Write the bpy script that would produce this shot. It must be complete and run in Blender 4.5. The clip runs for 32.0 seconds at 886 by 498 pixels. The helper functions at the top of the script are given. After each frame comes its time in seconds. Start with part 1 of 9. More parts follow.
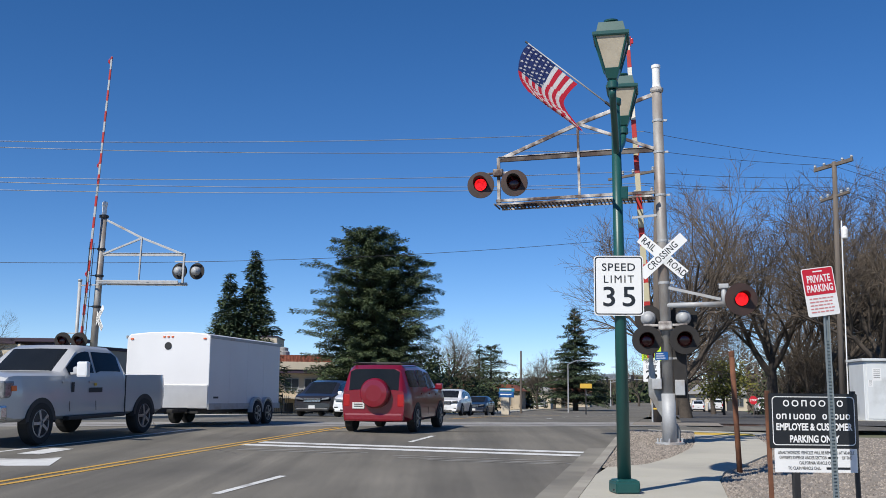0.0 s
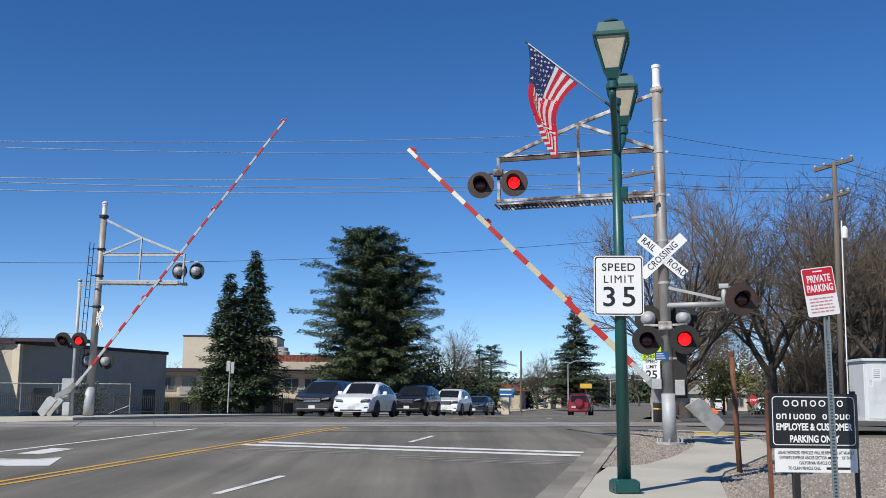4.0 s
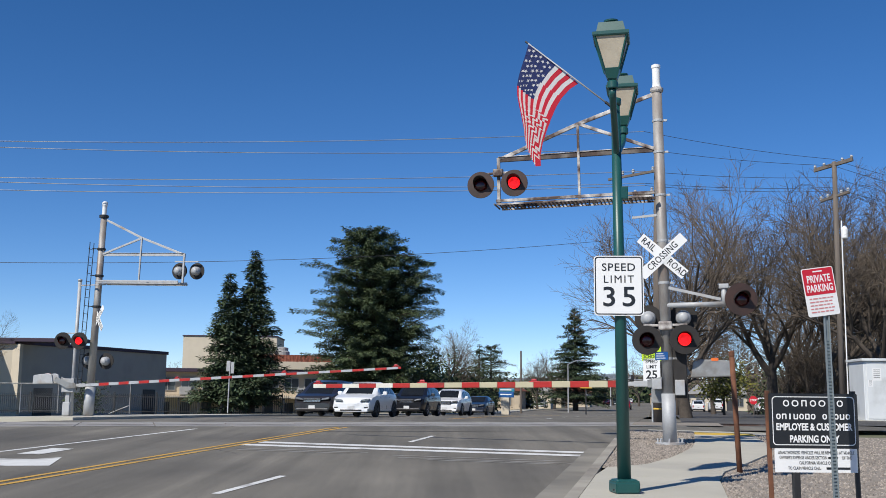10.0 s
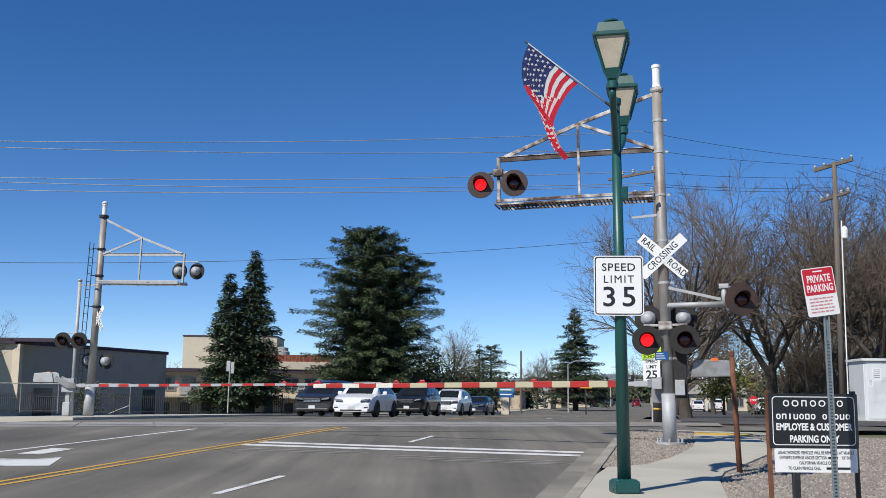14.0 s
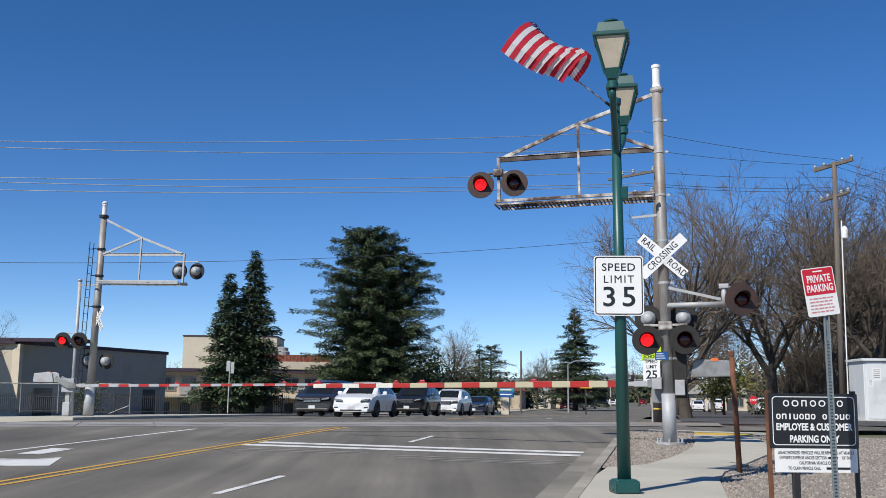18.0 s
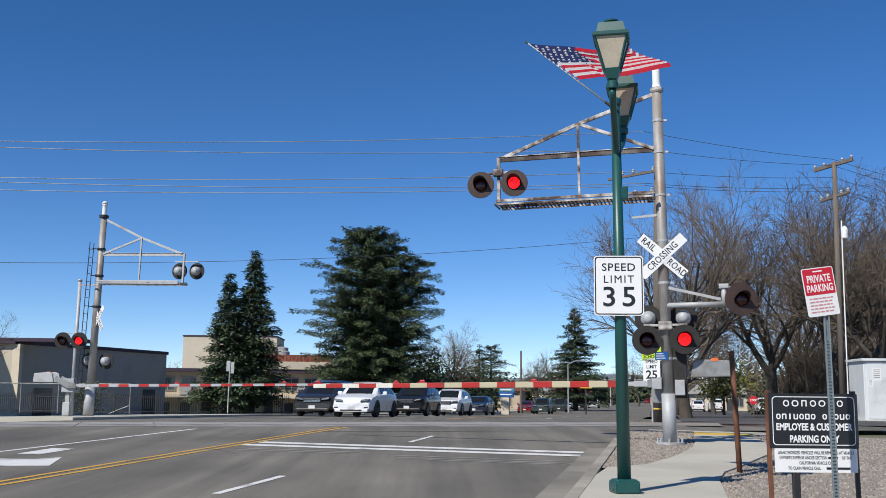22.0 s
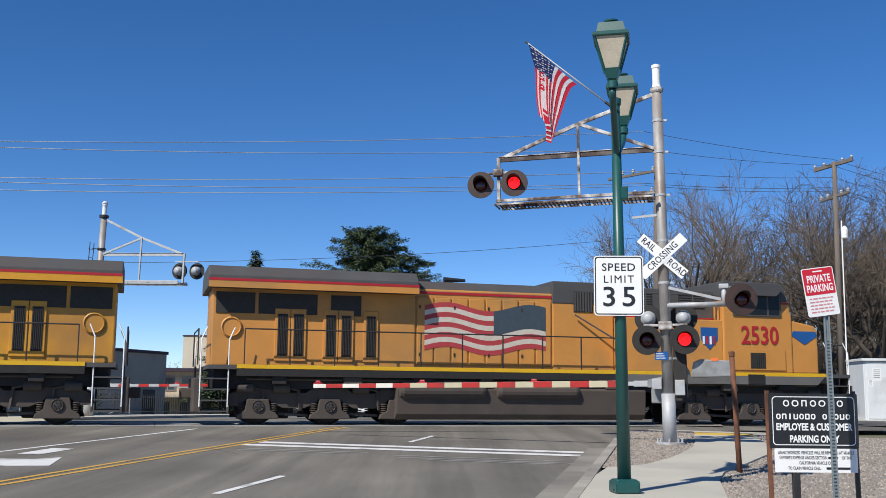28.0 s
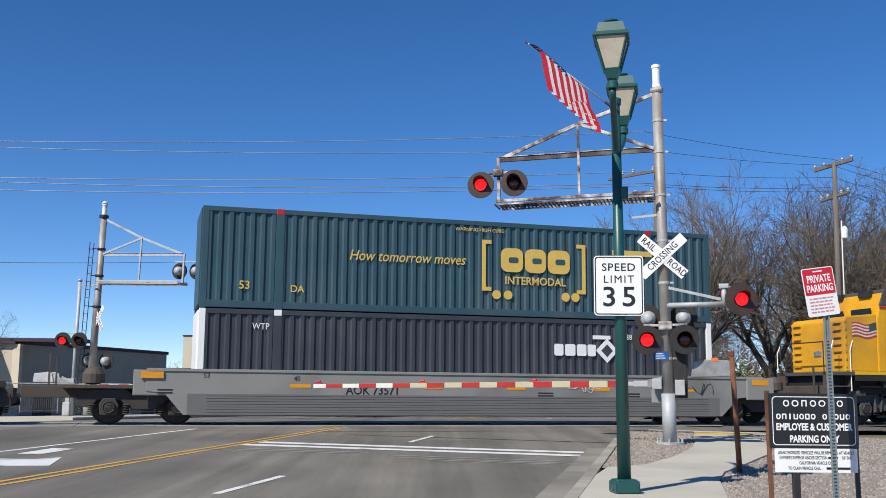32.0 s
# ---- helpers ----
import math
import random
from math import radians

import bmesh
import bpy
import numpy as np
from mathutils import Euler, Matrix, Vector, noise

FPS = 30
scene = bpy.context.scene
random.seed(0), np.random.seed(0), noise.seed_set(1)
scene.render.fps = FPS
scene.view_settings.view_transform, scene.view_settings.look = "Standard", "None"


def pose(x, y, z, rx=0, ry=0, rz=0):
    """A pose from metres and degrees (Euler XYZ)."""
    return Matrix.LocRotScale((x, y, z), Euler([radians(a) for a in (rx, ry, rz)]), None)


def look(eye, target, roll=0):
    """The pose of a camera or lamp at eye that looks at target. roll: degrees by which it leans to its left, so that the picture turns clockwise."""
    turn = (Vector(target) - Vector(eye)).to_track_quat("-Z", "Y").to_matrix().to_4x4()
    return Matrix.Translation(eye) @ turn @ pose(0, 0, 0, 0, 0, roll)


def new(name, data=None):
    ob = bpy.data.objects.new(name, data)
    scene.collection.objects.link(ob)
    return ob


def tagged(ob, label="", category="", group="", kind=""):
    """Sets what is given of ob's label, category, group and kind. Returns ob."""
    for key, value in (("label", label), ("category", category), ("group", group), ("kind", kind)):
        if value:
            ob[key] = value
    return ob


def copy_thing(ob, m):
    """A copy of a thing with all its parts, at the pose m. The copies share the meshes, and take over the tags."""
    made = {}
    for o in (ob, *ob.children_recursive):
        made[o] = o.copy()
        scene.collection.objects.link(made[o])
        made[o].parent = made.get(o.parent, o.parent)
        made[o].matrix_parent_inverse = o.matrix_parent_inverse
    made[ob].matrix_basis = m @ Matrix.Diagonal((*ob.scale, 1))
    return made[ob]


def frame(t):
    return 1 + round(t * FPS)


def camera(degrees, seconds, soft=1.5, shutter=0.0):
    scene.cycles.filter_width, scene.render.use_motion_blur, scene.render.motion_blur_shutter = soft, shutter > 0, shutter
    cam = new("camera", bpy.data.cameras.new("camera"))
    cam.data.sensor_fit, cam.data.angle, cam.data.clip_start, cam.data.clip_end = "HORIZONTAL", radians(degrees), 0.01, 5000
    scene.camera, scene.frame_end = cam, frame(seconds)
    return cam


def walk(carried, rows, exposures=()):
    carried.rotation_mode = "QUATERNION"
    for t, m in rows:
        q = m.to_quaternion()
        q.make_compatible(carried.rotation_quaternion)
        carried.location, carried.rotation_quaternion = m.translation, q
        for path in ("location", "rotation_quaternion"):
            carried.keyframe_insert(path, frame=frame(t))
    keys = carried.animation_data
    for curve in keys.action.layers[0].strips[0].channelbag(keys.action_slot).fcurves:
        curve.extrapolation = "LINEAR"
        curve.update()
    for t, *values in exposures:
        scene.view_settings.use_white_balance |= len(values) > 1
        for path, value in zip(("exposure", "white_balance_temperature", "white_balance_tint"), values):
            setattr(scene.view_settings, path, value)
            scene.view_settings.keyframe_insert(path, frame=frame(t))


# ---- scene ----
cam = camera(46.7, 32.0, soft=0.7)
EYE = Vector((0, 0, 0.88))
VIEW = look(EYE, EYE + Vector((0, math.cos(radians(8.12)), math.sin(radians(8.12)))), 0.48)
walk(cam, [(0.0, VIEW), (32.0, VIEW)], [(0.0, 0.01), (25.5, 0.02), (28.0, 0.13), (32.0, 0.15)])

# ---------------------------------------------------------------- light
SUN_EL, SUN_HEAD = 44.0, 219.0      # degrees; heading clockwise from +y
world = bpy.data.worlds.new("sky")
scene.world = world
world.use_nodes = True
_n = world.node_tree.nodes
_sky = _n.new("ShaderNodeTexSky")
_sky.sky_type = "NISHITA"
_sky.sun_disc = False
_sky.sun_elevation = radians(SUN_EL)
_sky.sun_rotation = radians(SUN_HEAD)
_sky.air_density, _sky.dust_density, _sky.ozone_density = 0.74, 0.0, 1.4
_sky.altitude = 1800
_deep = _n.new("ShaderNodeHueSaturation")
_deep.inputs["Saturation"].default_value = 1.30
world.node_tree.links.new(_sky.outputs[0], _deep.inputs["Color"])
_blue = _n.new("ShaderNodeMix")
_blue.data_type, _blue.blend_type = "RGBA", "MULTIPLY"
_blue.inputs["Factor"].default_value = 1.0
_blue.inputs["B"].default_value = (0.98, 1.0, 1.11, 1)
world.node_tree.links.new(_deep.outputs[0], _blue.inputs["A"])
world.node_tree.links.new(_blue.outputs["Result"], _n["Background"].inputs[0])
_n["Background"].inputs[1].default_value = 0.113
_sun = new("sun", bpy.data.lights.new("sun", "SUN"))
_sun.data.energy, _sun.data.angle, _sun.data.color = 5.0, radians(0.53), (1.0, 0.95, 0.86)
_sh, _se = radians(SUN_HEAD), radians(SUN_EL)
_sun.matrix_world = look((0, 0, 60), Vector((0, 0, 60)) - Vector((math.sin(_sh) * math.cos(_se), math.cos(_sh) * math.cos(_se), math.sin(_se))))

# ---------------------------------------------------------------- materials
MATS = {}


def surf(name, a, b=None, scale=6.0, rough=0.6, metal=0.0, bump=0.0, dirt=None, dirt_amount=0.35, fine=60.0, spec=0.5, stretch=(1, 1, 1), coat=0.0, island=0.0, rnd=0.0):
    """A surface whose colour wanders between a and b at two scales, with optional dirt patches, relief and coat."""
    if name in MATS:
        return MATS[name]
    m = bpy.data.materials.new(name)
    MATS[name] = m
    m.use_nodes = True
    nt = m.node_tree
    n, l = nt.nodes, nt.links
    p = n["Principled BSDF"]
    b = b or tuple(c * 0.8 for c in a)
    tc = n.new("ShaderNodeTexCoord")
    mp = n.new("ShaderNodeMapping")
    mp.inputs["Scale"].default_value = stretch
    l.new(tc.outputs["Object"], mp.inputs[0])
    n1 = n.new("ShaderNodeTexNoise")
    n1.inputs["Scale"].default_value, n1.inputs["Detail"].default_value = scale, 6.0
    n2 = n.new("ShaderNodeTexNoise")
    n2.inputs["Scale"].default_value, n2.inputs["Detail"].default_value = fine, 3.0
    l.new(mp.outputs[0], n1.inputs[0]), l.new(mp.outputs[0], n2.inputs[0])
    mix = n.new("ShaderNodeMix")
    mix.data_type = "RGBA"
    ramp = n.new("ShaderNodeMapRange")
    ramp.inputs["From Min"].default_value, ramp.inputs["From Max"].default_value = 0.32, 0.68
    add = n.new("ShaderNodeMath")
    add.operation = "MULTIPLY_ADD"
    add.inputs[1].default_value, add.inputs[2].default_value = 0.35, 0.0
    l.new(n2.outputs["Fac"], add.inputs[0])
    sm = n.new("ShaderNodeMath")
    sm.operation = "MULTIPLY_ADD"
    sm.inputs[1].default_value = 0.65
    l.new(n1.outputs["Fac"], sm.inputs[0]), l.new(add.outputs[0], sm.inputs[2])
    l.new(sm.outputs[0], ramp.inputs["Value"])
    l.new(ramp.outputs[0], mix.inputs["Factor"])
    mix.inputs["A"].default_value, mix.inputs["B"].default_value = (*a, 1), (*b, 1)
    out = mix.outputs["Result"]
    if dirt:
        n3 = n.new("ShaderNodeTexNoise")
        n3.inputs["Scale"].default_value, n3.inputs["Detail"].default_value = scale * 0.37, 8.0
        l.new(mp.outputs[0], n3.inputs[0])
        r3 = n.new("ShaderNodeMapRange")
        r3.inputs["From Min"].default_value, r3.inputs["From Max"].default_value = 0.62 - dirt_amount * 0.5, 0.78 - dirt_amount * 0.3
        l.new(n3.outputs["Fac"], r3.inputs["Value"])
        m3 = n.new("ShaderNodeMix")
        m3.data_type = "RGBA"
        l.new(r3.outputs[0], m3.inputs["Factor"]), l.new(out, m3.inputs["A"])
        m3.inputs["B"].default_value = (*dirt, 1)
        out = m3.outputs["Result"]
    if island or rnd:
        src = n.new("ShaderNodeNewGeometry").outputs["Random Per Island"] if island else n.new("ShaderNodeObjectInfo").outputs["Random"]
        hv = n.new("ShaderNodeHueSaturation")
        vr = n.new("ShaderNodeMapRange")
        k = island or rnd
        vr.inputs["To Min"].default_value, vr.inputs["To Max"].default_value = 1 - k, 1 + k
        l.new(src, vr.inputs["Value"]), l.new(vr.outputs[0], hv.inputs["Value"]), l.new(out, hv.inputs["Color"])
        out = hv.outputs["Color"]
    l.new(out, p.inputs["Base Color"])
    p.inputs["Roughness"].default_value, p.inputs["Metallic"].default_value = rough, metal
    p.inputs["Specular IOR Level"].default_value = spec
    if coat:
        p.inputs["Coat Weight"].default_value, p.inputs["Coat Roughness"].default_value = coat, 0.06
    if bump:
        bp = n.new("ShaderNodeBump")
        bp.inputs["Strength"].default_value, bp.inputs["Distance"].default_value = 0.6, bump
        l.new(sm.outputs[0], bp.inputs["Height"]), l.new(bp.outputs[0], p.inputs["Normal"])
    return m


def glow(name, colour, strength):
    m = bpy.data.materials.new(name)
    MATS[name] = m
    m.use_nodes = True
    p = m.node_tree.nodes["Principled BSDF"]
    p.inputs["Base Color"].default_value = (*colour, 1)
    p.inputs["Emission Color"].default_value = (*colour, 1)
    p.inputs["Emission Strength"].default_value = strength
    return m


ASPHALT = surf("asphalt", (0.138, 0.127, 0.104), (0.192, 0.176, 0.146), 0.45, 0.9, bump=0.006, dirt=(0.104, 0.096, 0.082), dirt_amount=0.34, fine=55)


def add_wear(m):
    """Wheel tracks, oil drips and coarse grain along the road's heading."""
    nt = m.node_tree
    n, l = nt.nodes, nt.links
    p = n["Principled BSDF"]
    src = p.inputs["Base Color"].links[0].from_socket
    tc = n.new("ShaderNodeTexCoord")
    mp = n.new("ShaderNodeMapping")
    mp.inputs["Rotation"].default_value = (0, 0, radians(12.4))
    mp.inputs["Scale"].default_value = (1.3, 0.055, 1)
    l.new(tc.outputs["Object"], mp.inputs[0])
    for vec, scale, lo, hi, dark, light in ((mp.outputs[0], 1.0, 0.38, 0.64, 0.80, 1.14), (tc.outputs["Object"], 70.0, 0.30, 0.70, 0.72, 1.26), (mp.outputs[0], 6.0, 0.35, 0.65, 0.93, 1.06)):
        t = n.new("ShaderNodeTexNoise")
        t.inputs["Scale"].default_value, t.inputs["Detail"].default_value = scale, 4.0
        l.new(vec, t.inputs[0])
        r = n.new("ShaderNodeMapRange")
        r.inputs["From Min"].default_value, r.inputs["From Max"].default_value, r.inputs["To Min"].default_value, r.inputs["To Max"].default_value = lo, hi, dark, light
        l.new(t.outputs["Fac"], r.inputs["Value"])
        h = n.new("ShaderNodeHueSaturation")
        l.new(r.outputs[0], h.inputs["Value"]), l.new(src, h.inputs["Color"])
        src = h.outputs["Color"]
    l.new(src, p.inputs["Base Color"])


add_wear(ASPHALT)
ASPHALT_DARK = surf("asphalt_dark", (0.065, 0.063, 0.06), (0.095, 0.09, 0.086), 0.5, 0.92, bump=0.004, fine=45)
CONCRETE = surf("concrete", (0.40, 0.378, 0.315), (0.50, 0.472, 0.395), 0.7, 0.85, bump=0.002, dirt=(0.30, 0.28, 0.25), dirt_amount=0.25, fine=70)
KERB = surf("kerb_concrete", (0.30, 0.28, 0.235), (0.39, 0.36, 0.30), 1.5, 0.88, bump=0.003, dirt=(0.16, 0.14, 0.12), dirt_amount=0.4)
PANEL = surf("crossing_panel", (0.27, 0.26, 0.245), (0.36, 0.35, 0.33), 1.2, 0.85, bump=0.002, dirt=(0.15, 0.145, 0.14), dirt_amount=0.35)
DIRT = surf("dry_ground", (0.20, 0.165, 0.12), (0.13, 0.12, 0.075), 0.25, 0.95, bump=0.02, dirt=(0.10, 0.13, 0.05), dirt_amount=0.35)
GRAVEL = surf("gravel_bed", (0.30, 0.26, 0.215), (0.20, 0.175, 0.15), 9.0, 0.95, bump=0.03, fine=40)
STONE = surf("gravel_stone", (0.36, 0.31, 0.26), (0.26, 0.225, 0.19), 4.0, 0.9, island=0.45)
BALLAST = surf("ballast", (0.10, 0.085, 0.075), (0.17, 0.145, 0.125), 8.0, 0.95, bump=0.03, fine=40)
WHITE_LINE = surf("white_road_paint", (0.72, 0.72, 0.70), (0.58, 0.58, 0.56), 4.0, 0.7, dirt=(0.28, 0.27, 0.26), dirt_amount=0.12, bump=0.002)
OLD_LINE = surf("worn_road_paint", (0.34, 0.33, 0.31), (0.17, 0.162, 0.15), 5.0, 0.85, bump=0.002)
YELLOW_LINE = surf("yellow_road_paint", (0.62, 0.36, 0.06), (0.50, 0.29, 0.06), 4.0, 0.7, dirt=(0.25, 0.19, 0.10), dirt_amount=0.12)
TACTILE = surf("tactile_yellow", (0.66, 0.42, 0.05), (0.54, 0.35, 0.06), 4.0, 0.75)
GALV = surf("galvanised_steel", (0.45, 0.46, 0.47), (0.34, 0.35, 0.36), 5.0, 0.6, 0.2, bump=0.001, dirt=(0.30, 0.24, 0.19), dirt_amount=0.12)
ALU = surf("aluminium_paint", (0.43, 0.42, 0.40), (0.30, 0.29, 0.275), 5.0, 0.55, 0.25, bump=0.002, dirt=(0.17, 0.115, 0.085), dirt_amount=0.30, stretch=(1, 1, 0.35))
RUSTY_ALU = surf("rusted_aluminium_paint", (0.66, 0.64, 0.61), (0.46, 0.42, 0.39), 11.0, 0.6, 0.1, bump=0.002, dirt=(0.060, 0.032, 0.024), dirt_amount=0.55)
DULL = surf("dull_galvanised", (0.30, 0.31, 0.31), (0.22, 0.225, 0.23), 6.0, 0.55, 0.4, dirt=(0.16, 0.14, 0.12), dirt_amount=0.25)
RUST = surf("rust", (0.16, 0.065, 0.035), (0.24, 0.10, 0.05), 9.0, 0.85, 0.1, bump=0.002, dirt=(0.08, 0.035, 0.02), dirt_amount=0.4)
GREEN = surf("dark_green_paint", (0.010, 0.066, 0.062), (0.014, 0.082, 0.075), 3.0, 0.38, bump=0.0006, spec=0.5)
BLACK = surf("black_metal", (0.016, 0.016, 0.017), (0.028, 0.027, 0.027), 6.0, 0.5, bump=0.001)
BLACK_MATT = surf("black_matt", (0.012, 0.011, 0.011), (0.022, 0.019, 0.018), 6.0, 0.75)
BROWN_DISC = surf("faded_signal_black", (0.040, 0.020, 0.016), (0.062, 0.030, 0.023), 7.0, 0.6, dirt=(0.03, 0.018, 0.015), dirt_amount=0.4)
SIGN_WHITE = surf("sign_white", (0.80, 0.80, 0.79), (0.75, 0.75, 0.74), 3.0, 0.5)
SIGN_BLACK = surf("sign_black", (0.014, 0.015, 0.017), (0.020, 0.021, 0.023), 3.0, 0.35)
SIGN_RED = surf("sign_red", (0.58, 0.016, 0.035), (0.50, 0.014, 0.03), 2.0, 0.4)
SIGN_PINK = surf("faded_red_print", (0.62, 0.24, 0.24), (0.56, 0.20, 0.20), 3.0, 0.5)
SIGN_BLUE = surf("sign_blue", (0.01, 0.08, 0.26), (0.012, 0.09, 0.30), 3.0, 0.4)
SIGN_LIME = surf("sign_lime", (0.50, 0.72, 0.02), (0.46, 0.66, 0.02), 3.0, 0.5)
RED_TAPE = surf("red_reflective", (0.45, 0.02, 0.015), (0.36, 0.016, 0.012), 5.0, 0.45, dirt=(0.22, 0.03, 0.02), dirt_amount=0.2)
WHITE_TAPE = surf("white_reflective", (0.74, 0.72, 0.66), (0.62, 0.58, 0.48), 3.0, 0.45)
CREAM_TAPE = surf("aged_cream", (0.50, 0.45, 0.30), (0.44, 0.40, 0.27), 3.0, 0.5)
WOOD_POLE = surf("weathered_pole", (0.10, 0.082, 0.068), (0.16, 0.135, 0.115), 3.0, 0.9, bump=0.004, stretch=(6, 6, 0.4))
LENS_OFF = surf("dark_red_lens", (0.05, 0.004, 0.006), (0.035, 0.003, 0.005), 20.0, 0.15)
LENS_ON = glow("lit_red_lens", (1.0, 0.012, 0.016), 1.35)
_t = LENS_ON.node_tree              # clusters of small diodes
_v, _c, _r3 = _t.nodes.new("ShaderNodeTexVoronoi"), _t.nodes.new("ShaderNodeTexCoord"), _t.nodes.new("ShaderNodeMapRange")
_v.inputs["Scale"].default_value = 34.0
_r3.inputs["From Max"].default_value, _r3.inputs["To Min"].default_value, _r3.inputs["To Max"].default_value = 0.7, 2.1, 0.5
_t.links.new(_c.outputs["Object"], _v.inputs["Vector"]), _t.links.new(_v.outputs["Distance"], _r3.inputs["Value"])
_t.links.new(_r3.outputs[0], _t.nodes["Principled BSDF"].inputs["Emission Strength"])
AMBER = surf("amber_lens", (0.75, 0.16, 0.03), (0.65, 0.13, 0.03), 10, 0.3)
GLASS_DARK = surf("dark_glass", (0.010, 0.012, 0.014), (0.015, 0.017, 0.019), 2.0, 0.10, spec=0.22)
TYRE = surf("tyre_rubber", (0.014, 0.014, 0.015), (0.024, 0.023, 0.022), 9.0, 0.85)
RIM = surf("alloy_rim", (0.42, 0.43, 0.44), (0.34, 0.35, 0.36), 6.0, 0.35, 0.8)
CHROME = surf("chrome", (0.62, 0.63, 0.64), (0.52, 0.53, 0.54), 4.0, 0.2, 0.9)
BARK = surf("bark", (0.052, 0.042, 0.034), (0.098, 0.079, 0.063), 8.0, 0.95, bump=0.01)
TWIG = surf("bare_twig", (0.092, 0.072, 0.055), (0.165, 0.130, 0.098), 3.0, 0.95)
CEDAR = surf("cedar_needles", (0.046, 0.078, 0.036), (0.112, 0.145, 0.060), 0.9, 0.8, island=0.5, fine=9)
SPRUCE = surf("conifer_needles", (0.036, 0.064, 0.032), (0.080, 0.110, 0.048), 0.9, 0.8, island=0.5, fine=9)
OLIVE = surf("broad_leaves", (0.030, 0.048, 0.018), (0.055, 0.075, 0.025), 0.9, 0.8, island=0.5, fine=9)
YELLOW_LEAF = surf("yellow_leaves", (0.16, 0.15, 0.02), (0.09, 0.10, 0.02), 0.9, 0.8, island=0.4, fine=9)
LAWN = surf("lawn", (0.05, 0.085, 0.02), (0.085, 0.11, 0.035), 1.2, 0.95, bump=0.02)

# ---------------------------------------------------------------- mesh helpers


def part(name, bm, material, parent=None, label="", smooth=False, m=None):
    """Links a bmesh as one mesh object, under a thing or a part where one is given."""
    me = bpy.data.meshes.new(name)
    bm.to_mesh(me)
    bm.free()
    for x in (material if isinstance(material, (list, tuple)) else [material]):
        me.materials.append(x)
    if smooth:
        me.polygons.foreach_set("use_smooth", [True] * len(me.polygons))
    ob = new(name, me)
    if parent:
        ob.parent = parent
    if m:
        ob.matrix_basis = m
    if label:
        ob["label"] = label
    return ob


def raw(name, verts, faces, material, parent=None, label="", smooth=False, idx=None):
    me = bpy.data.meshes.new(name)
    me.from_pydata(verts, [], faces)
    for x in (material if isinstance(material, (list, tuple)) else [material]):
        me.materials.append(x)
    if idx is not None:
        me.polygons.foreach_set("material_index", idx)
    if smooth:
        me.polygons.foreach_set("use_smooth", [True] * len(me.polygons))
    me.update()
    ob = new(name, me)
    if parent:
        ob.parent = parent
    if label:
        ob["label"] = label
    return ob


def thing(name, m, label, category, group="", kind=""):
    ob = new(name)
    ob.empty_display_size = 0.2
    ob.matrix_basis = m
    return tagged(ob, label, category, group, kind)


def B():
    return bmesh.new()


def box(bm, x0, x1, y0, y1, z0, z1, bevel=0.0, m=None):
    """A box with bevelled edges, added to bm."""
    t = bmesh.new()
    vs = [t.verts.new((x, y, z)) for x in (x0, x1) for y in (y0, y1) for z in (z0, z1)]
    for f in ((0, 1, 3, 2), (4, 6, 7, 5), (0, 4, 5, 1), (2, 3, 7, 6), (0, 2, 6, 4), (1, 5, 7, 3)):
        t.faces.new([vs[i] for i in f])
    if bevel:
        bmesh.ops.bevel(t, geom=t.edges[:], offset=bevel, segments=2, affect="EDGES", profile=0.6)
    if m:
        t.transform(m)
    merge(bm, t)
    return bm


def merge(bm, t):
    me = bpy.data.meshes.new("tmp")
    t.to_mesh(me)
    t.free()
    bm.from_mesh(me)
    bpy.data.meshes.remove(me)
    return bm


def tube(bm, p, q, r0, r1=None, n=12, cap=True):
    """A round bar from p to q."""
    p, q = Vector(p), Vector(q)
    r1 = r0 if r1 is None else r1
    d = (q - p).normalized()
    u = d.orthogonal().normalized()
    v = d.cross(u)
    a, b = [], []
    for i in range(n):
        c = u * math.cos(2 * math.pi * i / n) + v * math.sin(2 * math.pi * i / n)
        a.append(bm.verts.new(p + c * r0))
        b.append(bm.verts.new(q + c * r1))
    for i in range(n):
        j = (i + 1) % n
        bm.faces.new((a[i], a[j], b[j], b[i]))
    if cap:
        bm.faces.new(a[::-1])
        bm.faces.new(b)
    return bm


def polytube(bm, pts, r, n=12):
    """One continuous round tube through the points."""
    rings = []
    u = None
    for i, p in enumerate(pts):
        d = (Vector(pts[min(i + 1, len(pts) - 1)]) - Vector(pts[max(i - 1, 0)])).normalized()
        u = d.orthogonal().normalized() if u is None else (u - d * u.dot(d)).normalized()
        v = d.cross(u)
        rings.append([bm.verts.new(Vector(p) + (u * math.cos(2 * math.pi * k / n) + v * math.sin(2 * math.pi * k / n)) * r) for k in range(n)])
    for a, b in zip(rings, rings[1:]):
        for k in range(n):
            bm.faces.new((a[k], a[(k + 1) % n], b[(k + 1) % n], b[k]))
    bm.faces.new(rings[0][::-1])
    bm.faces.new(rings[-1])
    return bm


def bar(bm, p, q, w, h, bevel=0.0):
    """A square bar from p to q, w across and h high."""
    p, q = Vector(p), Vector(q)
    d = q - p
    m = Matrix.Translation((p + q) / 2) @ d.to_track_quat("X", "Z").to_matrix().to_4x4()
    return box(bm, -d.length / 2, d.length / 2, -w / 2, w / 2, -h / 2, h / 2, bevel, m)


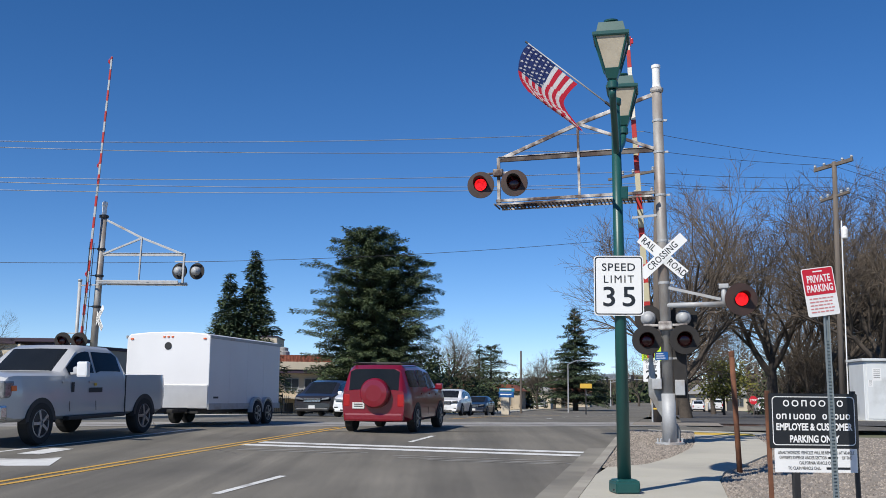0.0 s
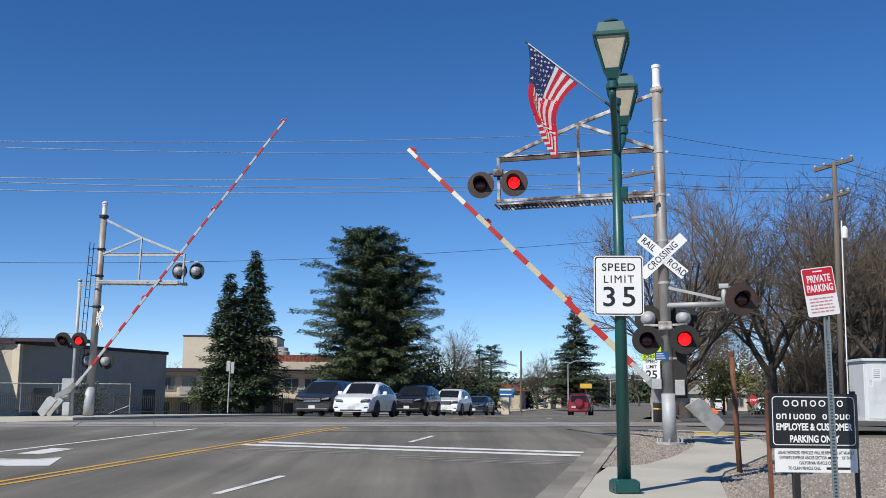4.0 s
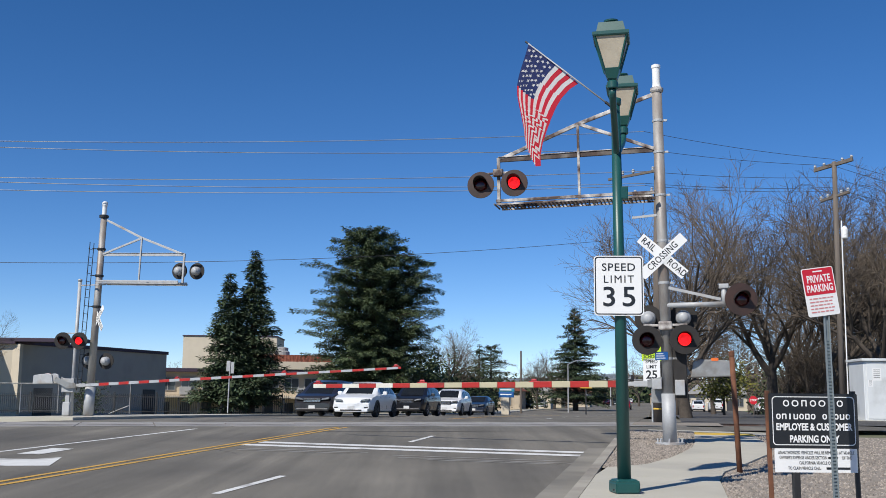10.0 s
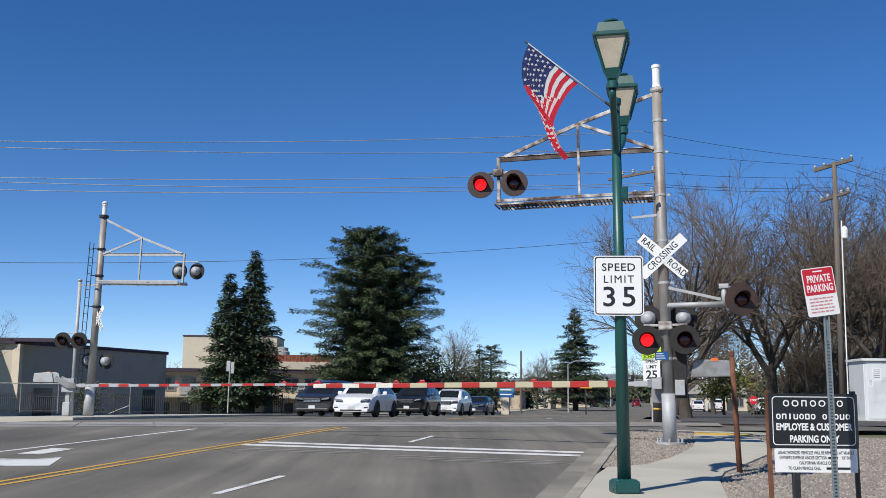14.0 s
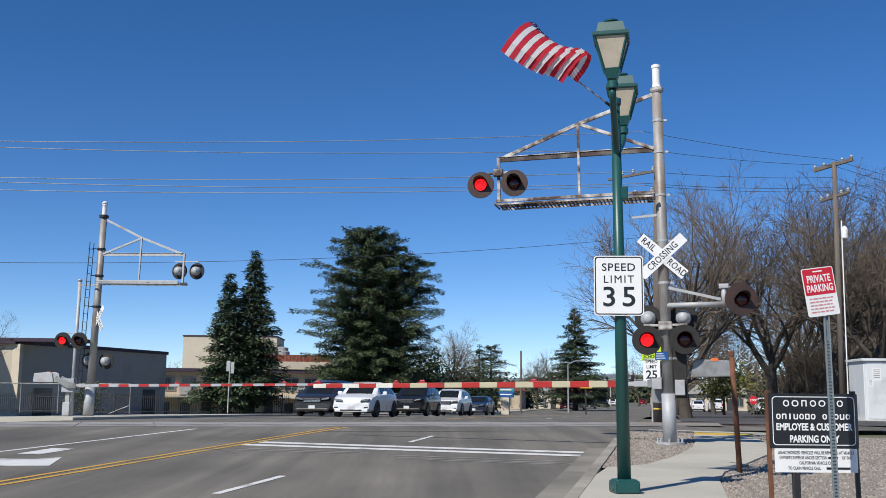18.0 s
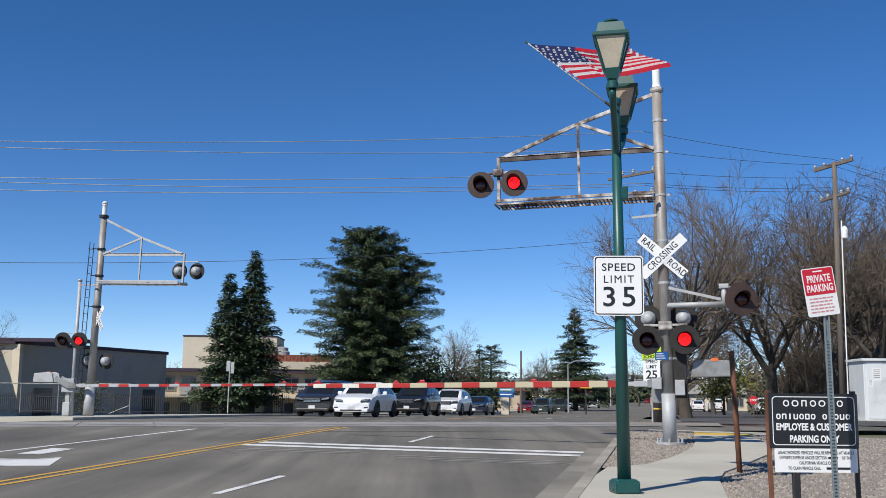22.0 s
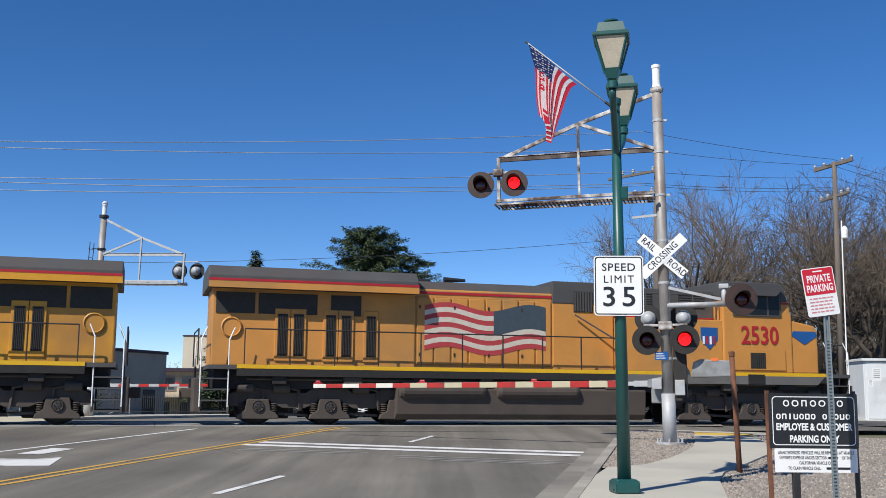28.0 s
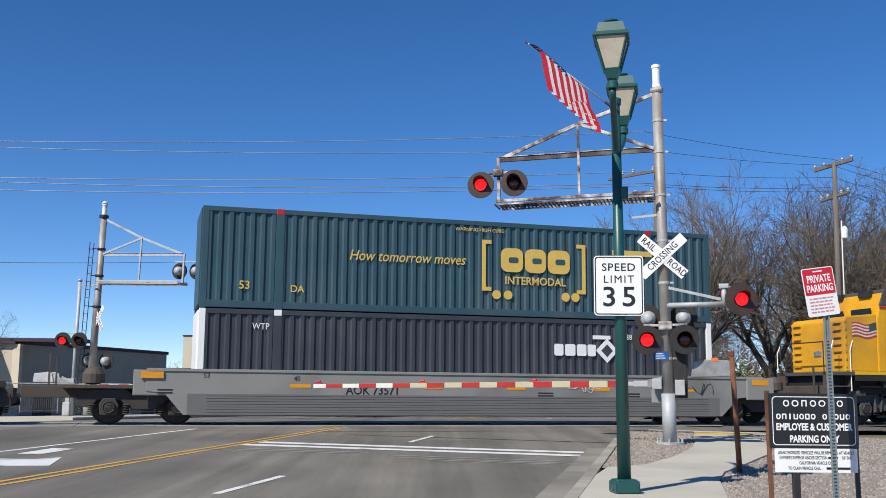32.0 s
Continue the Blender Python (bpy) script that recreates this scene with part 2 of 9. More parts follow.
def lathe(bm, prof, n=20, m=None):
    """Turns a list of (radius, z) about z."""
    t = bmesh.new()
    rings = []
    for r, z in prof:
        rings.append([t.verts.new((max(r, 1e-4) * math.cos(2 * math.pi * i / n), max(r, 1e-4) * math.sin(2 * math.pi * i / n), z)) for i in range(n)])
    for a, b in zip(rings, rings[1:]):
        for i in range(n):
            j = (i + 1) % n
            t.faces.new((a[i], a[j], b[j], b[i]))
    t.faces.new(rings[0][::-1])
    t.faces.new(rings[-1])
    if m:
        t.transform(m)
    return merge(bm, t)


def prism(bm, pts, y0, y1, m=None, bevel=0.0):
    """A polygon given in x and z, pushed from y0 to y1."""
    t = bmesh.new()
    a = [t.verts.new((x, y0, z)) for x, z in pts]
    b = [t.verts.new((x, y1, z)) for x, z in pts]
    t.faces.new(a)
    t.faces.new(b[::-1])
    for i in range(len(pts)):
        j = (i + 1) % len(pts)
        t.faces.new((a[j], a[i], b[i], b[j]))
    bmesh.ops.recalc_face_normals(t, faces=t.faces[:])
    if bevel:
        bmesh.ops.bevel(t, geom=t.edges[:], offset=bevel, segments=2, affect="EDGES", profile=0.6)
    if m:
        t.transform(m)
    return merge(bm, t)


def rounded(w, h, r, k=5):
    """A rounded rectangle in x and z about the origin."""
    out = []
    for cx, cz, a0 in ((w / 2 - r, h / 2 - r, 0), (-w / 2 + r, h / 2 - r, 90), (-w / 2 + r, -h / 2 + r, 180), (w / 2 - r, -h / 2 + r, 270)):
        for i in range(k + 1):
            a = radians(a0 + 90 * i / k)
            out.append((cx + r * math.cos(a), cz + r * math.sin(a)))
    return out


def words(name, text, size, material, parent, m, depth=0.002, wide=1.0, bold=0.0, shear=0.0, label="", gap=1.0):
    """Raised lettering that stands in the x-z plane of m, facing -y, centred."""
    cu = bpy.data.curves.new(name, "FONT")
    cu.body, cu.size, cu.extrude, cu.offset, cu.shear = text, size, depth, bold, shear
    cu.space_character = gap
    cu.align_x, cu.align_y = "CENTER", "CENTER"
    cu.resolution_u = 3
    t = bpy.data.objects.new(name, cu)
    scene.collection.objects.link(t)
    me = bpy.data.meshes.new_from_object(t.evaluated_get(bpy.context.evaluated_depsgraph_get()))
    bpy.data.objects.remove(t)
    bpy.data.curves.remove(cu)
    me.transform(m @ Matrix.Rotation(radians(90), 4, "X") @ Matrix.Diagonal((wide, 1, 1, 1)))
    me.materials.clear()
    me.materials.append(material)
    ob = new(name, me)
    ob.parent = parent
    if label:
        ob["label"] = label
    return ob


# ---------------------------------------------------------------- lie of the land
TH = radians(16.35)
TU, TN = Vector((math.cos(TH), math.sin(TH))), Vector((-math.sin(TH), math.cos(TH)))
C0 = Vector((-7.196, 29.897))       # a point on the track's centre line
HEAD = radians(12.4)                # the road's heading
RD, RX = Vector((math.sin(HEAD), math.cos(HEAD))), Vector((math.cos(HEAD), -math.sin(HEAD)))
PROF_W = [-400, -60, -30, -18, -10, -3.2, 3.2, 18, 45, 80, 160, 3000]
PROF_Z = [-1.6, -1.0, -0.62, -0.38, -0.17, 0, 0, -0.15, -0.6, -1.1, -1.25, -1.4]


def lie(x, y):
    """The height of the road's surface."""
    return float(np.interp(TN.dot(Vector((x, y)) - C0), PROF_W, PROF_Z))


def road(a, b, up=0.0):
    """A point a metres along the road and b metres to its right."""
    p = RD * a + RX * b
    return Vector((p.x, p.y, lie(p.x, p.y) + up))


def track(s, w, z=0.0):
    p = C0 + TU * s + TN * w
    return Vector((p.x, p.y, z))


def sheet(name, rows, material, kind="structure", label="", parent=None, skirt=0.0):
    """A surface from rows of points; skirt: depth of the rim that closes it below."""
    verts, faces = [], []
    n = len(rows[0])
    for r in rows:
        verts += [tuple(p) for p in r]
    for i in range(len(rows) - 1):
        for j in range(n - 1):
            faces.append((i * n + j, i * n + j + 1, (i + 1) * n + j + 1, (i + 1) * n + j))
    if skirt:
        rim = [j for j in range(n)] + [i * n + n - 1 for i in range(1, len(rows))] + [(len(rows) - 1) * n + j for j in range(n - 2, -1, -1)] + [i * n for i in range(len(rows) - 2, 0, -1)]
        k = len(verts)
        verts += [(verts[i][0], verts[i][1], verts[i][2] - skirt) for i in rim]
        for i in range(len(rim)):
            j = (i + 1) % len(rim)
            faces.append((rim[j], rim[i], k + i, k + j))
    ob = raw(name, verts, faces, material, parent)
    bm = bmesh.new()
    bm.from_mesh(ob.data)
    bmesh.ops.recalc_face_normals(bm, faces=bm.faces[:])
    if sum(f.normal.z for f in bm.faces) < 0:
        bmesh.ops.reverse_faces(bm, faces=bm.faces[:])
    bm.to_mesh(ob.data)
    bm.free()
    return tagged(ob, label, "", "", kind) if kind else ob


def span(a, b, step):
    n = max(1, int(math.ceil(abs(b - a) / step)))
    return [a + (b - a) * i / n for i in range(n + 1)]


def strip(name, b0, b1, a0, a1, up, material, step=3.0, label="", skirt=0.0, parent=None, kind="structure"):
    return sheet(name, [[road(a, b, up) for b in span(b0, b1, 2.2)] for a in span(a0, a1, step)], material, kind, label, parent, skirt)


BR, BL = -1.2, -19.0        # kerb lines
sheet("ground", [[track(s, w, -0.16 + float(np.interp(w, PROF_W, PROF_Z))) for s in (-2500, -600, -150, -60, -30, -10, 10, 30, 60, 150, 600, 2500)] for w in (-400, -100, -60, -45, -30, -24, -18, -14, -10, -6, -3.2, 0, 3.2, 8, 12, 18, 30, 45, 60, 80, 120, 160, 400, 1000, 3000)], DIRT, label="dry earth and grass beside the road")
strip("road", BL, BR, -40, 60, 0.0, ASPHALT, 1.5, label="grey worn asphalt four-lane road")
strip("road", BL, BR + 0.6, 60, 900, 0.0, ASPHALT, 8.0, label="grey asphalt road running into the distance")
for _w0, _w1 in ((-4.6, -1.55), (1.55, 11.0)):
    sheet("crossing_apron", [[track(s, w, lie(*track(s, w).xy) - 0.014) for w in span(_w0, _w1, 1.0)] for s in span(9.0, 21.5, 1.5)], ASPHALT, label="worn asphalt apron beside the rails")
strip("road", 0.4, 11.0, 36.3, 500, 0.012, ASPHALT_DARK, 6.0, label="dark asphalt side street beyond the tracks")
# ---------------------------------------------------------------- road markings
def mark(b0, b1, a0, a1, material=WHITE_LINE, up=0.006, label="painted white line on the asphalt"):
    s = sheet("road_marking", [[road(a, b, up) for b in (b0, b1)] for a in span(a0, a1, 1.0)], material, "structure", label)
    return s


for _b in (-8.80, -8.55):
    mark(_b - 0.05, _b + 0.05, -20, 27.0, YELLOW_LINE, label="double yellow centre line, lightly worn")
    mark(_b - 0.05, _b + 0.05, 41.0, 84.0, YELLOW_LINE, label="double yellow centre line, lightly worn")
mark(-11.78, -11.66, -20, 24.4)
for _a in (12.2 - 7.3, 12.2):
    mark(-5.62, -5.5, _a, _a + 2.3)
mark(-5.62, -5.5, 22.1, 24.4)
for _i in range(9):
    mark(-5.2, -5.08, 44 + 7.3 * _i, 46.2 + 7.3 * _i)
    mark(-12.4, -12.28, 52 + 7.3 * _i, 54.2 + 7.3 * _i)
mark(-8.45, -1.5, 20.50, 20.92, label="white stop line across the lanes")
mark(-8.55, -1.5, 19.72, 20.12, label="white stop line across the lanes")
for _a, _b0, _b1 in ((18.95, -8.2, -5.6), (18.62, -8.1, -5.9), (18.55, -5.0, -1.9), (18.15, -4.8, -1.6), (17.9, -4.2, -1.9)):
    mark(_b0, _b1, _a, _a + 0.10, OLD_LINE, 0.005, "worn remains of a former stop line")


def flat_sign(pts, material, label):
    bm = B()
    f = bm.faces.new([bm.verts.new(road(a, b, 0.007)) for a, b in pts])
    if f.normal.z < 0:
        f.normal_flip()
    tagged(part("road_marking", bm, material), label, "", "", "structure")


flat_sign([(17.6, -11.35), (17.6, -10.9), (16.3, -10.75), (16.3, -11.2)], WHITE_LINE, "white painted turn arrow on the road")
flat_sign([(15.0, -12.2), (15.5, -10.35), (15.95, -10.1), (14.6, -9.45), (14.35, -10.0), (14.2, -12.2)], WHITE_LINE, "white painted turn arrow on the road")
# yellow hatching seen beyond the crossing
for _i in range(3):
    mark(-9.6 - 0.5 * _i, -9.2 - 0.5 * _i, 58 + 5 * _i, 60.5 + 5 * _i, YELLOW_LINE)
# asphalt joint lines
for _w, _s0, _s1 in ((-4.9, 2.5, 17.0), (-2.0, -8, 15.5), (2.0, -8, 16.5)):
    _r = [[track(s, _w + d + 0.10 * math.sin(s * 0.9), lie(*track(s, _w + d).xy) + 0.004) for d in (0, 0.09)] for s in span(_s0, _s1, 0.8)]
    sheet("road_joint", _r, ASPHALT_DARK, "structure", "dark tar joint in the asphalt")
# hairline cracks wandering through the asphalt
_rg = random.Random(77)
for _a, _b, _hd, _n in ((14.5, -3.2, 1.2, 14), (16.8, -7.9, 1.45, 16), (23.0, -10.9, 1.5, 16), (18.9, -9.6, 1.4, 12), (22.6, -4.0, 1.5, 16)):
    _pts = []
    for _i in range(_n):
        _pts.append((_a, _b))
        _hd += _rg.uniform(-0.35, 0.35)
        _a += 0.22 * math.cos(_hd)
        _b += 0.22 * math.sin(_hd)
    _w = 0.006
    sheet("road_crack", [[road(a, b - _w, 0.004), road(a + 0.004, b + _w, 0.004)] for a, b in _pts], ASPHALT_DARK, "structure", "thin dark crack in the asphalt")

# ---------------------------------------------------------------- kerbs, pavement, gravel
UP = 0.13


def slab(name, pts, up, material, label, depth=0.25, kind="structure", parent=None):
    """A paved surface bounded by (a, b) corners, with its own thickness."""
    bm = B()
    top = [bm.verts.new(road(a, b, up)) for a, b in pts]
    low = [bm.verts.new(road(a, b, up - depth)) for a, b in pts]
    bm.faces.new(top)
    for i in range(len(pts)):
        j = (i + 1) % len(pts)
        bm.faces.new((top[i], top[j], low[j], low[i]))
    bmesh.ops.triangulate(bm, faces=[f for f in bm.faces if len(f.verts) > 4])
    bmesh.ops.recalc_face_normals(bm, faces=bm.faces[:])
    ob = part(name, bm, material, parent)
    if kind:
        tagged(ob, label, "", "", kind)
    return ob


for _a in span(4.0, 24.0, 2.0)[:-1]:
    slab("kerb", [(_a + 0.012, BR - 0.02), (_a + 1.988, BR - 0.02), (_a + 1.988, BR + 0.14), (_a + 0.012, BR + 0.14)], UP + 0.004, KERB, "weathered concrete kerb stone")
strip("gutter", BR - 0.48, BR - 0.02, -10, 22.0, 0.008, surf("gutter_concrete", (0.22, 0.205, 0.172), (0.27, 0.252, 0.215), 1.5, 0.9, bump=0.003, dirt=(0.15, 0.14, 0.12), dirt_amount=0.4), 1.5, label="concrete gutter strip beside the kerb", skirt=0.05)
# pavement bays, split at their joints
PAVE = tagged(new("pavement"), "pale concrete pavement in jointed bays", "", "", "structure")
_left = [(2, BR + 0.145), (16.2, BR + 0.145), (16.9, -0.45), (18.6, 0.0), (21.0, 0.40), (22.8, 0.5), (26.8, 0.58)]
_right = [(2, 0.62), (15.1, 0.65), (16.3, 0.78), (17.2, 1.03), (20.5, 1.84), (22.3, 1.98), (26.8, 1.97)]


def _edge(line, a):
    return float(np.interp(a, [p[0] for p in line], [p[1] for p in line]))


_cuts = [2, 3.5, 5, 6.5, 8, 9.5, 11, 12.5, 14, 15.1, 16.3, 17.2, 18.6, 20, 21.4, 22.8, 24.3, 25.8]
for _a, _b in zip(_cuts, _cuts[1:]):
    slab("paving_bay", [(_a + 0.008, _edge(_left, _a)), (_b - 0.008, _edge(_left, _b)), (_b - 0.008, _edge(_right, _b)), (_a + 0.008, _edge(_right, _a))], UP, CONCRETE, "", parent=PAVE, kind="")
TAC = slab("tactile_strip", [(25.85, 0.58), (26.75, 0.58), (26.75, 1.97), (25.85, 1.97)], UP + 0.004, TACTILE, "yellow tactile warning strip at the crossing", kind="")
tagged(TAC, "yellow tactile warning strip at the crossing", "", "", "structure")
strip("pavement", -0.6, 4.2, 26.8, 29.6, 0.02, CONCRETE, 0.7, label="pale concrete approach beside the tracks")
strip("gravel_bed", BR + 0.14, 0.56, 16.4, 27.5, UP - 0.02, GRAVEL, 0.8, label="gravel strip between road and pavement")
strip("gravel_bed", 0.66, 14.0, 0.0, 27.0, UP - 0.03, GRAVEL, 1.2, label="gravel lot beside the pavement")
strip("gravel_bed", BR, 1.6, 33.0, 36.8, 0.02, GRAVEL, 1.0, label="gravel margin beyond the tracks")
slab("traffic_island", [(70.2, -0.7), (71.8, -0.75), (120, -0.55), (120, 0.3), (71.8, 0.3), (70.2, 0.1)], 0.12, CONCRETE, "narrow concrete kerbed island between two roads")
strip("pavement", BL - 3.2, BL, 30.5, 160, 0.09, CONCRETE, 3.0, label="pale concrete pavement on the opposite side", skirt=0.3)
strip("pavement", BL - 3.2, BL, -40, 26.0, 0.09, CONCRETE, 3.0, label="pale concrete pavement on the opposite side", skirt=0.3)
strip("lawn", 11.05, 60.0, 60, 300, 0.0, LAWN, 12.0, label="mown grass under bare trees")
strip("lawn", 11.05, 30.0, 36, 60, 0.0, DIRT, 3.0, label="dry ground beside the tracks")

# loose stones, the ones nearest the lens
def stones(name, spots, label):
    rng = random.Random(5)
    verts, faces = [], []
    for a, b, up in spots:
        c = road(a, b, up)
        r = rng.uniform(0.012, 0.035)
        k = len(verts)
        for dx, dy, dz in ((1, 0, 0), (-0.5, 0.8, 0), (-0.5, -0.8, 0), (0.1, 0.1, 0.9), (0.9, 0.9, 0.2)):
            verts.append((c.x + dx * r * rng.uniform(0.7, 1.3), c.y + dy * r * rng.uniform(0.7, 1.3), c.z + dz * r * rng.uniform(0.7, 1.2) - r * 0.1))
        faces += [(k, k + 4, k + 3), (k + 4, k + 1, k + 3), (k + 1, k + 2, k + 3), (k + 2, k, k + 3)]
    tagged(raw(name, verts, faces, STONE), label, "gravel", "", "stuff")


_rg = random.Random(11)
_sp = []
for _i in range(9000):
    a = 16.5 + 10.5 * _rg.random() ** 1.3
    lo = BR + 0.16
    hi = _edge(_left, a) - 0.02
    if hi > lo:
        _sp.append((a, _rg.uniform(lo, hi), UP - 0.02))
for _i in range(14000):
    a = 9.0 + 17.5 * _rg.random() ** 1.2
    lo = _edge(_right, a) + 0.03
    _sp.append((a, lo + 4.5 * _rg.random() ** 1.5, UP - 0.03))
stones("gravel_stones", _sp, "loose tan and grey gravel beside the pavement")

# ---------------------------------------------------------------- railway
sheet("ballast_bed", [[track(s, w, z) for w, z in ((-3.4, -0.22), (-1.9, -0.06), (1.9, -0.06), (3.4, -0.22))] for s in span(16.5, 400, 12)], BALLAST, label="dark stone ballast under the rails")
sheet("ballast_bed", [[track(s, w, z) for w, z in ((-3.4, -0.22), (-1.9, -0.06), (1.9, -0.06), (3.4, -0.22))] for s in span(-400, -9, 12)], BALLAST, label="dark stone ballast under the rails")
for _w in (-0.76, 0.76):
    bm = B()
    prism(bm, [(-0.036, 0.0), (0.036, 0.0), (0.036, -0.035), (0.010, -0.05), (0.010, -0.13), (0.07, -0.15), (-0.07, -0.15), (-0.010, -0.13), (-0.010, -0.05), (-0.036, -0.035)], -420, 420)
    ob = part("rail", bm, surf("rail_steel", (0.17, 0.10, 0.075), (0.26, 0.17, 0.13), 3.0, 0.5, 0.5, dirt=(0.45, 0.43, 0.41), dirt_amount=0.2))
    ob.matrix_basis = Matrix.Translation(track(0, _w, 0.012)) @ Matrix.Rotation(TH - math.pi / 2, 4, "Z")
    tagged(ob, "long steel rail, rusty at its sides", "", "", "structure")
SLEEP = tagged(new("sleepers"), "row of dark timber sleepers in the ballast", "", "", "structure")
_me = None
for _i in range(120):
    if _me is None:
        bm = B()
        box(bm, -0.11, 0.11, -1.3, 1.3, -0.12, 0.0, 0.012)
        ob = part("sleeper", bm, WOOD_POLE, SLEEP)
        _me = ob.data
    else:
        ob = new("sleeper", _me)
        ob.parent = SLEEP
    ob.matrix_basis = Matrix.Translation(track(16.9 + 0.55 * _i if _i < 80 else -9.3 - 0.55 * (_i - 80), 0, -0.035)) @ Matrix.Rotation(TH, 4, "Z")
CROSS = tagged(new("crossing_deck"), "concrete panels laid between and beside the rails", "", "", "structure")
_ms = {}
for _s in range(-4, 8):
    for _w0, _w1 in ((-2.0, -0.84), (-0.68, 0.68), (0.84, 2.0)):
        if (_w0, _w1) not in _ms:
            bm = B()
            box(bm, -1.005, 1.005, _w0, _w1, -0.18, 0.012, 0.01)
            ob = part("panel", bm, PANEL, CROSS)
            _ms[(_w0, _w1)] = ob.data
        else:
            ob = new("panel", _ms[(_w0, _w1)])
            ob.parent = CROSS
        ob.matrix_basis = Matrix.Translation(track(_s * 2.04, 0, 0)) @ Matrix.Rotation(TH, 4, "Z")
# ---------------------------------------------------------------- crossing signals
ARM = 15.0                      # the cantilevers and gates stand this much off the x axis
DISCS = []                      # (lens part, phase, beat)


def signal(parent, m, r=0.305, phase=0, delay=0.0, rear=False, beat="", name="signal_lamp", backing=BROWN_DISC):
    """A round crossing lamp facing -y: backing disc, hood, housing and a lens that turns over."""
    s = new(name)
    s.parent = parent
    s.matrix_basis = m
    bm = B()
    turn = Matrix.Rotation(radians(90), 4, "X")
    lathe(bm, [(0.10, -0.020), (r, -0.012), (r + 0.004, 0.0), (r, 0.008), (0.115, 0.012)], 36, turn)
    part("backing_disc", bm, backing, s, smooth=False)
    bm = B()
    lathe(bm, [(0.12, -0.20), (0.15, -0.17), (0.165, -0.02), (0.165, 0.0)], 24, turn)
    lathe(bm, [(0.03, -0.25), (0.07, -0.24), (0.125, -0.20), (0.125, -0.18)], 20, turn)
    part("housing", bm, GALV if rear else BLACK, s, "domed silver housing" if rear else "", smooth=True)
    # hood: an open half-tube over the lens
    bm = B()
    n = 20
    rows = []
    for i in range(n + 1):
        a = radians(-25 + 230 * i / n)
        deep = 0.05 + 0.25 * math.sin(a) ** 0.6 if math.sin(a) > 0 else 0.05
        c, d = math.cos(a), math.sin(a)
        rows.append([bm.verts.new((q * c, y, q * d)) for q, y in ((0.156, -0.01), (0.156, -deep), (0.163, -deep), (0.163, -0.01))])
    for p, q in zip(rows, rows[1:]):
        for i in range(3):
            bm.faces.new((p[i], q[i], q[i + 1], p[i + 1]))
    part("hood", bm, BLACK_MATT, s)
    # the lens: a drum, lit on one face and dark on the other
    bm = B()
    lathe(bm, [(0.01, -0.036), (0.08, -0.032), (0.150, -0.010)], 24, turn)
    lens = part("lens", bm, LENS_OFF, s, smooth=True)
    lens.location = (0, -0.030, 0)
    bm = B()
    lathe(bm, [(0.01, -0.036), (0.07, -0.032), (0.136, -0.012)], 24, turn @ Matrix.Rotation(math.pi, 4, "X"))
    part("lit_lens", bm, LENS_ON, lens, "glowing red lens")
    DISCS.append((lens, phase, beat))
    return s


# rusty steel with the shade of channels and undersides put into its dark colour
SHADED_RUST = surf("shaded_rusty_steel", (0.035, 0.026, 0.024), (0.075, 0.045, 0.035), 5.0, 0.75, bump=0.002, dirt=(0.22, 0.20, 0.18), dirt_amount=0.3)


def truss(parent, sx, L, zb, zt, zp, zm, m):
    """A cantilever sign truss, from the mast out along x to L; bottom chord zb, top chord zt, peak of the brace zp, tie at the mast zm."""
    # near truss: top and rear chords have their shade coloured in, below a pale flange
    for name, p, q, w, h, mat in (("top_chord", (0.1, 0, zt), (L, 0, zt), 0.06, 0.10, SHADED_RUST if sx < 0 else m), ("top_flange", (0.1, 0, zt + 0.062), (L, 0, zt + 0.062), 0.10, 0.018, m), ("front_chord", (0.1, -0.33, zb), (L, -0.33, zb), 0.05, 0.065, m), ("rear_chord", (0.1, 0.33, zb), (L, 0.33, zb), 0.05, 0.065, SHADED_RUST if sx < 0 else m),
                                  ("end_post", (L, 0, zb - 0.03), (L, 0, zt + 0.05), 0.07, 0.07, m), ("post", (L * 0.49, -0.05, zb), (L * 0.49, -0.05, zp), 0.055, 0.055, m),
                                  ("brace", (L, 0, zt), (L * 0.49, 0, zp), 0.06, 0.08, m), ("brace", (0.05, 0, zm), (L * 0.49, 0, zp), 0.06, 0.08, m), ("brace", (0.1, -0.03, zt + 0.02), (L * 0.49, -0.03, zp), 0.055, 0.07, m)):
        bm = B()
        bar(bm, (p[0] * sx, p[1], p[2]), (q[0] * sx, q[1], q[2]), w, h, 0.008)
        part(name, bm, mat, parent)
    # grated walkway between the lower chords
    bm = B()
    for i in range(int(L / 0.085)):
        x = sx * (0.2 + i * 0.085)
        box(bm, x - 0.012, x + 0.012, -0.31, 0.31, zb - 0.075, zb - 0.045)
    # the near grating's shaded underside is coloured in too
    part("walkway_grating", bm, SHADED_RUST if sx < 0 else m, parent, "open steel grating")
    for y in (-0.34, 0.34):
        bm = B()
        bar(bm, (0.15 * sx, y, zb - 0.075), (L * sx, y, zb - 0.075), 0.025, 0.035)
        part("walkway_edge", bm, m, parent)
    for i in range(9):
        x = sx * (0.25 + (L - 0.35) * i / 8)
        bm = B()
        bar(bm, (x, -0.33, zb - 0.06), (x, 0.33, zb - 0.06), 0.035, 0.03)
        part("cross_member", bm, m, parent)


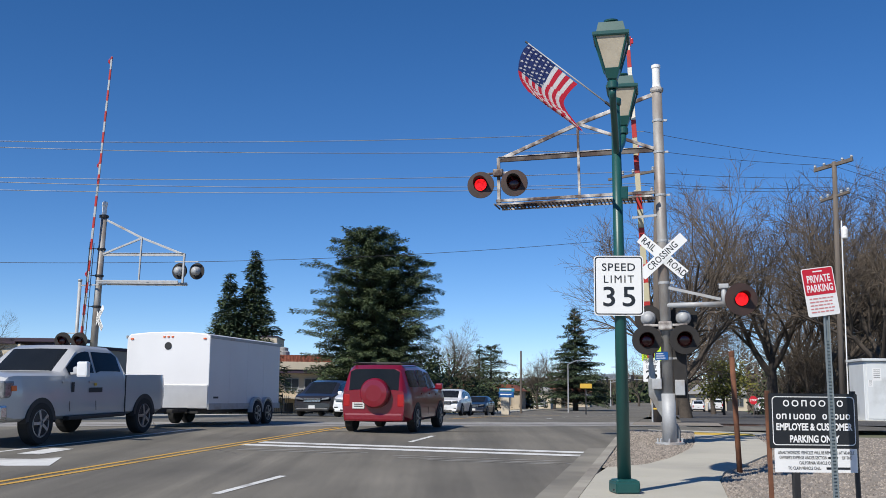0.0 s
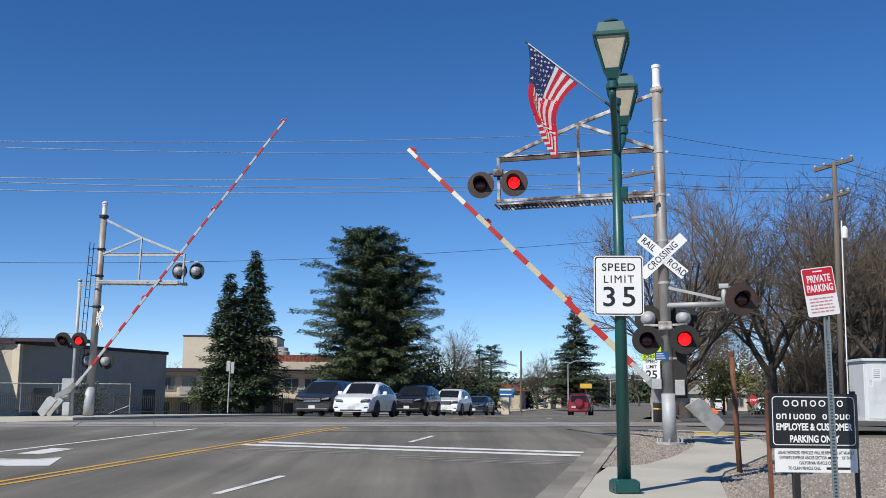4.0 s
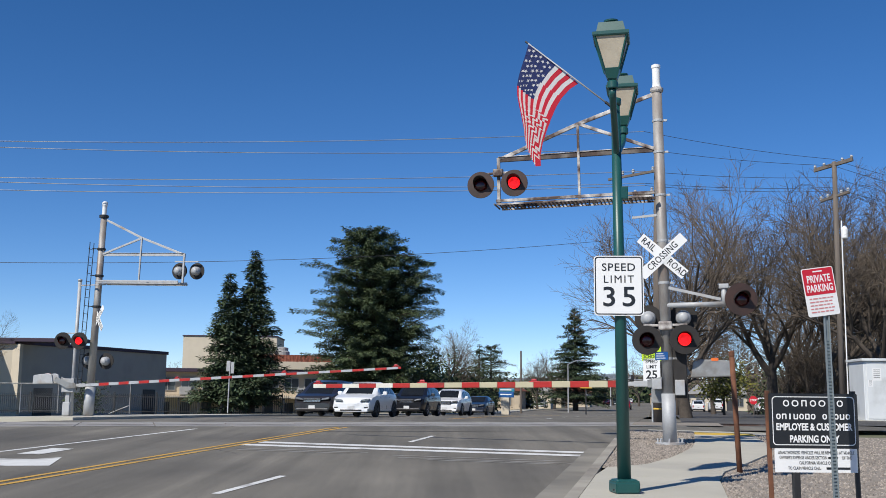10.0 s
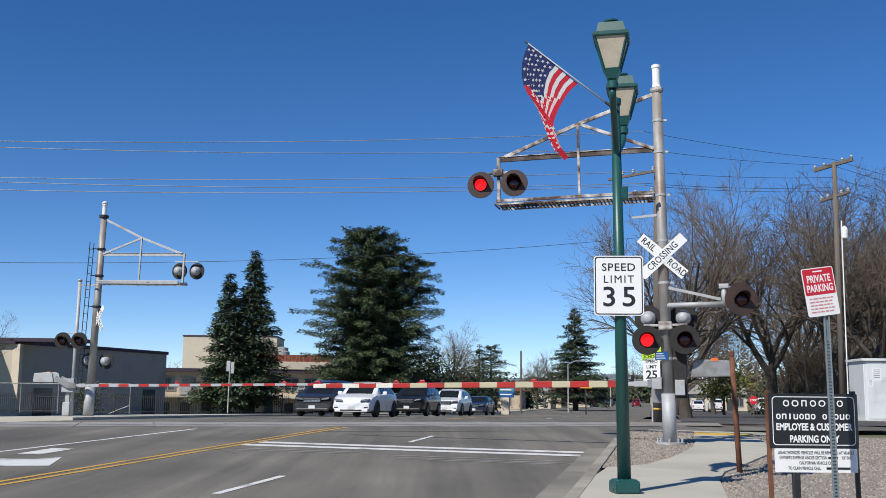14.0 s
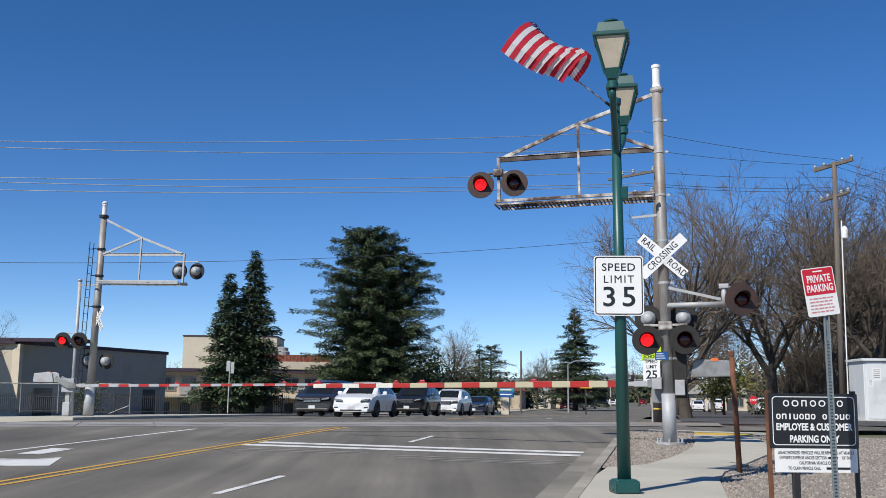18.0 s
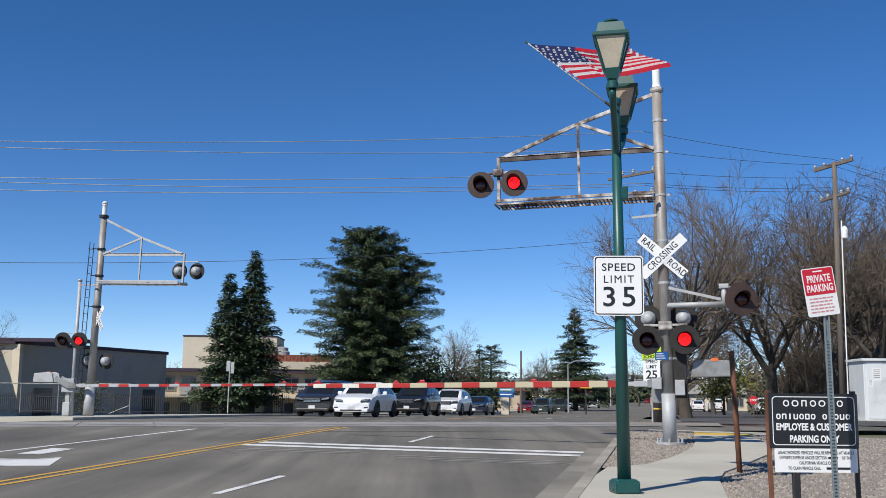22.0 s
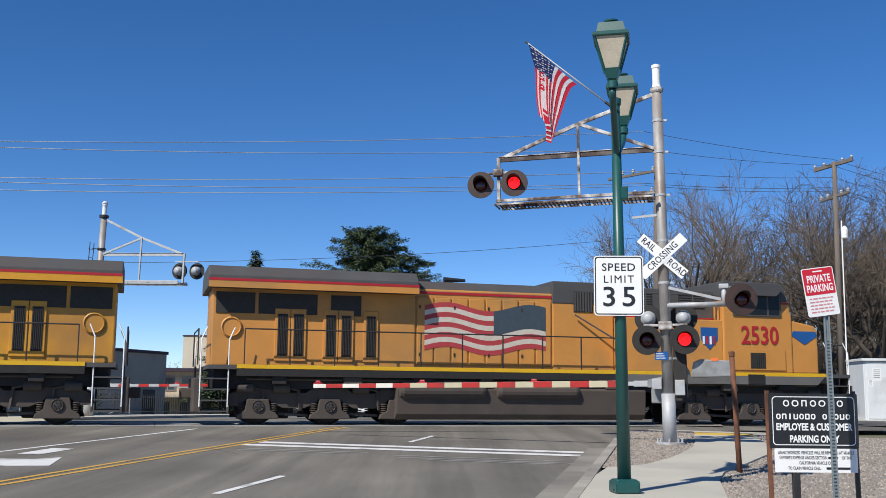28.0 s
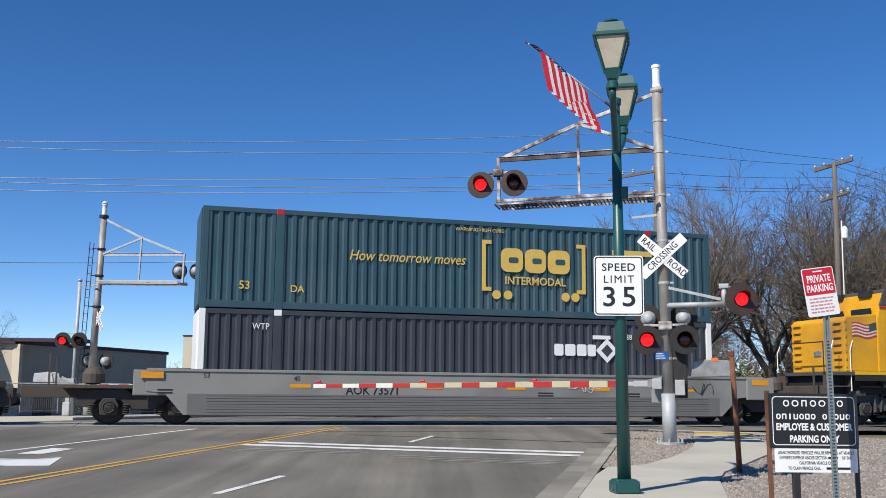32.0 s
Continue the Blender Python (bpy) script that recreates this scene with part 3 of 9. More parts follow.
def crossbuck(parent, m):
    """Two crossed white blades with black lettering, facing -y."""
    c = new("crossbuck")
    c.parent = parent
    c.matrix_basis = m
    for k, (ang, txt) in enumerate(((42, "CROSSING"), (-42, "RAIL   ROAD"))):
        bm = B()
        prism(bm, rounded(1.22, 0.229, 0.015, 2), -0.004, 0.004)
        bl = part("blade", bm, SIGN_WHITE, c)
        bl.matrix_basis = pose(0, -0.012 * (1 - k), 0, 0, -ang, 0)
        for w, q in ((txt, 0.0),) if k == 0 else (("RAIL", -0.385), ("ROAD", 0.385)):
            words("lettering", w, 0.20, SIGN_BLACK, bl, pose(q, -0.006, 0), 0.001, 0.80, 0.002, gap=1.06)
    return c


def gate(name, m, L, parts_n, label, near=True):
    """A crossing gate at its pivot: the arm lies along +x when level, and swings about y. Returns the keyed top thing."""
    g = thing(name, m, label, "crossing gate")
    i = 0
    x = 0.55
    while x < L - 0.02:
        x1 = min(x + 0.405, L)
        wide = (0.150 - 0.065 * x / L) if near else (0.105 - 0.035 * x / L)
        bm = B()
        box(bm, x, x1 - 0.004, -0.02, 0.02, -wide / 2, wide / 2, 0.005)
        cream = near and x < L * 0.68
        part("stripe", bm, RED_TAPE if i % 2 == (0 if near else 1) else (CREAM_TAPE if cream else (WHITE_TAPE if near else surf("arm_grey", (0.40, 0.42, 0.44), (0.33, 0.35, 0.37), 3.0, 0.5))), g)
        i += 1
        x = x1
    bm = B()
    bar(bm, (-0.15, 0, 0), (0.62, 0, 0), 0.06, 0.09, 0.01)
    bar(bm, (-0.1, 0.0, 0.0), (0.4, 0.0, 0.0), 0.09, 0.13, 0.015)
    part("arm_bracket", bm, GALV, g)
    for sd in (-1, 1):
        bm = B()
        prism(bm, [(0.10, 0.08), (0.10, -0.08), (-0.25, -0.09), (-0.62, 0.10), (-0.80, 0.20), (-0.72, 0.36), (-0.2, 0.14)], sd * 0.17 - 0.012, sd * 0.17 + 0.012, bevel=0.006)
        part("counterweight_arm", bm, DULL, g)
        bm = B()
        prism(bm, [(-1.66, 0.14), (-0.80, 0.12), (-0.86, 0.44), (-1.0, 0.50), (-1.62, 0.46)], sd * 0.2 - 0.04, sd * 0.2 + 0.04, bevel=0.02)
        part("counterweight", bm, DULL if near else GALV, g, "grey steel counterweight plate")
    bm = B()
    prism(bm, rounded(0.15, 0.065, 0.025), -0.05, 0.05, pose(-1.3, 0.2, 0.49))
    part("warning_lamp", bm, AMBER, g, "small orange warning lamp")
    for fx in (0.33, 0.66, 0.985):
        bm = B()
        box(bm, L * fx - 0.11, L * fx + 0.11, -0.025, 0.025, 0.05, 0.075, 0.008)
        box(bm, L * fx - 0.06, L * fx + 0.06, -0.03, 0.03, 0.075, 0.125, 0.018)
        part("gate_light", bm, surf("gate_lens", (0.50, 0.035, 0.04), (0.42, 0.03, 0.035), 10, 0.25), g, "small red gate-arm light")
    return g


# near cantilever mast -------------------------------------------------
MX, MY = 4.76, 21.7
mast = thing("signal_mast", pose(MX, MY, lie(MX, MY) + UP - 0.02, 0, -0.9, -ARM), "tall silver cantilever signal mast with red flashing lamps", "railway signal")
Z0 = lie(MX, MY) + UP - 0.02
bm = B()
tube(bm, (0, 0, 0.02), (0, 0, 1.05), 0.145, 0.142, 28)
part("base_sleeve", bm, GALV, mast, smooth=True)
bm = B()
tube(bm, (0, 0, 1.05), (0, 0, 7.62), 0.116, 0.108, 24)
part("pole", bm, ALU, mast, "silver painted pole with rust streaks", smooth=True)
bm = B()
lathe(bm, [(0.30, 0.0), (0.30, 0.04), (0.27, 0.05)], 24)
part("base_plate", bm, GALV, mast)
for _i in range(8):
    a = math.pi * 2 * _i / 8
    bm = B()
    tube(bm, (0.25 * math.cos(a), 0.25 * math.sin(a), 0.04), (0.25 * math.cos(a), 0.25 * math.sin(a), 0.13), 0.022, n=6)
    part("anchor_bolt", bm, GALV, mast)
bm = B()
lathe(bm, [(0.12, 7.56), (0.145, 7.60), (0.145, 7.65), (0.11, 7.68)], 24)
part("collar", bm, RUSTY_ALU, mast)
bm = B()
lathe(bm, [(0.10, 7.68), (0.085, 7.75), (0.085, 8.10), (0.10, 8.12), (0.10, 8.18), (0.06, 8.20)], 20)
part("bell", bm, SIGN_WHITE, mast, "white electronic bell on the mast top")
for _z in (1.75, 2.35, 3.35, 4.25, 5.25, 6.2, 6.9):
    bm = B()
    lathe(bm, [(0.116, _z), (0.122, _z + 0.005), (0.122, _z + 0.05), (0.116, _z + 0.055)], 20)
    box(bm, 0.12, 0.20, -0.02, 0.02, _z + 0.01, _z + 0.05)
    part("band_clamp", bm, GALV, mast)
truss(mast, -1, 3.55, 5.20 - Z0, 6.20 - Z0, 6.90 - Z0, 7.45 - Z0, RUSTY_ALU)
for _x, _ph in ((-3.93, 0), (-3.17, 1)):
    signal(mast, pose(_x, -0.16, 5.62 - Z0, 0, 0, 5), 0.30, _ph, beat="A")
bm = B()
bar(bm, (-4.0, -0.05, 5.89 - Z0), (-3.1, -0.05, 5.89 - Z0), 0.05, 0.05, 0.01)
box(bm, -3.66, -3.44, -0.12, 0.04, 5.82 - Z0, 5.98 - Z0, 0.02)
part("lamp_crossarm", bm, RUSTY_ALU, mast)
crossbuck(mast, pose(0.0, -0.17, 3.84 - Z0, 0, 0, 8))
for _x, _ph in ((-0.385, 0), (0.385, 1)):
    signal(mast, pose(_x, -0.22, 2.07 - Z0, 0, 0, 6), 0.305, _ph, beat="B", backing=BLACK_MATT)
    signal(mast, pose(_x * 0.95, 0.22, 2.55 - Z0, 0, 0, 180), 0.29, _ph, 0.14, True, backing=BLACK_MATT)
bm = B()
bar(bm, (-0.45, -0.14, 2.38 - Z0), (0.45, -0.14, 2.38 - Z0), 0.05, 0.05, 0.01)
box(bm, -0.14, 0.14, -0.22, -0.10, 2.28 - Z0, 2.46 - Z0, 0.03)
part("lamp_crossarm", bm, RUSTY_ALU, mast)
# outrigger with its own lamp
bm = B()
tube(bm, (0.05, -0.05, 2.80 - Z0), (1.22, -0.05, 2.80 - Z0), 0.055, n=14)
tube(bm, (1.22, -0.05, 2.745 - Z0), (1.22, -0.05, 3.18 - Z0), 0.055, n=14)
part("outrigger", bm, GALV, mast, smooth=True)
bm = B()
bar(bm, (0.08, -0.05, 3.18 - Z0), (1.15, -0.05, 2.90 - Z0), 0.03, 0.06)
part("outrigger_stay", bm, GALV, mast)
bm = B()
box(bm, 1.12, 1.32, -0.13, 0.02, 3.12 - Z0, 3.22 - Z0, 0.02)
tube(bm, (1.2, -0.06, 3.14 - Z0), (1.55, -0.06, 3.14 - Z0), 0.02, n=8)
part("lamp_bracket", bm, GALV, mast)
signal(mast, pose(1.56, -0.12, 2.88 - Z0, 0, 0, 14), 0.335, 0, beat="S")
# small plates and boxes
bm = B()
prism(bm, rounded(0.27, 0.17, 0.015, 2), -0.003, 0.003)
_pl = part("notice_plate", bm, SIGN_BLUE, mast, "small blue emergency notice plate", m=pose(-0.10, -0.16, 1.74 - Z0, 0, 0, 10))
for _k in range(3):
    bm = B()
    box(bm, -0.11, 0.04 + 0.02 * _k, -0.006, -0.003, 0.035 - 0.045 * _k, 0.05 - 0.045 * _k)
    part("text_bar", bm, SIGN_WHITE, _pl)
for _n, _x, _z, _s in (("junction_box", 0.25, 1.08, 0.16), ("junction_box", -0.22, 1.16, 0.11)):
    bm = B()
    box(bm, _x - 0.10, _x + 0.10, -0.12, 0.06, _z - Z0 - _s, _z - Z0 + _s, 0.015)
    part(_n, bm, GALV, mast, "pale metal junction box")
bm = B()
box(bm, 0.12, 0.40, -0.02, 0.22, 0.95, 2.0 , 0.02)
part("relay_case", bm, BLACK_MATT, mast, "dark metal relay case")
# gate mechanism
bm = B()
box(bm, -0.36, 0.05, 0.14, 0.44, 0.85, 1.22, 0.03)
box(bm, -0.12, 0.08, 0.16, 0.40, 0.0, 0.86, 0.02)
part("gate_machine", bm, DULL, mast, "grey gate machine housing")
# thin rod of the side stay near the walkway
bm = B()
bar(bm, (-0.1, -0.05, 4.75 - Z0), (-0.62, -0.05, 4.72 - Z0), 0.03, 0.05)
part("side_bracket", bm, GALV, mast)
GATE_NEAR = gate("crossing_gate", pose(0, 0, 0), 7.75, 0, "red and white striped gate arm swinging down over the road")
GN = pose(4.50, 22.08, 1.165, 0, 0, 180 - ARM)       # level pose of the near gate

# far mast -------------------------------------------------------------
FX, FY = -12.92, 38.0
FZ = 0.04
far = thing("signal_mast", pose(FX, FY, FZ, 0, 1.6, -ARM), "far silver cantilever signal mast with a ladder", "railway signal")
bm = B()
tube(bm, (0, 0, 0.0), (0, 0, 1.05), 0.19, 0.185, 24)
part("base_sleeve", bm, GALV, far, smooth=True)
bm = B()
tube(bm, (0, 0, 1.05), (0, 0, 7.35), 0.14, 0.115, 24)
part("pole", bm, ALU, far, smooth=True)
bm = B()
lathe(bm, [(0.17, 7.33), (0.175, 7.42), (0.12, 7.44)], 20)
part("collar", bm, BLACK, far)
bm = B()
lathe(bm, [(0.085, 7.42), (0.085, 7.75), (0.105, 7.80), (0.10, 7.92), (0.05, 7.95)], 16)
part("bell", bm, SIGN_WHITE, far, "white bell on the mast top")
truss(far, 1, 3.46, 4.92, 5.93, 6.55, 7.28, GALV)
for _x, _ph in ((3.22, 1), (3.92, 0)):
    signal(far, pose(_x, 0.16, 5.35, 0, 0, 180), 0.30, _ph, 0, True, backing=BLACK_MATT)
bm = B()
bar(bm, (3.1, 0.0, 5.68), (4.05, 0.0, 5.68), 0.05, 0.05, 0.01)
part("lamp_crossarm", bm, GALV, far)
crossbuck(far, pose(0.20, -0.16, 3.55, 0, 0, -35))
_lad = new("ladder")
_lad.parent = far
for _y in (-0.42, -0.17):
    bm = B()
    tube(bm, (-0.28, _y, 0.9), (-0.22, _y, 6.35), 0.015, n=8)
    part("stile", bm, BLACK, _lad)
for _i in range(18):
    bm = B()
    tube(bm, (-0.27, -0.42, 1.0 + 0.3 * _i), (-0.27, -0.17, 1.0 + 0.3 * _i), 0.010, n=6)
    part("rung", bm, BLACK, _lad)
for _z in (3.95, 5.1, 6.1):
    bm = B()
    lathe(bm, [(0.15, _z), (0.16, _z + 0.01), (0.16, _z + 0.07), (0.15, _z + 0.08)], 16)
    bar(bm, (0, 0, _z + 0.04), (-0.25, -0.2, _z + 0.04), 0.03, 0.03)
    part("band_clamp", bm, BLACK, far)
for _x in (0.42, -0.32):
    signal(far, pose(_x, 0.25, 2.0, 0, 0, 180), 0.30, 0, 0.14, True, backing=BLACK_MATT)

# far post with the pair of lamps and the gate machine
fpost = thing("signal_post", pose(-13.52, 37.9, 0.03, 0, 0.8, -ARM), "slim grey signal post with two red lamps beside a gate machine", "railway signal")
bm = B()
tube(bm, (0, 0, 0), (0, 0, 4.95), 0.065, n=16)
lathe(bm, [(0.08, 4.93), (0.08, 5.0), (0.03, 5.02)], 14)
part("pole", bm, GALV, fpost, smooth=True)
bm = B()
bar(bm, (0, 0, 4.78), (1.1, 0.0, 4.80), 0.035, 0.04)
part("stay", bm, GALV, fpost)
for _x, _ph in ((-0.42, 0), (0.27, 1)):
    signal(fpost, pose(_x, -0.2, 2.72, 0, 0, 14), 0.305, _ph, beat="M", backing=BLACK_MATT)
bm = B()
bar(bm, (-0.5, -0.06, 3.0), (0.35, -0.06, 3.0), 0.045, 0.045)
part("lamp_crossarm", bm, GALV, fpost)
bm = B()
box(bm, -0.32, 0.18, -0.22, 0.2, 0.85, 1.35, 0.03)
box(bm, -0.28, 0.02, -0.16, 0.16, 0.0, 0.5, 0.04)
box(bm, -0.22, -0.05, -0.1, 0.1, 0.45, 0.9, 0.02)
part("gate_machine", bm, surf("machine_grey", (0.40, 0.41, 0.42), (0.34, 0.35, 0.36), 4.0, 0.6, dirt=(0.24, 0.23, 0.21), dirt_amount=0.3), fpost, "pale grey gate machine housing")
GATE_FAR = gate("crossing_gate", pose(0, 0, 0), 12.4, 0, "long red and white striped gate arm across the far lanes", False)
GF = pose(-13.32, 37.7, 1.12, 0, 0, -ARM)
# ---------------------------------------------------------------- green street lamp
LX, LY = 2.23, 12.75
LZ = lie(LX, LY) + UP
lamp = thing("street_lamp", pose(LX, LY, LZ, 0, -0.45, 0), "dark green twin-lantern street lamp on the pavement", "street lamp")
bm = B()
lathe(bm, [(0.215, 0.0), (0.215, 0.13), (0.20, 0.16), (0.11, 0.17)], 4, Matrix.Rotation(radians(45 + 8), 4, "Z"))
bmesh.ops.bevel(bm, geom=bm.edges[:], offset=0.015, segments=2, affect="EDGES")
part("base_box", bm, GREEN, lamp)
for _i in (-1, 1):
    bm = B()
    tube(bm, (0.16 * _i, -0.162, 0.05), (0.16 * _i, -0.18, 0.05), 0.012, n=8)
    part("bolt", bm, BLACK, lamp)
bm = B()
tube(bm, (0, 0, 0.15), (0, 0, 4.86), 0.083, 0.056, 28)
lathe(bm, [(0.058, 4.84), (0.075, 4.86), (0.075, 4.93), (0.03, 4.95)], 20)
part("shaft", bm, GREEN, lamp, smooth=True)


def lantern(m, arm):
    """A tapered four-sided lantern with a cap, on a swept arm."""
    k = new("lantern")
    k.parent = lamp
    k.matrix_basis = m
    r45 = Matrix.Rotation(radians(45 - 12), 4, "Z")
    s2 = math.sqrt(2)
    bm = B()
    lathe(bm, [(0.205 * s2, 0.50), (0.215 * s2, 0.515), (0.215 * s2, 0.55), (0.17 * s2, 0.57), (0.145 * s2, 0.685), (0.12 * s2, 0.69)], 4, r45)
    part("cap", bm, GREEN, k)
    bm = B()
    lathe(bm, [(0.05, 0.69), (0.055, 0.715), (0.085, 0.725), (0.088, 0.745), (0.06, 0.755)], 18)
    part("finial", bm, GREEN, k)
    bm = B()
    lathe(bm, [(0.085 * s2, 0.13), (0.185 * s2, 0.50)], 4, r45)
    part("pane", bm, surf("frosted_pane", (0.52, 0.46, 0.36), (0.40, 0.35, 0.27), 5.0, 0.25, dirt=(0.25, 0.21, 0.16), dirt_amount=0.3), k, "smoky frosted lantern pane")
    for i in range(4):
        a = radians(45 * 2 * i + 45 - 12)
        bm = B()
        bar(bm, (0.088 * s2 * math.cos(a), 0.088 * s2 * math.sin(a), 0.12), (0.19 * s2 * math.cos(a), 0.19 * s2 * math.sin(a), 0.51), 0.022, 0.022)
        part("glazing_bar", bm, GREEN, k)
    bm = B()
    lathe(bm, [(0.045, -0.02), (0.055, 0.0), (0.06 * s2, 0.02), (0.098 * s2, 0.135), (0.09 * s2, 0.14)], 4, r45)
    lathe(bm, [(0.06, -0.10), (0.068, -0.09), (0.068, -0.02), (0.05, 0.0)], 18)
    part("lower_bowl", bm, GREEN, k)
    bm = B()
    pts = []
    for i in range(13):
        t = i / 12
        pts.append(Vector(arm) * (t * t * (3 - 2 * t)) + Vector((0, 0, -0.1 - 0.62 * t)))
    polytube(bm, pts, 0.042)
    part("swept_arm", bm, GREEN, k, smooth=True)


lantern(pose(-0.19, -0.93, 4.88), (0.19, 0.93, 0))
lantern(pose(0.27, 0.97, 4.82), (-0.27, -0.97, 0))
# speed sign on the shaft
_sg = new("speed_sign")
_sg.parent = lamp
_sg.matrix_basis = pose(-0.03, -0.105, 2.245 - LZ, 0, 0.45, -4)
bm = B()
prism(bm, rounded(0.61, 0.745, 0.045), -0.003, 0.003)
part("plate", bm, SIGN_WHITE, _sg)
bm = B()
_o, _i2 = rounded(0.585, 0.72, 0.04), rounded(0.558, 0.693, 0.03)
_va = [bm.verts.new((x, -0.0045, z)) for x, z in _o]
_vb = [bm.verts.new((x, -0.0045, z)) for x, z in _i2]
for _i in range(len(_o)):
    _j = (_i + 1) % len(_o)
    bm.faces.new((_va[_i], _va[_j], _vb[_j], _vb[_i]))
part("border", bm, SIGN_BLACK, _sg)
words("lettering", "SPEED", 0.135, SIGN_BLACK, _sg, pose(0, -0.005, 0.225), 0.001, 1.08, 0.0008, gap=1.08)
words("lettering", "LIMIT", 0.135, SIGN_BLACK, _sg, pose(0, -0.005, 0.075), 0.001, 1.0, 0.0, gap=1.22)
words("lettering", "3", 0.345, SIGN_BLACK, _sg, pose(-0.118, -0.005, -0.15), 0.001, 1.12, 0.003)
words("lettering", "5", 0.345, SIGN_BLACK, _sg, pose(0.125, -0.005, -0.15), 0.001, 1.12, 0.003)
bm = B()
box(bm, -0.10, 0.10, -0.004, -0.0035, -0.362, -0.355)
part("text_bar", bm, SIGN_BLACK, _sg)
for _z in (2.5, 2.0):
    bm = B()
    lathe(bm, [(0.079, _z - LZ), (0.083, _z - LZ + 0.004), (0.083, _z - LZ + 0.02), (0.079, _z - LZ + 0.024)], 20)
    part("strap", bm, GALV, lamp)
for _z, _x in ((3.35, 0.075),):
    bm = B()
    box(bm, _x - 0.055, _x + 0.055, -0.05, 0.05, _z - LZ, _z - LZ + 0.16, 0.015)
    part("banner_bracket", bm, GREEN, lamp)

# ---------------------------------------------------------------- flag and its staff
FB, FT = Vector((2.165, 12.70, 4.52)), Vector((1.087, 12.92, 5.455))
staff = thing("flag_staff", Matrix.Identity(4), "thin metal flag staff fixed to the green lamp", "flag staff")
bm = B()
tube(bm, FB, FT, 0.011, 0.009, 10)
part("rod", bm, GALV, staff, smooth=True)
bm = B()
tube(bm, FT, FT + (FT - FB).normalized() * 0.04, 0.016, 0.012, 10)
part("tip", bm, BLACK, staff)
bm = B()
tube(bm, FB - (FT - FB).normalized() * 0.05, FB + (FT - FB).normalized() * 0.14, 0.02, 0.018, 10)
part("socket", bm, BLACK, staff)
FLAG_RED = surf("flag_red", (0.66, 0.022, 0.05), (0.58, 0.02, 0.045), 30, 0.8)
FLAG_WHITE = surf("flag_white", (0.80, 0.79, 0.78), (0.74, 0.73, 0.72), 30, 0.8)
FLAG_BLUE = surf("flag_blue", (0.022, 0.04, 0.16), (0.018, 0.032, 0.13), 30, 0.8)
for _m in (FLAG_RED, FLAG_WHITE, FLAG_BLUE):        # thin cloth lets the sun through
    _t, _p = _m.node_tree, _m.node_tree.nodes["Principled BSDF"]
    _tr, _mx = _t.nodes.new("ShaderNodeBsdfTranslucent"), _t.nodes.new("ShaderNodeMixShader")
    _mx.inputs[0].default_value = 0.45
    _t.links.new(_p.inputs["Base Color"].links[0].from_socket, _tr.inputs[0])
    _t.links.new(_p.outputs[0], _mx.inputs[1]), _t.links.new(_tr.outputs[0], _mx.inputs[2])
    _t.links.new(_mx.outputs[0], _t.nodes["Material Output"].inputs[0])
flag = thing("flag", Matrix.Identity(4), "striped red, white and blue cloth flag in the wind", "flag")
HOIST, FLY, FC, FR = 0.84, 1.36, 9, 13
HD = (FB - FT).normalized()                  # along the staff, from the tip inwards
PIECES = []


def flag_piece(i, j):
    """One rigid patch of cloth: x along the fly, z down the hoist."""
    w, h = FLY / FC, HOIST / FR
    in_canton = j < 7 and i < 4
    bm = B()
    mats = [FLAG_BLUE, FLAG_WHITE] if in_canton else [FLAG_RED if j % 2 == 0 else FLAG_WHITE]
    f = bm.faces.new([bm.verts.new(p) for p in ((-w * 0.02, 0, -h * 0.53), (w * 1.04, 0, -h * 0.53), (w * 1.04, 0, h * 0.53), (-w * 0.02, 0, h * 0.53))])
    if in_canton:
        for k in range(2 if j % 2 else 1):
            cx = w * ((0.27 + 0.5 * k) if j % 2 else 0.5)
            for side in (-1, 1):
                vs = []
                for q in range(10):
                    r = 0.0265 if q % 2 == 0 else 0.0115
                    a = math.pi * q / 5
                    vs.append(bm.verts.new((cx + r * math.sin(a), side * 0.0012, r * math.cos(a))))
                g = bm.faces.new(vs)
                g.material_index = 1
    return part("flag_patch", bm, mats, flag)


for _j in range(FR):
    for _i in range(FC):
        PIECES.append((_i, _j, flag_piece(_i, _j)))

# ---------------------------------------------------------------- notice boards beside the pavement
def text_bar(x0, x1, z0, z1, mat, parent, y=-0.012):
    bm = B()
    box(bm, x0, x1, y - 0.001, y, z0, z1)
    return part("text_bar", bm, mat, parent)


CX, CY = 3.46, 9.62
board = thing("notice_board", pose(CX, CY, lie(CX, CY) + UP - 0.03, 0, 0, 0), "black parking notice board with a white panel on posts", "sign")
bz = lie(CX, CY) + UP - 0.03
for _x, _mt, _n in ((-0.415, RUST, "post"), (0.385, BLACK, "post"), (-0.19, BLACK, "support_post")):
    bm = B()
    if _n == "post":
        bar(bm, (_x, 0.03, -0.1), (_x - 0.02, 0.03, 0.95 - bz), 0.036, 0.04, 0.006)
    else:
        bar(bm, (_x, 0.03, -0.1), (_x, 0.03, 0.4 - bz), 0.07, 0.06, 0.006)
    part(_n, bm, _mt, board)
bm = B()
prism(bm, rounded(0.82, 0.50, 0.012, 2), -0.008, 0.008, pose(-0.02, 0, 0.675 - bz))
part("black_panel", bm, SIGN_BLACK, board)
bm = B()
_o, _i2 = rounded(0.765, 0.445, 0.035), rounded(0.75, 0.43, 0.03)
_va = [bm.verts.new((x - 0.02, -0.0095, z + 0.675 - bz)) for x, z in _o]
_vb = [bm.verts.new((x - 0.02, -0.0095, z + 0.675 - bz)) for x, z in _i2]
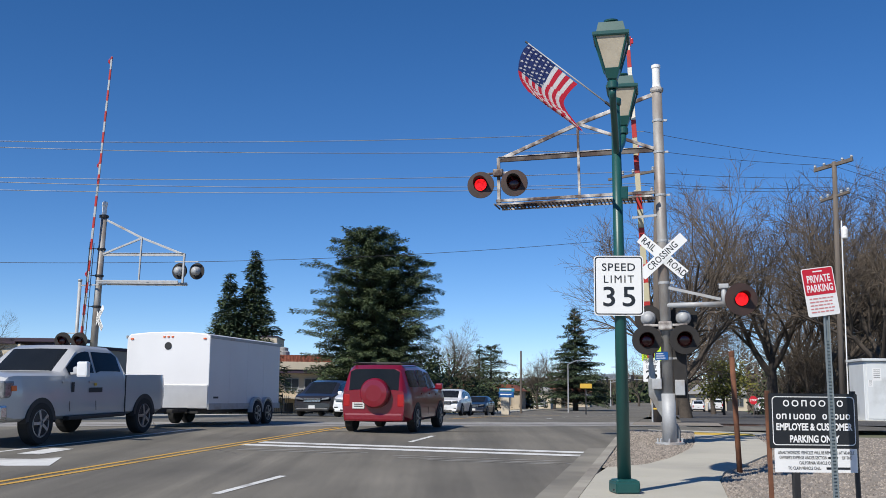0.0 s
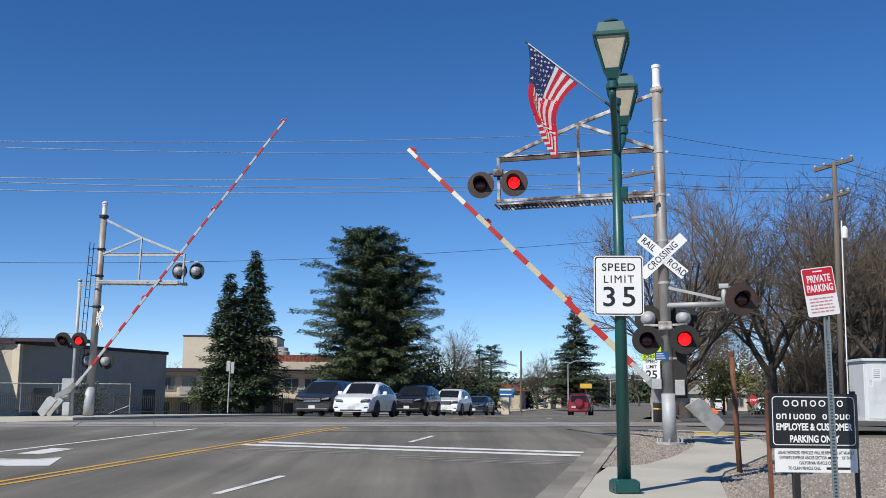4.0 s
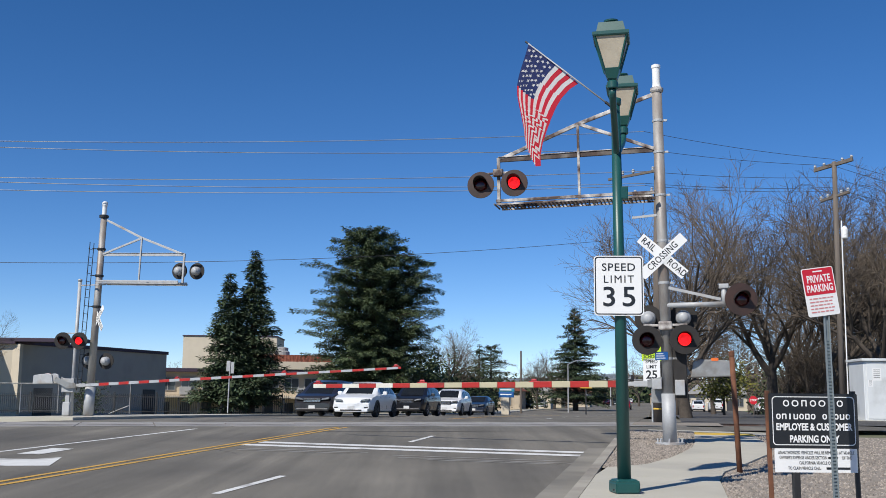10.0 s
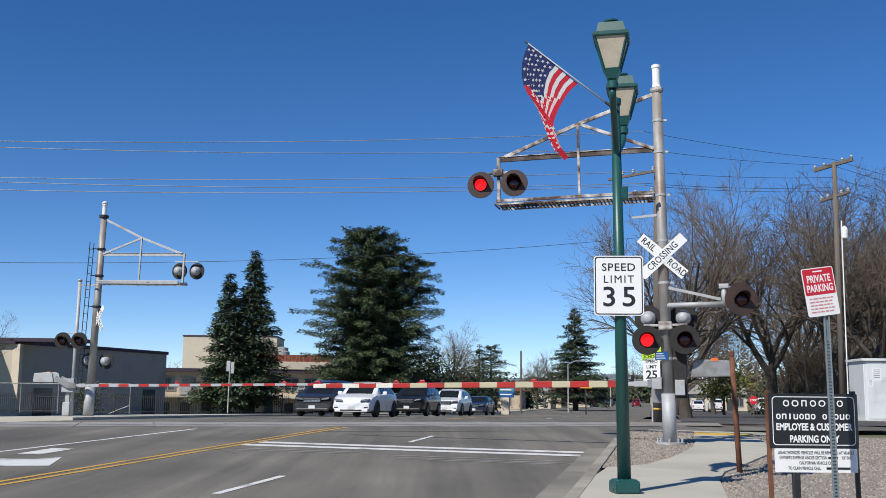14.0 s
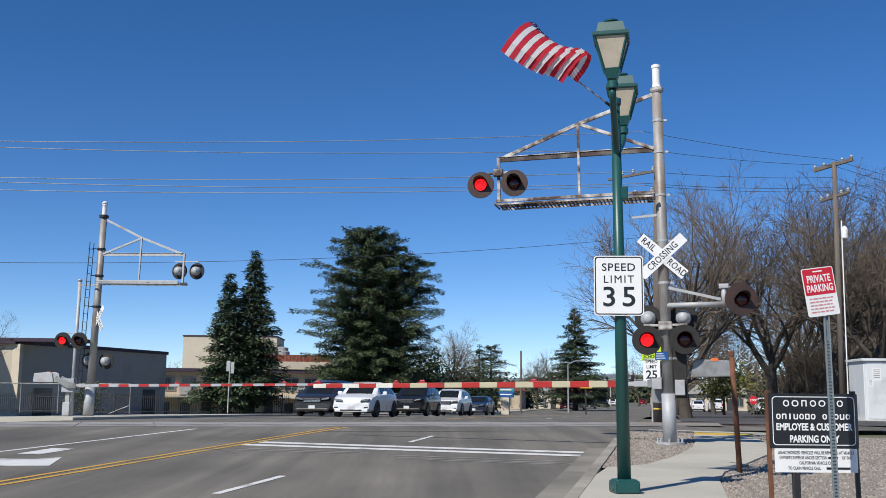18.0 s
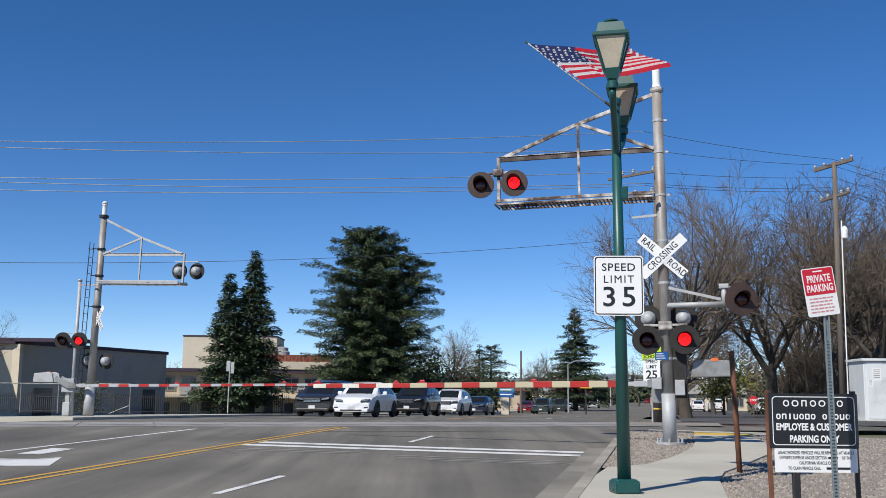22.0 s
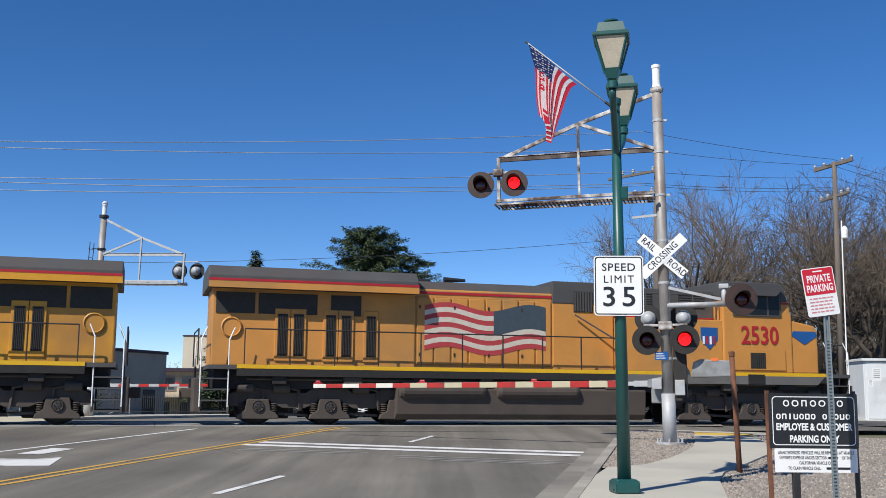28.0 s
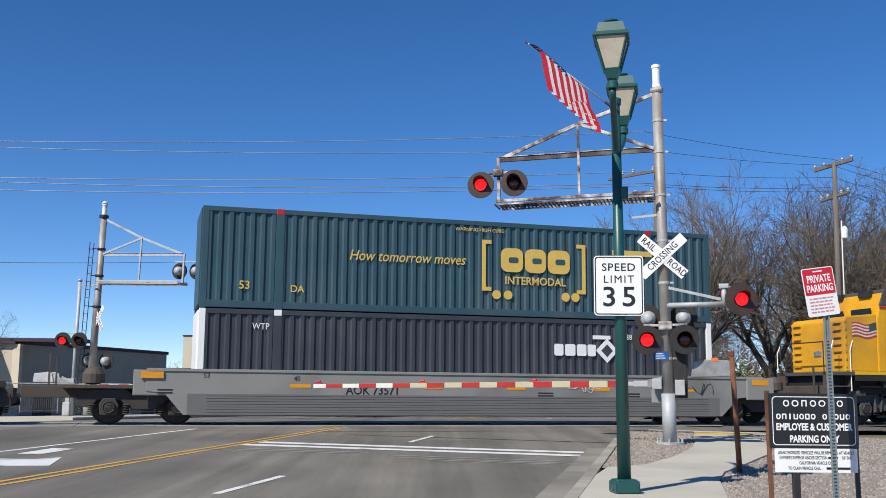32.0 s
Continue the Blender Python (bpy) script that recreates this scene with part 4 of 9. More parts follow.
for _i in range(len(_o)):
    _j = (_i + 1) % len(_o)
    bm.faces.new((_va[_i], _va[_j], _vb[_j], _vb[_i]))
part("border", bm, SIGN_WHITE, board)
bm = B()
prism(bm, rounded(0.76, 0.215, 0.004, 2), -0.006, 0.006, pose(-0.01, 0, 0.315 - bz))
part("white_panel", bm, SIGN_WHITE, board)
def hollow(bm, w, h, t, r, y0, y1, m, gap=-1):
    """A rounded frame: outline w by h with a stroke of t; gap: the side left open (0 right, 1 top, 2 left, 3 bottom)."""
    o, q = rounded(w, h, r, 4), rounded(w - 2 * t, h - 2 * t, max(0.002, r - t), 4)
    n = len(o)
    b = bmesh.new()
    ring = [[b.verts.new((x, y, z)) for (x, z), y in ((o[i], y0), (q[i], y0), (q[i], y1), (o[i], y1))] for i in range(n)]
    cut = (5 * gap + 19) % 20 if gap >= 0 else -1
    for i in range(n):
        a, c = ring[i], ring[(i + 1) % n]
        if i == cut:
            b.faces.new(a)
            b.faces.new(c[::-1])
            continue
        for k in range(4):
            b.faces.new((a[k], a[(k + 1) % 4], c[(k + 1) % 4], c[k]))
    bmesh.ops.recalc_face_normals(b, faces=b.faces[:])
    b.transform(m)
    return merge(bm, b)


for _k in range(7):         # trade name as plain shapes
    x = -0.27 + 0.083 * _k
    part("name_shape", hollow(B(), (0.056, 0.064, 0.05)[_k % 3], 0.060, 0.011, (0.026, 0.029, 0.008)[_k % 3], -0.011, -0.009, pose(x, 0, 0.835 - bz), (1, -1, 3, -1, 3, -1, 1)[_k]), SIGN_WHITE, board)
for _k in range(13):
    if _k == 7:
        continue
    x = -0.345 + 0.0535 * _k
    if _k in (2, 9):
        part("name_shape", box(B(), x - 0.007, x + 0.007, -0.011, -0.009, 0.688 - bz, 0.740 - bz), SIGN_WHITE, board)
    else:
        part("name_shape", hollow(B(), 0.042, 0.052, 0.011, (0.020, 0.006)[_k % 2], -0.011, -0.009, pose(x, 0, 0.714 - bz), (1, 3, -1, 1, 3, -1, -1, -1, 3, -1, 3, 1, -1)[_k]), SIGN_WHITE, board)
words("lettering", "EMPLOYEE & CUSTOMER", 0.088, SIGN_WHITE, board, pose(-0.02, -0.0105, 0.617 - bz), 0.001, 0.72, 0.003)
words("lettering", "PARKING ONLY", 0.088, SIGN_WHITE, board, pose(-0.02, -0.0105, 0.507 - bz), 0.001, 0.72, 0.003)
words("lettering", "UNAUTHORIZED VEHICLES WILL BE REMOVED AT VEHICLE", 0.040, SIGN_BLACK, board, pose(-0.01, -0.0085, 0.385 - bz), 0.0008, 0.66)
words("lettering", "OWNER'S EXPENSE UNDER SECTION", 0.040, SIGN_BLACK, board, pose(-0.13, -0.0085, 0.340 - bz), 0.0008, 0.66)
words("lettering", "OF THE", 0.040, SIGN_BLACK, board, pose(0.27, -0.0085, 0.340 - bz), 0.0008, 0.66)
text_bar(0.10, 0.19, 0.33 - bz, 0.35 - bz, SIGN_BLACK, board, -0.0075)
words("lettering", "CALIFORNIA VEHICLE CODE", 0.040, SIGN_BLACK, board, pose(0.0, -0.0085, 0.293 - bz), 0.0008, 0.66)
words("lettering", "TO CLAIM VEHICLE CALL:", 0.040, SIGN_BLACK, board, pose(-0.12, -0.0085, 0.245 - bz), 0.0008, 0.66)
text_bar(0.08, 0.30, 0.235 - bz, 0.255 - bz, SIGN_BLACK, board, -0.0075)

PX, PY = 3.46, 9.18
pz = lie(PX, PY) + UP - 0.03
psign = thing("parking_sign", pose(PX, PY, pz, 0, -0.6, 0), "red and white private parking sign on a perforated steel post", "sign")
bm = B()
for _sx in (-0.02, 0.02):
    bar(bm, (_sx, 0, -0.1), (_sx, 0, 1.72 - pz), 0.014, 0.012)
for _k in range(60):
    box(bm, -0.02, 0.02, -0.004, 0.004, 0.03 * _k, 0.03 * _k + 0.016)
box(bm, -0.024, 0.024, 0.012, 0.016, -0.1, 1.70 - pz)
part("post", bm, surf("galvanised_dull", (0.26, 0.30, 0.31), (0.20, 0.235, 0.245), 9, 0.55, 0.4), psign, "grey-green perforated steel post")
_pp = part("plate", prism(B(), rounded(0.305, 0.435, 0.02), -0.002, 0.002), SIGN_WHITE, psign, "", m=pose(-0.05, -0.022, 1.83 - pz, 0, -7.5, 8))
bm = B()
prism(bm, rounded(0.288, 0.235, 0.012), -0.0035, -0.0025, pose(0, 0, 0.092))
part("red_field", bm, SIGN_RED, _pp)
words("lettering", "PRIVATE", 0.092, SIGN_WHITE, _pp, pose(0, -0.005, 0.115), 0.0008, 0.66, 0.002)
words("lettering", "PARKING", 0.092, SIGN_WHITE, _pp, pose(0, -0.005, 0.03), 0.0008, 0.66, 0.002)
text_bar(-0.045, 0.045, 0.178, 0.19, SIGN_WHITE, _pp, -0.004)
_rg = random.Random(8)
for _k in range(5):                 # small print, word by word
    _x = -0.118
    while _x < 0.10:
        _w = min(_rg.uniform(0.018, 0.05), 0.118 - _x)
        text_bar(_x, _x + _w, -0.064 - 0.030 * _k, -0.053 - 0.030 * _k, SIGN_PINK, _pp, -0.003)
        _x += _w + 0.009

RX0, RY0 = 4.55, 15.95
rpost = thing("steel_post", pose(RX0, RY0, lie(RX0, RY0) + UP - 0.03, 0, -2.2, 0), "leaning rusty steel post beside the pavement", "post")
bm = B()
tube(bm, (0, 0, -0.1), (0, 0, 1.82), 0.042, 0.040, 12)
part("pipe", bm, RUST, rpost, smooth=True)
bm = B()
lathe(bm, [(0.046, 1.76), (0.048, 1.83), (0.02, 1.85)], 12)
part("cap", bm, RUST, rpost)

# utility pole stub with yellow bands behind the mast, and school speed sign
wp = thing("utility_pole", pose(7.56, 36.46, lie(7.56, 36.46), 0, 0, 0), "dark timber pole with yellow reflective bands", "utility pole")
bm = B()
tube(bm, (0, 0, 0), (0.22, 0, 9.5), 0.17, 0.13, 18)
part("shaft", bm, WOOD_POLE, wp, smooth=True)
for _k in range(5):
    bm = B()
    lathe(bm, [(0.172, 0.45 + 0.3 * _k), (0.178, 0.455 + 0.3 * _k), (0.178, 0.50 + 0.3 * _k), (0.172, 0.505 + 0.3 * _k)], 18)
    part("reflective_band", bm, TACTILE, wp)
for _z, _l in ((8.86, 1.6), (8.09, 1.3)):
    bm = B()
    bar(bm, (0.0 - _l * 0.9, 0.9, _z), (0.27 + _l * 0.05, -0.5, _z + 0.1), 0.08, 0.09, 0.01)
    part("crossarm", bm, WOOD_POLE, wp)
    for _q in (-1.0, -0.7, -0.35, 0.3):
        bm = B()
        lathe(bm, [(0.03, 0), (0.06, 0.04), (0.04, 0.08), (0.06, 0.12), (0.03, 0.16)], 10, pose(-0.3 + 0.6 * _l * _q, -0.75 * _q, _z + 0.10))
        part("insulator", bm, GALV, wp)
ss = thing("school_sign", pose(7.28, 35.86, lie(7.28, 35.86), 0, 0, -10), "lime and white school speed limit sign on a post", "sign")
bm = B()
tube(bm, (0, 0, 0), (0, 0, 3.1), 0.03, n=10)
part("post", bm, GALV, ss)
_p1 = part("plate", prism(B(), rounded(0.58, 0.80, 0.03), -0.003, 0.003), SIGN_WHITE, ss, "white speed limit plate", m=pose(0, -0.04, 1.81 - lie(7.28, 35.86)))
words("lettering", "SPEED", 0.17, SIGN_BLACK, _p1, pose(0, -0.005, 0.29), 0.001, 0.9, 0.003)
words("lettering", "LIMIT", 0.17, SIGN_BLACK, _p1, pose(0, -0.005, 0.11), 0.001, 0.9, 0.003)
words("lettering", "25", 0.40, SIGN_BLACK, _p1, pose(0, -0.005, -0.17), 0.001, 1.0, 0.008)
_p2 = part("plate", prism(B(), rounded(0.66, 0.30, 0.02), -0.003, 0.003), SIGN_LIME, ss, "lime school plate", m=pose(0, -0.04, 2.27 - lie(7.28, 35.86)))
words("lettering", "SCHOOL", 0.16, SIGN_BLACK, _p2, pose(0, -0.005, 0), 0.001, 0.85, 0.003)
part("plate", prism(B(), [(-0.2, -0.25), (0.3, -0.25), (0.3, 0.25)], -0.003, 0.003), SIGN_LIME, ss, "lime warning plate", m=pose(0.25, -0.05, 2.60 - lie(7.28, 35.86)))
# ---------------------------------------------------------------- trees
def tube_fast(V, F, p, q, r0, r1, n):
    d = (q - p)
    ln = d.length
    if ln < 1e-6:
        return
    d = d / ln
    u = d.orthogonal().normalized()
    v = d.cross(u)
    k = len(V)
    for i in range(n):
        a = 2 * math.pi * i / n
        c = u * math.cos(a) + v * math.sin(a)
        V.append(p + c * r0)
        V.append(q + c * r1)
    for i in range(n):
        j = (i + 1) % n
        F.append((k + 2 * i, k + 2 * j, k + 2 * j + 1, k + 2 * i + 1))


def grow_bare(rng, height, spread, levels=5, kids=(6, 5, 5, 4, 4), trunk_r=0.2, fork=0.3):
    """A leafless tree: returns its trunk and twig meshes' points."""
    V, F, TV, TF = [], [], [], []

    def branch(p, d, ln, r, lv):
        segs = 4 if lv < 2 else (3 if lv < 4 else 2)
        pts = [p]
        for i in range(segs):
            wob = Vector((rng.uniform(-1, 1), rng.uniform(-1, 1), rng.uniform(-0.6, 0.8))) * (0.10 + 0.07 * lv)
            d = (d + wob + Vector((0, 0, 0.06 if lv else 0.1))).normalized()
            pts.append(pts[-1] + d * ln / segs)
        for i in range(segs):
            a, b = r * (1 - 0.6 * i / segs), r * (1 - 0.6 * (i + 1) / segs)
            if lv < 2:
                tube_fast(V, F, pts[i], pts[i + 1], a, b, 7)
            else:
                tube_fast(TV, TF, pts[i], pts[i + 1], a, b, 3)
        if lv < levels:
            n = kids[lv]
            for k in range(n):
                t = (fork if lv == 0 else 0.2) + (1 - (fork if lv == 0 else 0.2)) * (k + rng.random()) / n
                i = min(segs - 1, int(t * segs))
                q = pts[i].lerp(pts[i + 1], t * segs - i)
                dd = (pts[i + 1] - pts[i]).normalized()
                side = dd.orthogonal().normalized()
                side.rotate(Matrix.Rotation(rng.uniform(0, 6.283), 3, dd))
                nd = (dd * rng.uniform(0.55, 1.0) + side * rng.uniform(0.5, 1.0) * spread).normalized()
                branch(q, nd, ln * rng.uniform(0.48, 0.70) * (1 - 0.25 * t if lv == 0 else 1), max(0.010, r * (1 - 0.5 * t) * rng.uniform(0.50, 0.68)), lv + 1)
    branch(Vector((0, 0, -0.1)), Vector((rng.uniform(-0.08, 0.08), rng.uniform(-0.08, 0.08), 1)), height * 0.62, trunk_r, 0)
    return V, F, TV, TF


def grow_tree(rng, spread, kids):
    """A leafless street tree of 10 m: short trunk, a vase of stout limbs, ever finer branches."""
    V, F, TV, TF = [], [], [], []
    reach = (2.3, 4.6, 2.5, 1.35, 0.80, 0.46)

    def branch(p, d, lv, r, k=1.0):
        segs = (3, 7, 5, 3, 2, 2)[lv]
        ln = reach[lv] * k
        pts = [p]
        for i in range(segs):
            wob = Vector((rng.uniform(-1, 1), rng.uniform(-1, 1), rng.uniform(-0.8, 0.8))) * (0.07, 0.17, 0.20, 0.24, 0.28, 0.3)[lv]
            d = (d + wob + Vector((0, 0, 0.05))).normalized()
            pts.append(pts[-1] + d * ln / segs)
        for i in range(segs):
            a, b = r * (1 - 0.62 * i / segs), r * (1 - 0.62 * (i + 1) / segs)
            tube_fast(*((V, F) if lv < 3 else (TV, TF)), pts[i], pts[i + 1], a, b, (8, 7, 5, 3, 3, 3)[lv])
        if lv >= 5:
            return
        n = kids[lv]
        a0 = rng.uniform(0, 6.283)
        for q in range(n):
            t = (0.62 if lv == 0 else 0.22) + (0.38 if lv == 0 else 0.78) * (q + rng.random()) / n
            i = min(segs - 1, int(t * segs))
            c = pts[i].lerp(pts[i + 1], t * segs - i)
            dd = (pts[i + 1] - pts[i]).normalized()
            side = dd.orthogonal().normalized()
            side.rotate(Matrix.Rotation(a0 + 2.4 * q + rng.uniform(-0.5, 0.5), 3, dd))
            nd = (dd + side * rng.uniform(0.45, 1.05) * (spread if lv == 0 else 0.9)).normalized()
            branch(c, nd, lv + 1, max(0.0065, r * (1 - 0.5 * t) * rng.uniform(0.52, 0.72)), rng.uniform(0.7, 1.15) * (1.15 - 0.4 * t if lv else 1))
    branch(Vector((0, 0, -0.1)), Vector((rng.uniform(-0.15, 0.15), rng.uniform(-0.1, 0.1), 1)), 0, 0.25)
    top = max(p.z for p in TV) / 10
    return [p / top for p in V], F, [p / top for p in TV], TF


BARE = []


def bare_tree(x, y, z, h, kind_i, rz=0.0, label="leafless tree with a dense web of bare twigs", scale=1.0):
    """Places one of the grown bare trees."""
    while len(BARE) <= kind_i:
        k = len(BARE)
        rng = random.Random(31 + k)
        V, F, TV, TF = grow_tree(rng, (0.8, 1.0, 0.7, 0.9)[k % 4], ((5, 6, 6, 5, 4), (6, 6, 6, 5, 3), (5, 7, 6, 4, 4), (4, 7, 6, 5, 4))[k % 4])
        t = thing("bare_tree", Matrix.Identity(4), label, "tree", "bare trees along the line")
        raw("trunk", V, F, BARK, t, smooth=True)
        raw("crown", TV, TF, TWIG, t, "web of bare branches and twigs")
        BARE.append([t, False])
    m = Matrix.LocRotScale((x, y, z), Euler((0, 0, rz)), None)
    t, used = BARE[kind_i]
    if not used:
        BARE[kind_i][1] = True
        ob = t
        ob.matrix_basis = m
        ob.scale = (h / 10,) * 3
    else:
        ob = copy_thing(t, m)
        ob.scale = (h / 10,) * 3
    ob["label"] = label
    return ob


def needle_tree(name, x, y, z, h, width, mat, label, seed, shape="cone", tiers=26, per=7, dense=1.0, leaders=1, droop=0.25):
    """A conifer: trunk, limbs and many small drooping sprays."""
    rng = random.Random(seed)
    t = thing(name, pose(x, y, z), label, "tree")
    V, F, LV, LF = [], [], [], []
    tops = [(0.0, 0.0, h)] + [((-0.13, 0.12, 0.31, -0.02)[q % 4] * width, rng.uniform(-0.15, 0.15) * width, h * (0.97, 0.975, 0.84, 0.99)[q % 4]) for q in range(leaders - 1)]
    for tx, ty, th in tops:
        p0 = Vector((tx * 0.1, ty * 0.1, -0.2))
        p1 = Vector((tx * 0.6, ty * 0.6, th * 0.5))
        p2 = Vector((tx, ty, th))
        r = 0.028 * h if (tx == 0 and ty == 0) else 0.014 * h
        tube_fast(V, F, p0, p1, r, r * 0.6, 8)
        tube_fast(V, F, p1, p2, r * 0.6, 0.02, 6)
        for i in range(tiers):
            f = (i + rng.random()) / tiers
            zf = (0.08 if shape == "cone" else 0.10) + 0.92 * f
            if shape == "cone":
                reach = width / 2 * (1 - zf) ** 0.95 * rng.uniform(0.72, 1.15) + 0.10
            else:
                base = math.sin(min(1.0, (1.03 - zf) * 1.55) * math.pi * 0.5) ** 0.7
                reach = width / 2 * base * rng.uniform(0.72, 1.10) * (1 if leaders == 1 else 0.78) + 0.3
            c = p0.lerp(p1, zf * 2) if zf < 0.5 else p1.lerp(p2, zf * 2 - 1)
            a0 = rng.uniform(0, 6.283)
            for k in range(per):
                a = a0 + 6.283 * k / per + rng.uniform(-0.35, 0.35)
                zk = min(0.99, max(0.06, zf + rng.uniform(-1.2, 1.2) / tiers))
                c = p0.lerp(p1, zk * 2) if zk < 0.5 else p1.lerp(p2, zk * 2 - 1)
                ln = reach * (rng.uniform(0.7, 1.08) if shape == "cone" else rng.uniform(0.5, 1.2))
                rise = (0.30 if shape == "cone" else 0.22) * (1 - droop) - droop * 0.4
                out = Vector((math.cos(a), math.sin(a), 0))
                tip = c + out * ln + Vector((0, 0, ln * (rise + (rng.uniform(-0.12, 0.1) if shape == "cone" else rng.uniform(-0.32, 0.30)))))
                mid = c.lerp(tip, 0.55) + Vector((0, 0, ln * 0.07))
                tube_fast(V, F, c, mid, 0.02 + 0.012 * ln, 0.012 + 0.006 * ln, 3)
                tube_fast(V, F, mid, tip, 0.012 + 0.006 * ln, 0.008, 3)
                n = int(max(8, ln * 30 * dense))
                side = Vector((-out.y, out.x, 0))
                for q in range(n):
                    s = 0.18 + 0.86 * (q + rng.random()) / n
                    b = c.lerp(mid, s / 0.55) if s < 0.55 else mid.lerp(tip, (s - 0.55) / 0.45)
                    wd = (ln * 0.26 * (1.12 - s) * 1.6 + 0.14) * (1.0 if shape == "cone" else 0.62)
                    b = b + side * rng.uniform(-wd, wd) + Vector((0, 0, rng.uniform(-0.22, 0.06) if shape == "cone" else rng.uniform(-0.20, 0.16)))
                    sl = rng.uniform(0.22, 0.46) * (0.75 + 0.02 * h) * (0.92 if shape == "cone" else 0.70)
                    d = (out * rng.uniform(0.2, 1.0) + side * rng.uniform(-0.9, 0.9) + Vector((0, 0, rng.uniform(-0.55, 0.22)))).normalized()
                    w = d.cross(Vector((rng.uniform(-0.4, 0.4), rng.uniform(-0.4, 0.4), 1))).normalized() * sl * rng.uniform(0.12, 0.22)
                    e = len(LV)
                    LV += [b - w * 0.4, b + d * sl * 0.55 - w, b + d * sl, b + d * sl * 0.5 + w]
                    LF.append((e, e + 1, e + 2, e + 3))
    raw("trunk", V, F, BARK, t)
    raw("crown", LV, LF, mat, t, "dense dark green needled crown")
    return t


def leafy(name, x, y, z, h, w, mat, label, seed, n=1500, leaf=0.22, low=0.15):
    """A rounded leafy crown of many small leaves in clumps, on a forked trunk."""
    rng = random.Random(seed)
    t = thing(name, pose(x, y, z), label, "tree" if h > 2.5 else "shrub")
    V, F, LV, LF = [], [], [], []
    clumps = []
    for i in range(26):
        a, f = rng.uniform(0, 6.283), rng.random()
        zz = h * (low + (1 - low) * f)
        rr = w / 2 * math.sin(math.pi * (0.12 + 0.80 * f)) * math.sqrt(rng.random())
        c = Vector((rr * math.cos(a), rr * math.sin(a), zz * 0.94))
        clumps.append(c)
        tube_fast(V, F, Vector((0, 0, h * low * 0.8)), c, 0.012 * h, 0.02, 4)
    tube_fast(V, F, Vector((0, 0, -0.2)), Vector((0, 0, h * low)), 0.03 * h, 0.02 * h, 8)
    for i in range(n):
        c = rng.choice(clumps)
        p = c + Vector((rng.gauss(0, 1), rng.gauss(0, 1), rng.gauss(0, 0.8))) * w * 0.105
        d = Vector((rng.uniform(-1, 1), rng.uniform(-1, 1), rng.uniform(-0.8, 0.6))).normalized() * leaf * rng.uniform(0.7, 1.4)
        u = d.orthogonal().normalized() * leaf * 0.35
        e = len(LV)
        LV += [p, p + d * 0.5 - u, p + d, p + d * 0.5 + u]
        LF.append((e, e + 1, e + 2, e + 3))
    raw("trunk", V, F, BARK, t)
    raw("crown", LV, LF, mat, t)
    return t


def at(px, depth, up=0.0):
    """Ground under a bearing given as sideways slope and forward distance."""
    return px * depth, depth, lie(px * depth, depth) + up


_x, _y, _z = at(-0.0695, 86, 0)
needle_tree("cedar_tree", _x, _y, _z, 15.6, 11.4, CEDAR, "broad dark green cedar with layered irregular boughs", 3, "cedar", 24, 6, 3.4, 5, 0.1)
_x, _y, _z = at(-0.184, 62, 0)
needle_tree("conifer_tree", _x, _y, _z, 9.9, 5.0, SPRUCE, "slender dark green conifer behind the fence", 4, "cone", 36, 9, 2.0)
_x, _y, _z = at(-0.208, 61, 0)
needle_tree("conifer_tree", _x, _y, _z, 8.4, 4.8, SPRUCE, "slender dark green conifer behind the fence", 5, "cone", 32, 9, 2.0)
_x, _y, _z = at(0.129, 150, 0)
needle_tree("deodar_tree", _x, _y, _z, 15.0, 13.0, SPRUCE, "tall dark deodar beside the far road", 6, "cone", 24, 9, 2.6, 1, 0.35)
_x, _y, _z = at(0.0475, 150, 0)
needle_tree("pine_tree", _x, _y, _z, 9.2, 7.4, OLIVE, "dark green pine beside the far road", 7, "cedar", 18, 8, 2.2)
_x, _y, _z = at(0.036, 125, 0)
needle_tree("conifer_tree", _x, _y, _z, 8.2, 5.0, SPRUCE, "dark conifer beyond the queue of cars", 17, "cone", 18, 7, 1.6)
_x, _y, _z = at(0.066, 170, 0)
leafy("evergreen_tree", _x, _y, _z, 4.5, 11.0, OLIVE, "low dark evergreens along the far road", 18, 2200, 0.5)
_x, _y, _z = at(0.012, 110, 0)
needle_tree("conifer_tree", _x, _y, _z, 7.2, 3.2, SPRUCE, "small dark conifer beside the cedar", 8, "cone", 20, 6, 0.9)
_x, _y, _z = at(0.028, 118, 0)
leafy("evergreen_tree", _x, _y, _z, 4.6, 7.5, OLIVE, "low dark evergreen tree beyond the queue of cars", 9, 2600, 0.4)
_x, _y, _z = at(-0.02, 98, 0)
leafy("evergreen_tree", _x, _y, _z, 5.0, 8.0, OLIVE, "low dark evergreen tree beneath the cedar", 10, 2600, 0.4)

for _px, _d, _h, _k, _r in ((0.236, 50, 12.8, 1, 0.3), (0.205, 64, 13.0, 0, 2.3), (0.318, 55, 14.2, 0, 1.1), (0.372, 52, 12.6, 3, 4.0), (0.428, 49, 14.0, 1, 0.9), (0.455, 56, 15.2, 0, 5.1), (0.395, 66, 14.0, 0, 3.3), (0.345, 70, 13.5, 3, 2.6), (0.415, 86, 14.5, 2, 0.4),
                            (0.36, 88, 14.0, 1, 3.0), (0.445, 78, 14.0, 3, 5.5), (0.330, 115, 15.0, 0, 2.2), (0.262, 120, 13.0, 1, 5.0), (0.215, 170, 15.0, 2, 0.1), (0.43, 118, 17.0, 0, 0.8), (0.225, 96, 13.0, 3, 4.4)):
    _x, _y, _z = at(_px, _d, -0.1)
    bare_tree(_x, _y, _z, _h, _k, _r)
